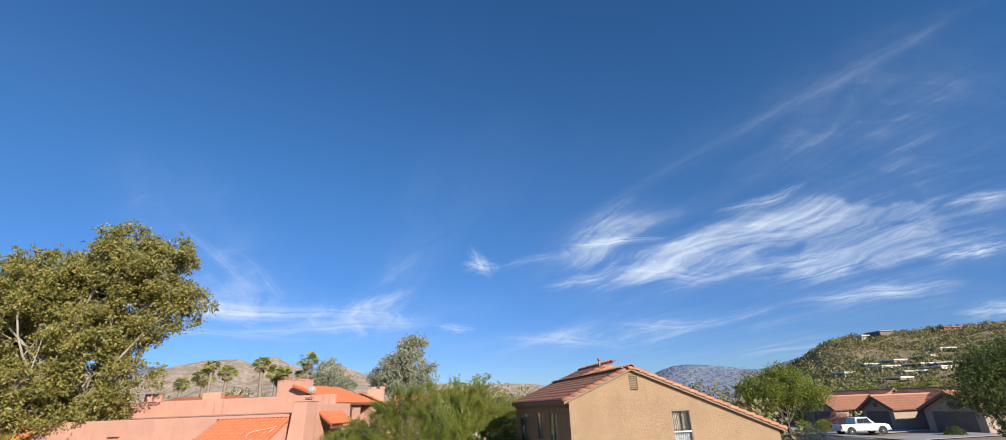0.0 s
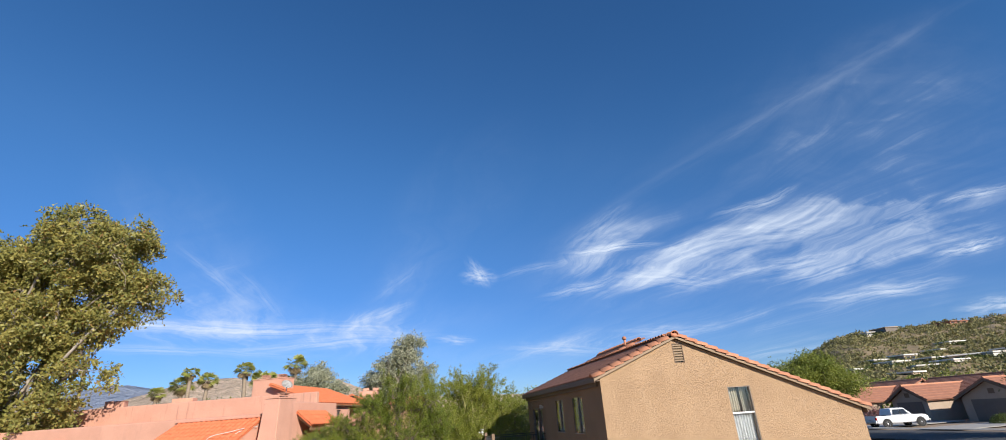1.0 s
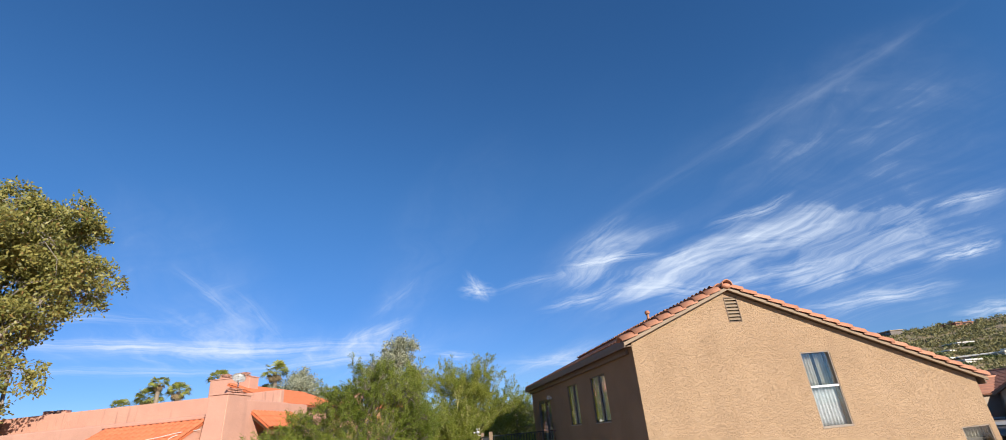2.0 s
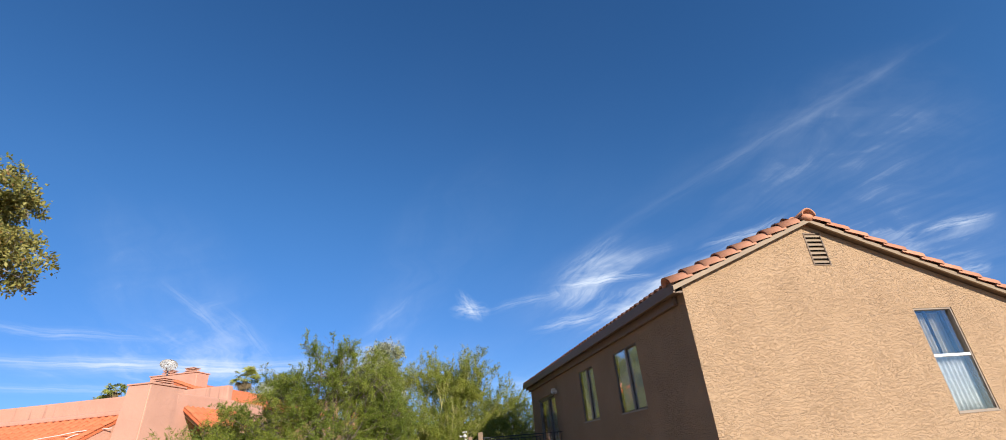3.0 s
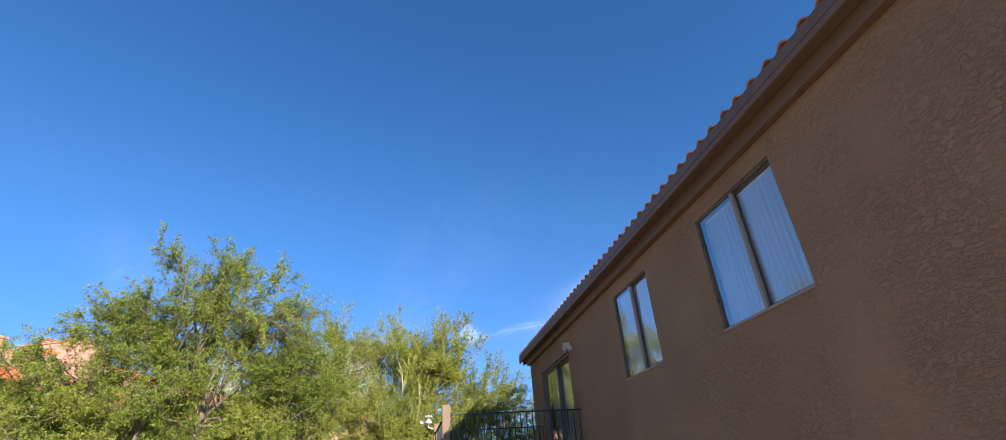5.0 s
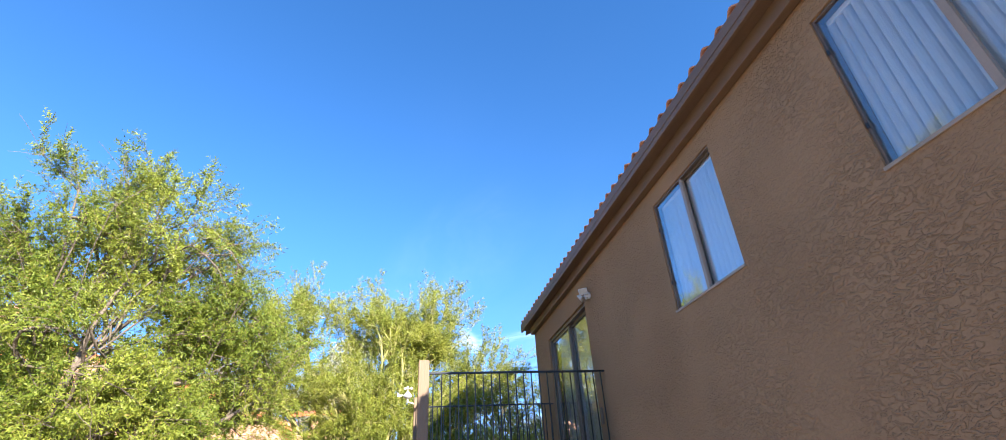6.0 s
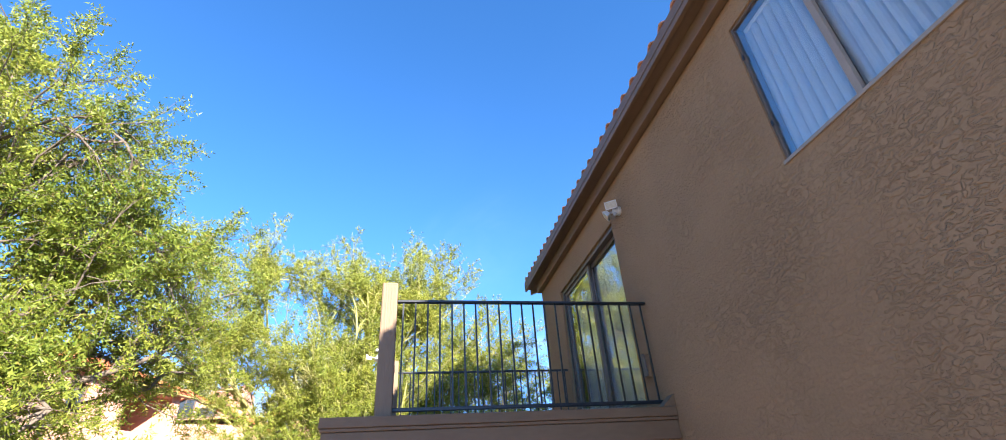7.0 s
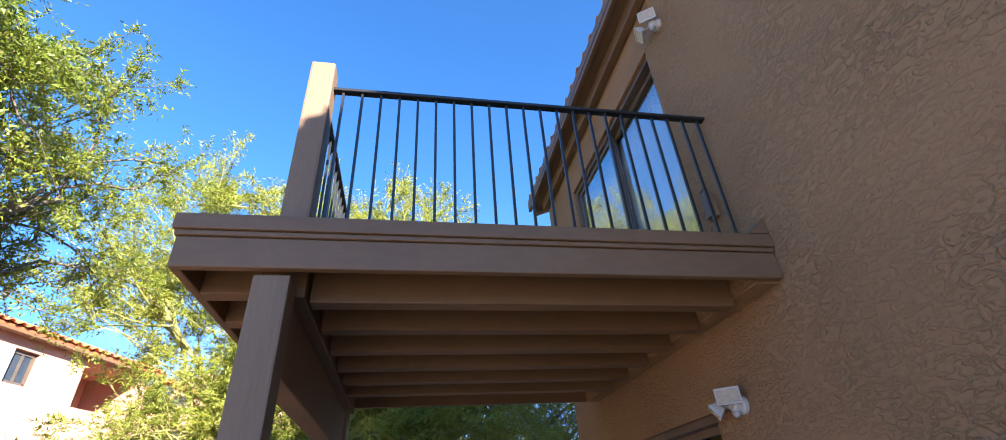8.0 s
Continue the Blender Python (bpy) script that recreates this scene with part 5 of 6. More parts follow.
# ---- street and houses across it ----
FRONT = Vector((-1.0, 0.0, 0))
RIGHT = Vector((0.0, -1.0, 0))
STREET_Z = 1.0


def plot(origin, a, b, z=0.0):
    """A place a metres to the right along a house's front and b metres behind it."""
    p = Vector(origin) + RIGHT * a - FRONT * b
    return Vector((p.x, p.y, STREET_Z + z))


def ribbon(name, pts, width, z, mat, label, category):
    bm = bmesh.new()
    rows = []
    for k, p in enumerate(pts):
        p = Vector(p)
        d = (Vector(pts[min(k + 1, len(pts) - 1)]) - Vector(pts[max(k - 1, 0)])).normalized()
        n = Vector((d.y, -d.x, 0))
        rows.append([bm.verts.new(p + n * width / 2 + Vector((0, 0, z))), bm.verts.new(p - n * width / 2 + Vector((0, 0, z)))])
    for a, b in zip(rows, rows[1:]):
        bm.faces.new((a[0], b[0], b[1], a[1]))
    bmesh.ops.recalc_face_normals(bm, faces=bm.faces[:])
    bmesh.ops.solidify(bm, geom=bm.faces[:], thickness=-0.05)
    return tagged(part(name, bm, mat), label, category, kind="structure")


street = Vector((34.5, 30.0, STREET_Z))
ribbon("road", [street - RIGHT * 70, street, street + RIGHT * 50], 8.0, 0.07, ASPHALT, "grey asphalt street", "road")
kerb = street - FRONT * 4.8
ribbon("pavement", [kerb - RIGHT * 70, kerb, kerb + RIGHT * 50], 1.4, 0.18, CONCRETE, "pale concrete pavement with kerb", "pavement")
for y, w in ((34.5, 4.6), (25.5, 4.4), (46.5, 4.0)):
    ribbon("driveway", [(40.1, y, STREET_Z), (45.5, y, STREET_Z), (51.2, y, STREET_Z)], w, 0.10, CONCRETE, "pale concrete driveway", "driveway")


def row_house(label, origin, width, depth, eave, peak, door=True, wing=0.0):
    """A single-storey house whose garage gable faces the street; wing: a lower bay at its left."""
    h = thing("house", label, "house", group="houses across the street")
    mid = width / 2
    bm = bmesh.new()
    prism(bm, [plot(origin, 0, 0), plot(origin, width, 0), plot(origin, width, 0, eave), plot(origin, mid, 0, peak), plot(origin, 0, 0, eave)], -FRONT * depth)
    part("wall", bm, TAN_FAR, h)
    over = 0.45
    rise = (peak - eave) / mid
    for s in (-1, 1):
        bm = bmesh.new()
        edge_a = mid + s * (mid + over)
        prism(bm, [plot(origin, mid, -over, peak + 0.10), plot(origin, edge_a, -over, eave - rise * over + 0.10), plot(origin, edge_a, -over, eave - rise * over + 0.28), plot(origin, mid, -over, peak + 0.28)], -FRONT * (depth + over))
        slope = part("roof", bm, TILE_BROWN, h, "brown concrete tile roof")
        n = int(mid / 0.36)
        for k in range(n):
            a = mid + s * (mid + over) * (k + 0.6) / n
            z = peak + 0.30 - rise * abs(a - mid)
            bm = bmesh.new()
            prism(bm, [plot(origin, a, -over, z), plot(origin, a + s * 0.30, -over, z - rise * 0.30 + 0.03), plot(origin, a + s * 0.30, -over, z - rise * 0.30 - 0.03)], -FRONT * (depth + over))
            part("tile_course", bm, TILE_BROWN, slope)
    bm = bmesh.new()
    rod(bm, plot(origin, mid, -over, peak + 0.27), plot(origin, mid, depth, peak + 0.27), 0.13, sides=10)
    part("ridge", bm, TILE, h)
    for s in (-1, 1):
        edge_a = mid + s * (mid + over)
        bm = bmesh.new()
        prism(bm, [plot(origin, mid, -over - 0.01, peak + 0.12), plot(origin, edge_a, -over - 0.01, eave - rise * over + 0.12), plot(origin, edge_a, -over - 0.01, eave - rise * over - 0.10), plot(origin, mid, -over - 0.01, peak - 0.10)], FRONT * 0.05)
        part("rake_board", bm, FASCIA, h)
    if door:
        bm = bmesh.new()
        a0, a1 = width * 0.14, width * 0.86
        prism(bm, [plot(origin, a0, -0.03, 0), plot(origin, a1, -0.03, 0), plot(origin, a1, -0.03, 2.15), plot(origin, a0, -0.03, 2.15)], -FRONT * 0.05)
        g = part("garage_door", bm, GARAGE, h, "brown panelled garage door")
        for r in range(4):
            for c in range(4):
                bm = bmesh.new()
                pa, pb = a0 + (a1 - a0) * (c + 0.08) / 4, a0 + (a1 - a0) * (c + 0.92) / 4
                z0, z1 = 2.15 * (r + 0.1) / 4, 2.15 * (r + 0.9) / 4
                prism(bm, [plot(origin, pa, -0.05, z0), plot(origin, pb, -0.05, z0), plot(origin, pb, -0.05, z1), plot(origin, pa, -0.05, z1)], -FRONT * 0.03)
                part("panel", bm, GARAGE, g)
    bm = bmesh.new()
    prism(bm, [plot(origin, mid - 0.3, -0.02, eave + 0.25), plot(origin, mid + 0.3, -0.02, eave + 0.25), plot(origin, mid + 0.3, -0.02, eave + 0.75), plot(origin, mid - 0.3, -0.02, eave + 0.75)], -FRONT * 0.05)
    part("gable_vent", bm, FASCIA, h)
    return h


def main_body(h, x, y0, y1, deep, eave, peak):
    """The long body behind a garage wing: its ridge runs along the street."""
    bm = bmesh.new()
    z = STREET_Z
    prism(bm, [(x, y0, z), (x + deep, y0, z), (x + deep, y0, z + eave), (x + deep / 2, y0, z + peak), (x, y0, z + eave)], (0, y1 - y0, 0))
    part("wall", bm, TAN_FAR, h)
    rise = (peak - eave) / (deep / 2)
    for s in (-1, 1):
        mx, ex = x + deep / 2, x + deep / 2 + s * (deep / 2 + 0.45)
        ez = z + eave - rise * 0.45
        bm = bmesh.new()
        prism(bm, [(mx, y0 - 0.4, z + peak + 0.08), (ex, y0 - 0.4, ez + 0.08), (ex, y0 - 0.4, ez + 0.24), (mx, y0 - 0.4, z + peak + 0.24)], (0, y1 - y0 + 0.8, 0))
        slope = part("roof", bm, TILE_BROWN, h, "brown concrete tile roof")
        n = 14
        for k in range(n):
            f = (k + 0.6) / n
            cx, cz = mx + (ex - mx) * f, z + peak + 0.245 + (ez - z - peak) * f
            bm = bmesh.new()
            prism(bm, [(cx, y0 - 0.4, cz), (cx + s * 0.28, y0 - 0.4, cz - rise * 0.28 + 0.03), (cx + s * 0.28, y0 - 0.4, cz - rise * 0.28 - 0.03)], (0, y1 - y0 + 0.8, 0))
            part("tile_course", bm, TILE_BROWN, slope)
    bm = bmesh.new()
    rod(bm, (x + deep / 2, y0 - 0.4, z + peak + 0.24), (x + deep / 2, y1 + 0.4, z + peak + 0.24), 0.14, sides=10)
    part("ridge", bm, TILE, h)


h = row_house("single-storey tan house with brown tiles and shaded garage", (51.3, 40.3, 0), 4.5, 9.5, 2.40, 3.75)
main_body(h, 56.0, 33.0, 43.2, 11.0, 2.5, 4.45)
h = row_house("wide single-storey tan house with pale garage front", (52.0, 32.4, 0), 6.4, 9.0, 2.40, 3.95)
main_body(h, 57.5, 20.0, 32.4, 11.0, 2.5, 4.5)
h = row_house("single-storey tan house with two small gables", (50.5, 48.6, 0), 4.6, 9.0, 2.40, 3.8)
row_part = row_house("small tan entry wing with a low gable", (53.0, 52.8, 0), 3.6, 6.0, 2.3, 3.4, door=False)
main_body(h, 55.0, 44.0, 56.0, 11.0, 2.5, 4.5)
h = row_house("small tan house with low brown roof behind palo verde", (48.5, 64.0, 0), 5.0, 9.0, 2.4, 3.7, door=False)
main_body(h, 53.0, 58.0, 70.0, 11.0, 2.5, 4.5)
# roof plumbing on the nearer roof
bm = bmesh.new()
rod(bm, (59.5, 31.0, STREET_Z + 3.6), (59.5, 31.0, STREET_Z + 5.0), 0.12)
rod(bm, (59.5, 31.0, STREET_Z + 4.55), (60.3, 29.6, STREET_Z + 4.55), 0.09)
tagged(part("roof_pipe", bm, TILE), "red-brown vent pipes on the brown tile roof", "vent pipe")


def pickup(at):
    """A white crew-cab pickup, built along x with its nose to +x."""
    t = thing("pickup_truck", "white crew-cab pickup truck parked at the kerb", "truck")
    L, W = 5.6, 1.9

    def loft(sections, mat, name, label="", bev=0.05):
        bm = bmesh.new()
        rings = []
        for x, pts in sections:
            rings.append([bm.verts.new((x, y, z)) for y, z in pts])
        for a, b in zip(rings, rings[1:]):
            n = len(a)
            for k in range(n):
                j = (k + 1) % n
                bm.faces.new((a[k], a[j], b[j], b[k]))
        bm.faces.new(rings[0][::-1])
        bm.faces.new(rings[-1])
        bmesh.ops.recalc_face_normals(bm, faces=bm.faces[:])
        if bev:
            bmesh.ops.bevel(bm, geom=bm.edges[:], offset=bev, segments=2, affect="EDGES")
        return part(name, bm, mat, t, label)

    def ring(w, z0, z1, tuck=0.06):
        return [(-w / 2 + tuck, z0), (w / 2 - tuck, z0), (w / 2, (z0 + z1) / 2), (w / 2 - tuck / 2, z1), (-w / 2 + tuck / 2, z1), (-w / 2, (z0 + z1) / 2)]

    loft([(-2.75, ring(W - 0.06, 0.52, 1.12)), (-2.6, ring(W, 0.45, 1.14)), (0.9, ring(W, 0.42, 1.12)), (2.2, ring(W, 0.42, 1.10)), (2.6, ring(W - 0.12, 0.44, 1.0)), (2.8, ring(W - 0.4, 0.48, 0.86))], CAR_WHITE, "body")
    loft([(-1.05, ring(1.72, 1.10, 1.20)), (-0.9, ring(1.5, 1.10, 1.78)), (0.45, ring(1.52, 1.10, 1.80)), (1.15, ring(1.66, 1.10, 1.16))], CAR_WHITE, "cab", bev=0.04)
    bm = box(bmesh.new(), (-2.62, -0.78, 0.75), (-1.12, 0.78, 1.15))
    part("bed_floor", bm, RUBBER, t)
    for s in (-1, 1):
        for x0, x1, x2, x3 in ((-0.82, -0.15, -0.15, -0.72), (-0.08, 0.72, 0.42, -0.08)):
            bm = bmesh.new()
            y = s * 0.80
            prism(bm, [(x0, y + s * 0.035, 1.22), (x1, y + s * 0.035, 1.22), (x2, y - s * 0.03, 1.68), (x3, y - s * 0.03, 1.68)], (0, s * 0.02, 0))
            part("side_window", bm, CAR_GLASS, t)
        bm = box(bmesh.new(), (-2.78, s * 0.84 - 0.1, 0.78), (-2.70, s * 0.84 + 0.1, 1.05), 0.02)
        part("tail_light", bm, RED_LENS, t, "red tail light")
        bm = box(bmesh.new(), (2.62, s * 0.66 - 0.14, 0.74), (2.76, s * 0.66 + 0.14, 0.90), 0.03)
        part("headlight", bm, STEEL, t)
        bm = box(bmesh.new(), (0.62, s * 0.97 - 0.09, 1.16), (0.74, s * 0.97 + 0.09, 1.32), 0.03)
        part("mirror", bm, CAR_WHITE, t)
        for x in (-1.75, 1.75):
            bm = bmesh.new()
            lathe(bm, [(0.22, -0.12), (0.36, -0.12), (0.39, -0.08), (0.39, 0.08), (0.36, 0.12), (0.22, 0.12)], 24, pose(x, s * 0.86, 0.39, 90, 0, 0))
            wheel = part("wheel", bm, RUBBER, t)
            bm = bmesh.new()
            lathe(bm, [(0.05, -0.125), (0.20, -0.10), (0.23, -0.13), (0.23, 0.13), (0.20, 0.10), (0.05, 0.125)], 20, pose(x, s * 0.86, 0.39, 90, 0, 0))
            part("rim", bm, STEEL, wheel, "steel rim")
            bm = bmesh.new()
            lathe(bm, [(0.47, -0.03), (0.47, 0.03)], 20, pose(x, s * 0.935, 0.42, 90, 0, 0))
            part("wheel_arch", bm, RUBBER, t)
    bm = bmesh.new()
    prism(bm, [(0.60, -0.72, 1.64), (0.60, 0.72, 1.64), (1.06, 0.78, 1.20), (1.06, -0.78, 1.20)], (0.03, 0, 0.03))
    part("windscreen", bm, CAR_GLASS, t)
    part("bumper", box(bmesh.new(), (-2.90, -0.9, 0.48), (-2.76, 0.9, 0.66), 0.03), STEEL, t)
    part("bumper", box(bmesh.new(), (2.78, -0.78, 0.42), (2.90, 0.78, 0.60), 0.03), STEEL, t)
    part("grille", box(bmesh.new(), (2.74, -0.5, 0.66), (2.80, 0.5, 0.86), 0.02), RUBBER, t)
    part("plate", box(bmesh.new(), (-2.785, -0.16, 0.70), (-2.772, 0.16, 0.80)), STEEL, t)
    t.matrix_world = at
    return t


pickup(pose(42.6, 31.9, STREET_Z + 0.10, 0, 0, -8))


# houses on the hill slope, small and far
def slope_height(az, r):
    """Height of the hill's face at a distance."""
    s = min(max((r - 130) / (420 - 130), 0.0), 1.0)
    return -2.0 + (ridge_height(EAST_HILL, az) + 2.0) * s ** 1.25


def slope_distance(az, el):
    """Where the hill's face rises to an elevation seen from the path's start."""
    for r in range(140, 420, 4):
        if (slope_height(az, r) - 5.6) / r > math.tan(radians(el)):
            return r
    return 412


def hill_house(az, el, w, h, d, mat, label, roof_mat=None):
    a = radians(az)
    dist = slope_distance(az, el)
    z = slope_height(az, dist) - 0.3
    x, y = -5.5 + dist * math.sin(a), -20.0 + dist * math.cos(a)
    m = pose(x, y, z, 0, 0, -az + 50 * math.sin(az * 7.3))
    t = thing("hill_house", label, "house", group="houses on the hill", at=m)
    part("wall", box(bmesh.new(), (-w / 2, -d / 2, -6), (w / 2, d / 2, h), 0.1), mat, t)
    part("roof", box(bmesh.new(), (-w / 2 - 0.6, -d / 2 - 0.6, h + 0.01), (w / 2 + 0.6, d / 2 + 0.6, h + 0.5), 0.1), roof_mat or OFF_WHITE, t)
    n = max(2, int(w / 4))
    for k in range(n):
        cx = -w / 2 + w * (k + 0.5) / n
        part("window", box(bmesh.new(), (cx - 1.1, -d / 2 - 0.05, h * 0.35), (cx + 1.1, -d / 2 + 0.1, h * 0.8)), DARK_GLASS, t)


HILL_HOUSES = [
    (42.9, 1.5, 6, 1.6), (44.6, 2.2, 7, 1.6), (45.8, 1.8, 9, 2.0), (46.7, 2.2, 8, 2.6), (47.7, 1.4, 7, 1.6), (48.4, 2.0, 7, 1.6),
    (49.6, 1.5, 8, 2.0), (50.8, 1.9, 12, 2.0), (52.2, 1.8, 9, 2.2), (53.6, 2.1, 9, 2.0), (50.2, 3.2, 8, 1.4), (49.0, 2.6, 7, 1.6), (44.9, 4.7, 6, 2.4), (46.4, 0.9, 8, 1.6),
]
for k, (az, el, w, h) in enumerate(HILL_HOUSES):
    mat, label = ((OFF_WHITE, "white flat-roofed house on the hill slope"), (TAN_FAR, "tan flat-roofed house on the hill slope"))[k % 2]
    hill_house(az, el - 0.15, w * 0.9, h * 0.72, 7, mat, label)
hill_house(46.3, 4.55, 11, 3.2, 8, GARAGE, "dark modern house on the hill crest", TAN_FAR)
hill_house(51.0, 4.7, 12, 1.2, 8, TILE_BROWN, "low red-brown house on the hill crest", TILE_BROWN)


# ---- trees and shrubs ----
def tubes(paths, sides):
    """Tapered tubes along polylines: each path is (points, radii)."""
    vs, fs, n = [], [], 0
    ang = np.linspace(0, 2 * np.pi, sides, endpoint=False)
    for pts, rad in paths:
        pts = np.asarray(pts, float)
        d = np.gradient(pts, axis=0)
        d /= np.linalg.norm(d, axis=1)[:, None] + 1e-9
        ref = np.where(np.abs(d[:, 2:3]) < 0.9, np.array([[0, 0, 1.0]]), np.array([[1.0, 0, 0]]))
        a = np.cross(d, ref)
        a /= np.linalg.norm(a, axis=1)[:, None] + 1e-9
        b = np.cross(d, a)
        ring = pts[:, None] + np.asarray(rad)[:, None, None] * (np.cos(ang)[None, :, None] * a[:, None] + np.sin(ang)[None, :, None] * b[:, None])
        m = len(pts)
        vs.append(ring.reshape(-1, 3))
        i = np.arange(m - 1)[:, None] * sides + n
        k = np.arange(sides)[None]
        j = (k + 1) % sides
        fs.append(np.stack([i + k, i + j, i + sides + j, i + sides + k], -1).reshape(-1, 4))
        n += m * sides
    return np.concatenate(vs), np.concatenate(fs)


def curve(rng, a, b, steps, wander, lift=0.0):
    s = np.linspace(0, 1, steps)[:, None]
    p = a + (b - a) * s
    size = np.linalg.norm(b - a)
    p = p + np.array([0, 0, 1]) * (lift * size * np.sin(np.pi * s))
    bend = rng.normal(0, wander * size, (2, 3))
    return p + bend[0] * np.sin(np.pi * s) + bend[1] * 0.5 * np.sin(2 * np.pi * s)


def sprays(rng, at, way, size, leaflets, leaf_len, leaf_wide, droop, fine=False):
    """Small sprays of leaflets: at and way are arrays; each spray holds some diamond leaflets either side of its stem,
    or, where fine, narrow pointed ones."""
    n = len(at)
    way = way / (np.linalg.norm(way, axis=1)[:, None] + 1e-9)
    side = np.cross(way, rng.normal(size=(n, 3)))
    side /= np.linalg.norm(side, axis=1)[:, None] + 1e-9
    vs = []
    for k in range(leaflets):
        f = (k + 0.6) / leaflets
        sgn = 1 if k % 2 else -1
        base = at + way * (size * f)[:, None] + np.array([0, 0, -1]) * (droop * size * f * f)[:, None]
        out = side * sgn + way * 0.6 + rng.normal(0, 0.35, (n, 3))
        out /= np.linalg.norm(out, axis=1)[:, None]
        wide = np.cross(out, rng.normal(size=(n, 3)))
        wide /= np.linalg.norm(wide, axis=1)[:, None] + 1e-9
        l = (leaf_len * rng.uniform(0.7, 1.25, n))[:, None]
        w = (leaf_wide * rng.uniform(0.7, 1.25, n))[:, None]
        tip = base + out * l
        if fine:
            vs.append(np.stack([base + wide * w * 0.5, tip, base - wide * w * 0.5], 1))
            continue
        midp = base + out * l * 0.5
        vs.append(np.stack([base, midp + wide * w * 0.5, tip, midp - wide * w * 0.5], 1))
    v = np.concatenate(vs).reshape(-1, 3)
    return v, np.arange(len(v)).reshape(-1, 3 if fine else 4)


def tree(name, label, base, fork, lobes, limbs, twigs_per, twig_len, sprays_per, spray, leaf, radius, bark, leaves, seed, up=0.3, category="tree", wander=0.10, droop=0.2, sub=5, bare=0.0, clumps=(0, 0.5, 40), below=99.0, fine=False, along=0.0, reach=(0.55, 0.92)):
    """A tree: trunk from base to fork, limbs that reach into the crown's lobes (x, y, z, rx, ry, rz), twigs at their ends and
    sprays of leaves along the twigs."""
    rng = np.random.default_rng(seed)
    base, fork = np.array(base, float), np.array(fork, float)
    lobes = np.array(lobes, float)
    weight = lobes[:, 3] * lobes[:, 4] * lobes[:, 5]
    pick = rng.choice(len(lobes), limbs, p=weight / weight.sum())
    pick[: len(lobes)] = np.arange(len(lobes))[:limbs]
    paths = [(curve(rng, base, fork, 6, 0.05), np.linspace(radius * 1.25, radius * 0.8, 6))]
    thin = []
    at, way = [], []
    for k in range(limbs):
        lb = lobes[pick[k]]
        d = rng.normal(size=3)
        d[2] = abs(d[2]) * 0.6 + d[2] * 0.4
        d /= np.linalg.norm(d)
        end = lb[:3] + lb[3:] * d * 0.45
        start = fork + (base - fork) * rng.uniform(0, 0.12)
        limb = curve(rng, start, end, 8, wander, 0.08)
        paths.append((limb, np.linspace(radius * 0.55, radius * 0.16, 8)))
        for s in range(sub):
            i = rng.integers(3, 8)
            d = rng.normal(size=3)
            d /= np.linalg.norm(d)
            tip = lb[:3] + lb[3:] * d * rng.uniform(*reach)
            bough = curve(rng, limb[i], tip, 6, wander, 0.05)
            paths.append((bough, np.linspace(radius * 0.2, radius * 0.06, 6)))
            for q in range(twigs_per):
                j = rng.integers(1, 6)
                rad = bough[j] - lb[:3]
                rad = rad / lb[3:]
                rad /= np.linalg.norm(rad) + 1e-9
                run = bough[min(j + 1, 5)] - bough[j - 1]
                run = run / (np.linalg.norm(run) + 1e-9)
                d = rad * 0.75 * (1 - along) + run * along + rng.normal(0, 0.55 - 0.2 * along, 3) + np.array([0, 0, up])
                d /= np.linalg.norm(d)
                n = twig_len * rng.uniform(0.6, 1.35)
                tw = curve(rng, bough[j], bough[j] + d * n, 5, 0.08)
                tw[:, 2] -= droop * n * 0.5 * np.linspace(0, 1, 5) ** 2
                thin.append((tw, np.linspace(radius * 0.055, radius * 0.022, 5)))
                if rng.random() < bare:
                    continue
                m = rng.poisson(sprays_per)
                f = rng.uniform(0.1, 1.0, m) ** 0.8 * 3.999
                i0 = f.astype(int)
                p = tw[i0] + (tw[i0 + 1] - tw[i0]) * (f - i0)[:, None]
                at.append(p + rng.normal(0, twig_len * 0.035, (m, 3)))
                way.append(d + rng.normal(0, 0.7, (m, 3)) + np.array([0, 0, -droop]))
    # rounded tufts that fill the lobes, each on its own twig
    joints = np.concatenate([p for p, _ in paths[1:]])
    filled = weight * (lobes[:, 2] < below)
    for q in range(clumps[0]):
        lb = lobes[rng.choice(len(lobes), p=filled / filled.sum())]
        d = rng.normal(size=3)
        d /= np.linalg.norm(d)
        c = lb[:3] + lb[3:] * d * rng.uniform(0.3, 1.0) ** 0.5
        near = joints[np.argmin(((joints - c) ** 2).sum(1))]
        thin.append((curve(rng, near, c, 5, 0.08), np.linspace(radius * 0.06, radius * 0.02, 5)))
        m = rng.poisson(clumps[2])
        at.append(c + rng.normal(0, 1, (m, 3)) * clumps[1] * np.array([1, 1, 0.75]))
        way.append(d * 0.8 + rng.normal(0, 0.7, (m, 3)) + np.array([0, 0, up - droop]))
    t = thing(name, label, category)
    v1, f1 = tubes(paths, 8)
    v2, f2 = tubes(thin, 3)
    mesh_object("trunk", v1, f1, bark, t, smooth=True)
    mesh_object("twig_growth", v2, f2, bark, t)["kind"] = "stuff"
    at, way = np.concatenate(at), np.concatenate(way)
    size = spray[0] * rng.uniform(0.7, 1.3, len(at))
    v, f = sprays(rng, at, way, size, spray[1], leaf[0], leaf[1], droop, fine)
    mesh_object("crown", v, f, leaves, t)
    return t


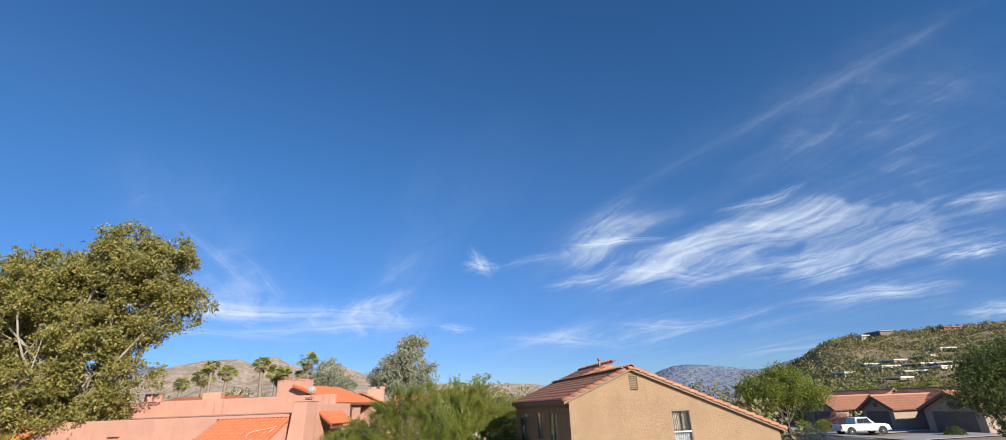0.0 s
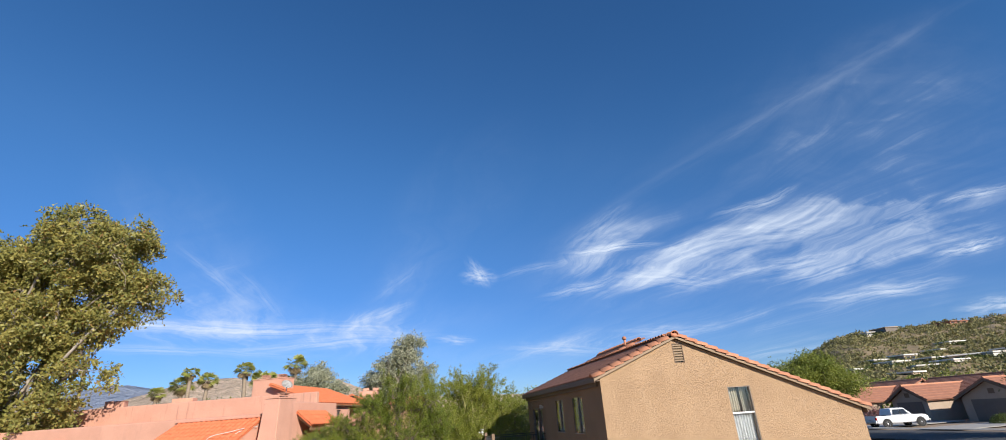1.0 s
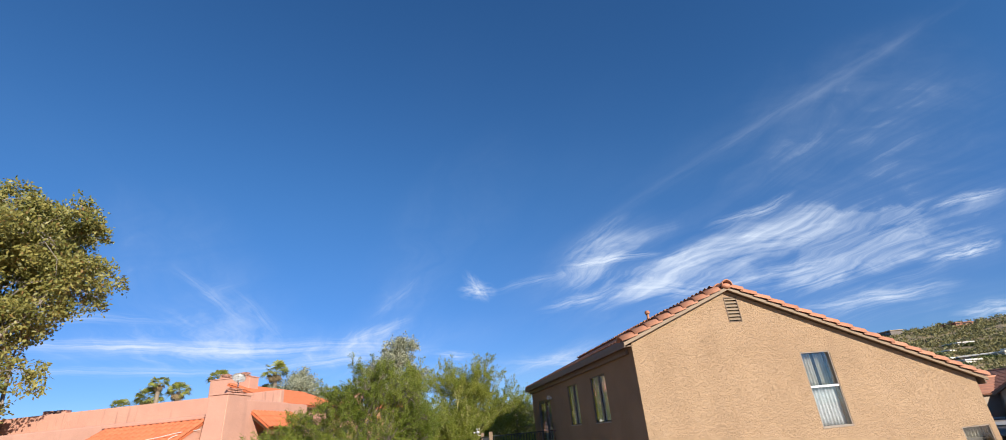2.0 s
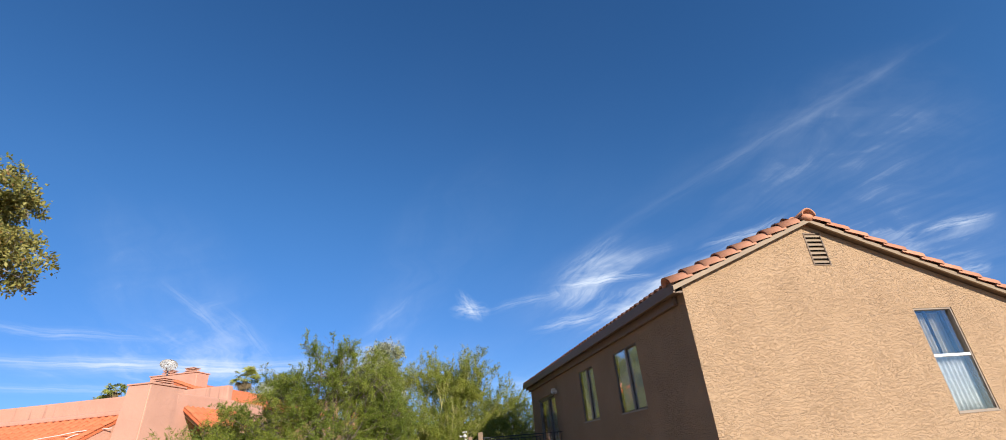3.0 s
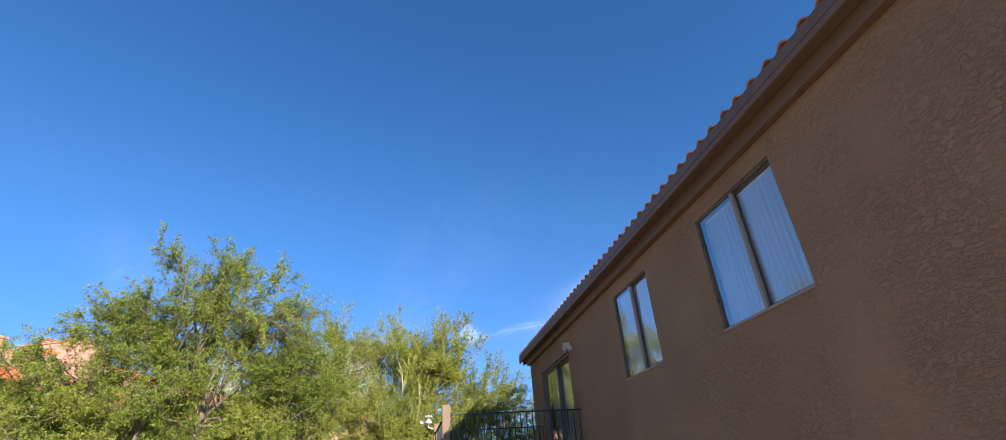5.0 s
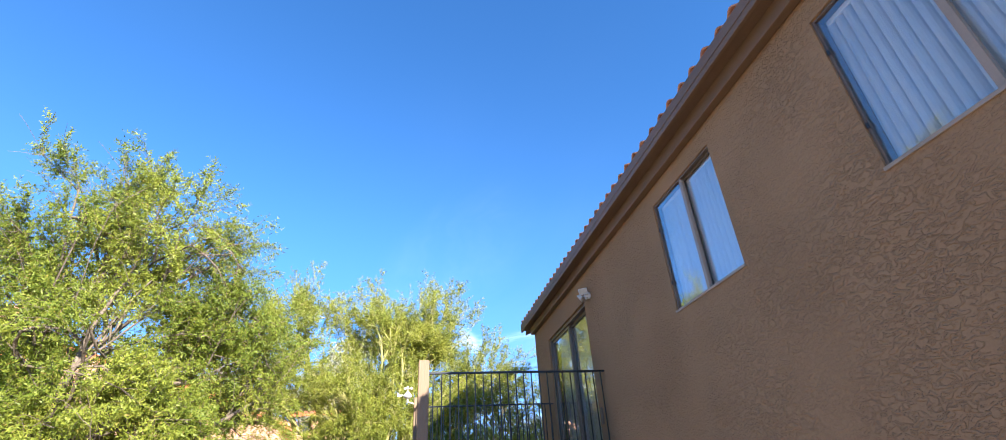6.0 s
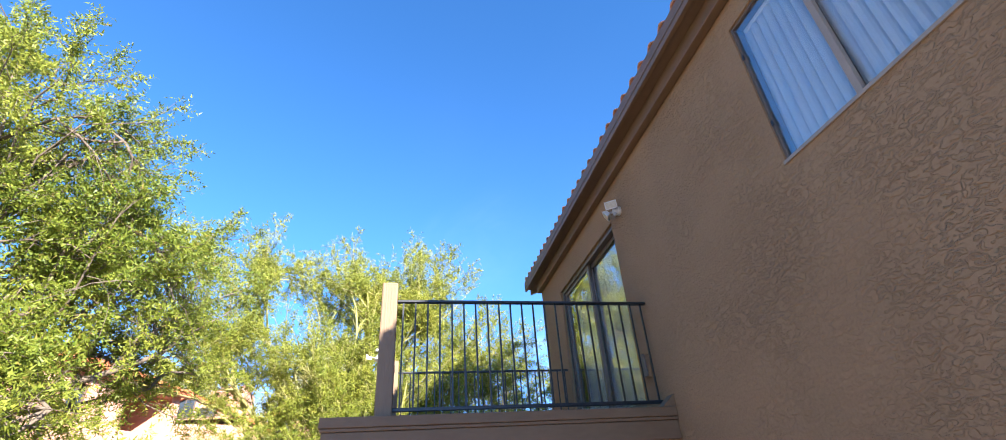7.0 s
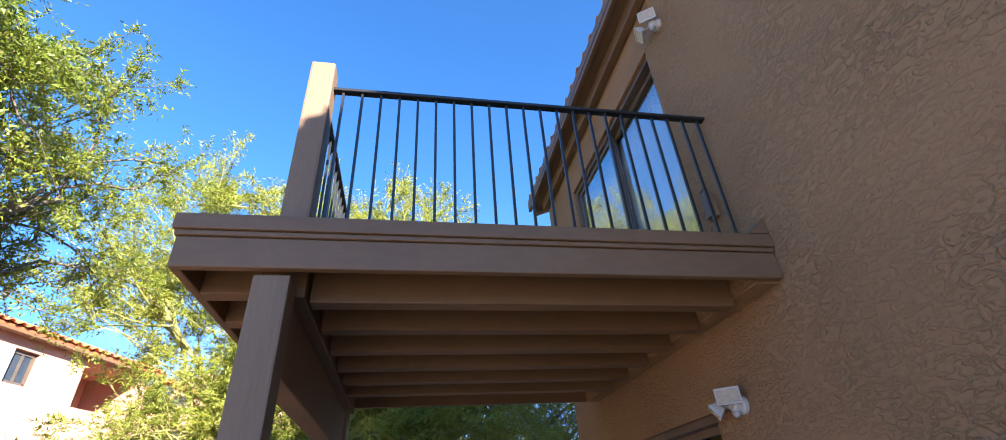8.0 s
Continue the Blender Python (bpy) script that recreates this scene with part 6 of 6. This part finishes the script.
def puffs(lobes, n, small, large, seed):
    """Rounded puffs of foliage set about the larger lobes of a crown."""
    rng = np.random.default_rng(seed)
    lobes = np.array(lobes, float)
    w = lobes[:, 3] * lobes[:, 4] * lobes[:, 5]
    out = []
    for k in range(n * 6):
        lb = lobes[rng.choice(len(lobes), p=w / w.sum())]
        d = rng.normal(size=3)
        d /= np.linalg.norm(d)
        c = lb[:3] + lb[3:] * d * rng.uniform(0.45, 0.85)
        if all(np.linalg.norm(c - o[:3]) > small * 1.15 for o in out):
            r = rng.uniform(small, large)
            out.append(np.array([*c, r, r, r * 0.8]))
        if len(out) == n:
            break
    return out


# mesquite beside the apartments
tree("mesquite_tree", "feathery green mesquite tree with bare twigs", (-6.9, 8.3, 0), (-6.75, 8.1, 2.6),
     [(-6.9, 7.9, 5.65, 0.9, 1.0, 0.95), (-6.0, 7.8, 5.7, 0.9, 1.0, 0.95), (-5.3, 8.0, 5.35, 0.8, 1.0, 1.0), (-7.7, 8.1, 5.2, 0.9, 1.1, 0.95), (-4.9, 8.5, 4.5, 0.8, 0.9, 0.8), (-8.6, 8.3, 4.4, 1.0, 1.2, 0.9), (-9.5, 8.0, 3.9, 1.2, 1.3, 0.9), (-6.0, 7.5, 4.1, 1.2, 1.1, 0.8), (-7.4, 7.6, 3.6, 1.2, 1.2, 0.8),
      (-5.6, 7.7, 3.2, 0.9, 0.9, 0.7), (-6.7, 7.4, 2.7, 1.2, 0.9, 0.8), (-4.9, 7.9, 2.9, 0.6, 0.7, 0.6), (-5.4, 7.6, 2.4, 0.8, 0.7, 0.6), (-8.3, 7.7, 3.1, 1.2, 1.0, 0.9), (-9.3, 7.5, 2.8, 1.1, 1.0, 0.8), (-4.9, 9.8, 3.8, 0.6, 0.8, 0.7), (-4.7, 9.7, 4.7, 0.6, 0.8, 0.6)],
     62, 12, 0.44, 20, (0.12, 6), (0.040, 0.016), 0.07, BARK, LEAF_MESQUITE, 3, up=0.28, sub=7, bare=0.12, clumps=(0, 0.1, 1), fine=True, along=0.72, reach=(0.45, 1.05), wander=0.10)
# palo verde behind the balcony
tree("palo_verde_tree", "yellow-green palo verde with upswept slender branches", (-3.5, 13.6, 0), (-3.45, 13.6, 1.3),
     [(-3.3, 13.5, 6.0, 1.1, 1.2, 1.2), (-4.9, 13.0, 6.0, 1.0, 1.1, 1.3), (-1.9, 13.9, 6.0, 1.1, 1.2, 1.2), (-0.5, 14.2, 4.9, 1.1, 1.1, 1.1), (-5.7, 12.8, 4.7, 0.9, 1.1, 1.2), (-3.9, 13.2, 4.2, 1.4, 1.2, 1.1), (-2.0, 13.4, 4.2, 1.6, 1.3, 1.1), (-4.6, 13.0, 2.7, 1.4, 1.2, 0.9), (-2.6, 13.4, 2.6, 1.6, 1.2, 0.9), (-1.6, 13.4, 2.9, 1.4, 1.1, 0.7), (-0.5, 13.8, 3.1, 1.1, 1.0, 0.7)],
     46, 12, 0.56, 15, (0.13, 6), (0.052, 0.018), 0.08, BARK_GREEN, LEAF_PALO, 5, up=0.7, wander=0.05, sub=8, clumps=(0, 0.1, 1), fine=True, along=0.8, reach=(0.45, 1.06), droop=0.1)
tree("ironwood_tree", "green ironwood tree behind the balcony", (0.2, 17.0, 0), (0.2, 17.0, 1.5),
     [(0.2, 16.8, 4.4, 2.0, 1.8, 1.5), (1.8, 17.2, 4.0, 2.0, 1.8, 1.4), (-1.6, 16.8, 3.6, 1.9, 1.7, 1.4), (0.3, 16.0, 2.6, 2.6, 1.6, 1.2)],
     13, 7, 0.7, 18, (0.12, 4), (0.065, 0.026), 0.12, BARK, LEAF_BUSH, 7, up=0.3, sub=6, clumps=(200, 0.35, 40))
tree("mesquite_tree", "low green mesquite bush by the salmon wall", (-10.2, 11.6, 0), (-10.1, 11.6, 1.2),
     [(-10.2, 11.6, 3.2, 1.8, 1.6, 1.3), (-8.9, 11.0, 3.0, 1.6, 1.5, 1.3)],
     9, 7, 0.7, 18, (0.10, 4), (0.055, 0.022), 0.09, BARK, LEAF_MESQUITE, 8, up=0.3, sub=6, clumps=(160, 0.32, 46))
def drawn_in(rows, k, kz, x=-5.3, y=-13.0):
    """Crown lobes or places, scaled towards the camera's path to fit its view."""
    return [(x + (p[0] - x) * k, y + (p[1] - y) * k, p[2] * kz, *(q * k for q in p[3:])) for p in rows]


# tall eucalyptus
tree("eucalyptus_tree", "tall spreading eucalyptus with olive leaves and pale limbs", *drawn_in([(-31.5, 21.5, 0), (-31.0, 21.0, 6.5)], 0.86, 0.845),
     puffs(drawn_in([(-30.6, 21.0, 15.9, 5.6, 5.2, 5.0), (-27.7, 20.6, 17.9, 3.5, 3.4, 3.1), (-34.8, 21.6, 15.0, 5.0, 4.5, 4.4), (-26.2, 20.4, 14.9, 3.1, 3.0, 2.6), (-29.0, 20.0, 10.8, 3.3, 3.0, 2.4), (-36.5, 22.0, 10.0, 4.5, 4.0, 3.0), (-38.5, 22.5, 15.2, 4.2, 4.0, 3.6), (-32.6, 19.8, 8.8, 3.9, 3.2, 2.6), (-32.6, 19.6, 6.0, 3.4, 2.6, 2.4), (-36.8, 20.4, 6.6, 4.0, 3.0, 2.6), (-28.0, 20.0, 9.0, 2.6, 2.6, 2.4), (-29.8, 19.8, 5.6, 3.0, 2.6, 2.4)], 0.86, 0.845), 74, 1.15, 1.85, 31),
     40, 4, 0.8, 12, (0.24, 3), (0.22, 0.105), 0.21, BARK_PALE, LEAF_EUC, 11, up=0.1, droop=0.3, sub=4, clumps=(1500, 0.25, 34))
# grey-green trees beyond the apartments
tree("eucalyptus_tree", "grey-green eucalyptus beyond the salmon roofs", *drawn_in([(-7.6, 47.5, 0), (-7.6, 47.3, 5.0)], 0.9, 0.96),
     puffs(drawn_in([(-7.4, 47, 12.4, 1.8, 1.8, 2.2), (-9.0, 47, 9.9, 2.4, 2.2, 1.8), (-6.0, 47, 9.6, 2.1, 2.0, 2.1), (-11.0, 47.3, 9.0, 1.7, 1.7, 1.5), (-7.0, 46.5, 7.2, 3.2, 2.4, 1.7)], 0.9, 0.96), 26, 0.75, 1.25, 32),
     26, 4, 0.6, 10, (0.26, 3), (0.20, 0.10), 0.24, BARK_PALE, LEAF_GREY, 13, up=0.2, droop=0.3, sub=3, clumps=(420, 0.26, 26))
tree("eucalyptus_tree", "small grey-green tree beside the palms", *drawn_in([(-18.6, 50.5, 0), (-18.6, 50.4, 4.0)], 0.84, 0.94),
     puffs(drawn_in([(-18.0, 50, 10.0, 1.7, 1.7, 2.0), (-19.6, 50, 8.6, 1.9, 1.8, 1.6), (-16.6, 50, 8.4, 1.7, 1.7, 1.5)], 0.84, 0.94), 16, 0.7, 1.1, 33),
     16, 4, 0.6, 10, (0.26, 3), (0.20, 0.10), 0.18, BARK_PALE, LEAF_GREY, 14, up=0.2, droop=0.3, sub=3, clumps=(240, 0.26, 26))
# trees by the street
tree("palo_verde_tree", "spreading green palo verde by the street", (30.4, 27.4, 0.9), (30.2, 27.2, 2.9),
     [(27.4, 26.5, 6.0, 1.9, 2.0, 1.5), (30.0, 26.5, 6.4, 2.1, 2.2, 1.6), (32.6, 26.8, 5.5, 1.9, 2.0, 1.1)],
     18, 6, 0.9, 14, (0.22, 3), (0.15, 0.07), 0.17, BARK, LEAF_BUSH, 17, up=0.3, sub=6, clumps=(300, 0.4, 34))
tree("mesquite_tree", "dense dark mesquite tree at the roadside", (37.5, 12.5, 0.95), (37.3, 12.4, 2.6),
     [(36.6, 12.0, 6.3, 2.3, 2.3, 2.2), (39.4, 12.4, 6.6, 2.6, 2.4, 2.4), (34.6, 12.0, 5.0, 1.5, 1.7, 1.3), (38.0, 11.6, 4.0, 2.4, 2.0, 1.6), (38.4, 11.4, 2.6, 2.6, 2.0, 1.2)],
     16, 6, 0.9, 14, (0.20, 3), (0.16, 0.08), 0.2, BARK, LEAF_DARK, 18, up=0.2, sub=6, clumps=(260, 0.45, 34))


def bush(label, at, r, h, mat, seed, name="shrub", n=900, leaf=(0.10, 0.05)):
    """A rounded shrub: short stems and leaves all over its crown."""
    rng = np.random.default_rng(seed)
    t = thing(name, label, "shrub", group="street shrubs")
    at = np.array(at, float)
    d = rng.normal(size=(n, 3))
    d /= np.linalg.norm(d, axis=1)[:, None]
    d[:, 2] = np.abs(d[:, 2])
    wob = np.array([1 + 0.22 * noise.noise(Vector(q) * 2.3 + Vector((seed, 0, 0))) for q in d])
    p = at + d * np.array([r, r, h]) * (wob * rng.uniform(0.65, 1.0, n))[:, None]
    v, f = sprays(rng, p, d + rng.normal(0, 0.5, (n, 3)), np.full(n, 0.12), 4, leaf[0], leaf[1], 0.1)
    stems = [(curve(rng, at, at + d[k] * np.array([r, r, h]) * 0.8, 4, 0.05), np.linspace(0.02, 0.008, 4)) for k in range(14)]
    v2, f2 = tubes(stems, 4)
    mesh_object("stems", v2, f2, BARK, t)
    mesh_object("leaves", v, f, mat, t)


SZ = STREET_Z
bush("rounded green clipped shrub beside the street", (42.6, 40.6, SZ), 1.05, 1.5, LEAF_BUSH, 21)
bush("rounded green clipped shrub by the truck", (44.4, 39.4, SZ), 1.05, 1.55, LEAF_BUSH, 22)
bush("red-leaved flowering bush behind the truck", (47.6, 40.2, SZ), 1.7, 2.3, LEAF_RED, 23, n=1500)
bush("pale grey-green desert bush", (31.6, 26.0, SZ), 1.3, 1.7, LEAF_GREY, 24)
bush("low grey-green bush at the wall foot", (26.0, 25.4, SZ), 1.2, 1.5, LEAF_GREY, 25)
bush("low dark bush on the verge", (47.5, 25.8, SZ), 0.9, 0.9, LEAF_DARK, 26)


def fan_palm(base, height, seed, crown=1.6):
    """A fan palm: ringed trunk, a ball of fan fronds, and a dry skirt below."""
    rng = np.random.default_rng(seed)
    t = thing("palm_tree", "tall fan palm with green crown and dry skirt", "palm tree", group="fan palms")
    base = np.array(base, float)
    top = base + np.array([rng.uniform(-0.5, 0.5), rng.uniform(-0.5, 0.5), height - crown])
    v, f = tubes([(curve(rng, base, top, 12, 0.01), np.linspace(0.26, 0.17, 12))], 10)
    mesh_object("trunk", v, f, PALM_BARK, t, smooth=True)
    for name, mat, n, lo, hi, long in (("crown", LEAF_PALM, 34, -0.25, 0.95, 1.0), ("dry_skirt", LEAF_DRY, 16, -0.95, -0.5, 0.7)):
        vs = []
        for _ in range(n):
            el = rng.uniform(lo, hi)
            az = rng.uniform(0, 2 * math.pi)
            c = math.sqrt(max(0.0, 1 - el * el))
            d = np.array([c * math.cos(az), c * math.sin(az), el])
            stalk = top + d * crown * 0.5 * long
            side = np.cross(d, (0, 0, 1.0))
            side /= np.linalg.norm(side) + 1e-9
            side = side * math.cos(rng.uniform(-0.6, 0.6)) + np.cross(d, side) * math.sin(rng.uniform(-0.6, 0.6))
            vs.append([top, top + side * 0.02, stalk + side * 0.02, stalk])
            for k in range(11):
                a = (k / 10 - 0.5) * 2.3
                out = d * math.cos(a) + side * math.sin(a)
                tip = stalk + out * crown * 0.62 * long * rng.uniform(0.85, 1.1) + np.array([0, 0, -0.16 * crown])
                wide = (side * math.cos(a) - d * math.sin(a)) * 0.035 * crown
                mid = stalk + out * crown * 0.36 * long
                vs.append([stalk, mid + wide, tip, mid - wide])
        v = np.array(vs).reshape(-1, 3)
        mesh_object(name, v, np.arange(len(v)).reshape(-1, 4), mat, t)


for n, (x, y, z) in enumerate([(-28.4, 40, 11.6), (-27.1, 40.5, 11.0), (-29.4, 41, 10.8), (-30.8, 40, 9.7), (-22.6, 40, 11.7), (-21.7, 41, 11.0), (-20.9, 40, 10.6), (-19.1, 41, 10.5), (-18.0, 39.5, 12.2), (-16.5, 42, 11.2)]):
    fan_palm((x, y, 0), z, 40 + n, 0.9 + 0.18 * (n % 3))


def thicket(name, label, spots, mat, seed, leaf, per=60):
    """Many far shrubs or low trees as one mass: spots are (x, y, z, radius, height)."""
    rng = np.random.default_rng(seed)
    at, way = [], []
    for x, y, z, r, h in spots:
        n = per
        d = rng.normal(size=(n, 3))
        d /= np.linalg.norm(d, axis=1)[:, None]
        d[:, 2] = np.abs(d[:, 2]) * 1.0 - 0.1
        lump = 1 + 0.3 * np.sin(d[:, 0] * 5 + x) * np.cos(d[:, 1] * 4 + y)
        at.append(np.array([x, y, z]) + d * np.array([r, r, h]) * (lump * rng.uniform(0.55, 1.0, n))[:, None])
        way.append(d)
    at, way = np.concatenate(at), np.concatenate(way)
    v, f = sprays(rng, at, way, np.full(len(at), leaf * 1.2), 3, leaf, leaf * 0.6, 0.1)
    return tagged(mesh_object(name, v, f, mat), label, "shrubs", kind="stuff")


rng = np.random.default_rng(77)
spots = []
for _ in range(2500):
    az, r = rng.uniform(36.5, 62), 150 + 270 * rng.random() ** 0.8
    a = radians(az)
    size = rng.uniform(0.6, 1.6)
    spots.append((-5.5 + r * math.sin(a), -20 + r * math.cos(a), slope_height(az, r) - 0.2, size, size * 0.9))
thicket("hill_scrub", "scattered desert scrub on the hill", spots, LEAF_DESERT, 78, 1.0, per=12)
spots = []
for _ in range(120):
    az, r = rng.uniform(37, 60), rng.uniform(85, 200)
    a = radians(az)
    size = rng.uniform(2.2, 4.2)
    spots.append((-5.5 + r * math.sin(a), -20 + r * math.cos(a), max(slope_height(az, r), 0.6), size * 1.2, size))
thicket("far_trees", "green trees among the houses below the hill", spots, LEAF_BUSH, 79, 0.6, per=120)
spots = []
for _ in range(60):
    az, r = rng.uniform(10, 36), rng.uniform(50, 120)
    a = radians(az)
    size = rng.uniform(2.0, 3.4)
    spots.append((-5.5 + r * math.sin(a), -20 + r * math.cos(a), 0.5, size * 1.3, size * 0.8 + r * 0.055))
thicket("far_woods", "low green desert trees behind the houses", spots, LEAF_DESERT, 80, 0.45, per=170)
spots = []
for _ in range(90):
    az, r = rng.uniform(-40, 10), rng.uniform(75, 130)
    a = radians(az)
    size = rng.uniform(2.2, 4.0)
    spots.append((-5.5 + r * math.sin(a), -20 + r * math.cos(a), 0.0, size * 1.4, size * 0.8 + r * 0.06))
thicket("far_woods", "low green desert trees beyond the apartments", spots, LEAF_DESERT, 81, 0.5, per=130)
spots = []
for az, el, w, h in HILL_HOUSES:
    for k in range(5):
        az2 = az + rng.uniform(-0.9, 0.9)
        r = slope_distance(az, el) - rng.uniform(5, 14)
        a = radians(az2)
        size = rng.uniform(1.2, 2.4)
        spots.append((-5.5 + r * math.sin(a), -20 + r * math.cos(a), slope_height(az2, r) - 0.4, size * 1.3, size))
thicket("hill_garden_trees", "dark green garden trees round the hill houses", spots, LEAF_DARK, 83, 0.5, per=120)
thicket("garden_trees", "green trees between the salmon roofs", [(-29.0, 48, 4.5, 3.5, 4.2), (-26.5, 49, 4.5, 2.5, 3.6), (-14.6, 49, 3.5, 2.4, 4.2), (-2.0, 46, 3.5, 3.0, 4.6), (0.6, 44, 3.5, 2.0, 4.9), (3.5, 46, 3.0, 3.2, 5.0), (6.5, 45, 3.0, 3.2, 4.4)], LEAF_BUSH, 82, 0.30, per=700)
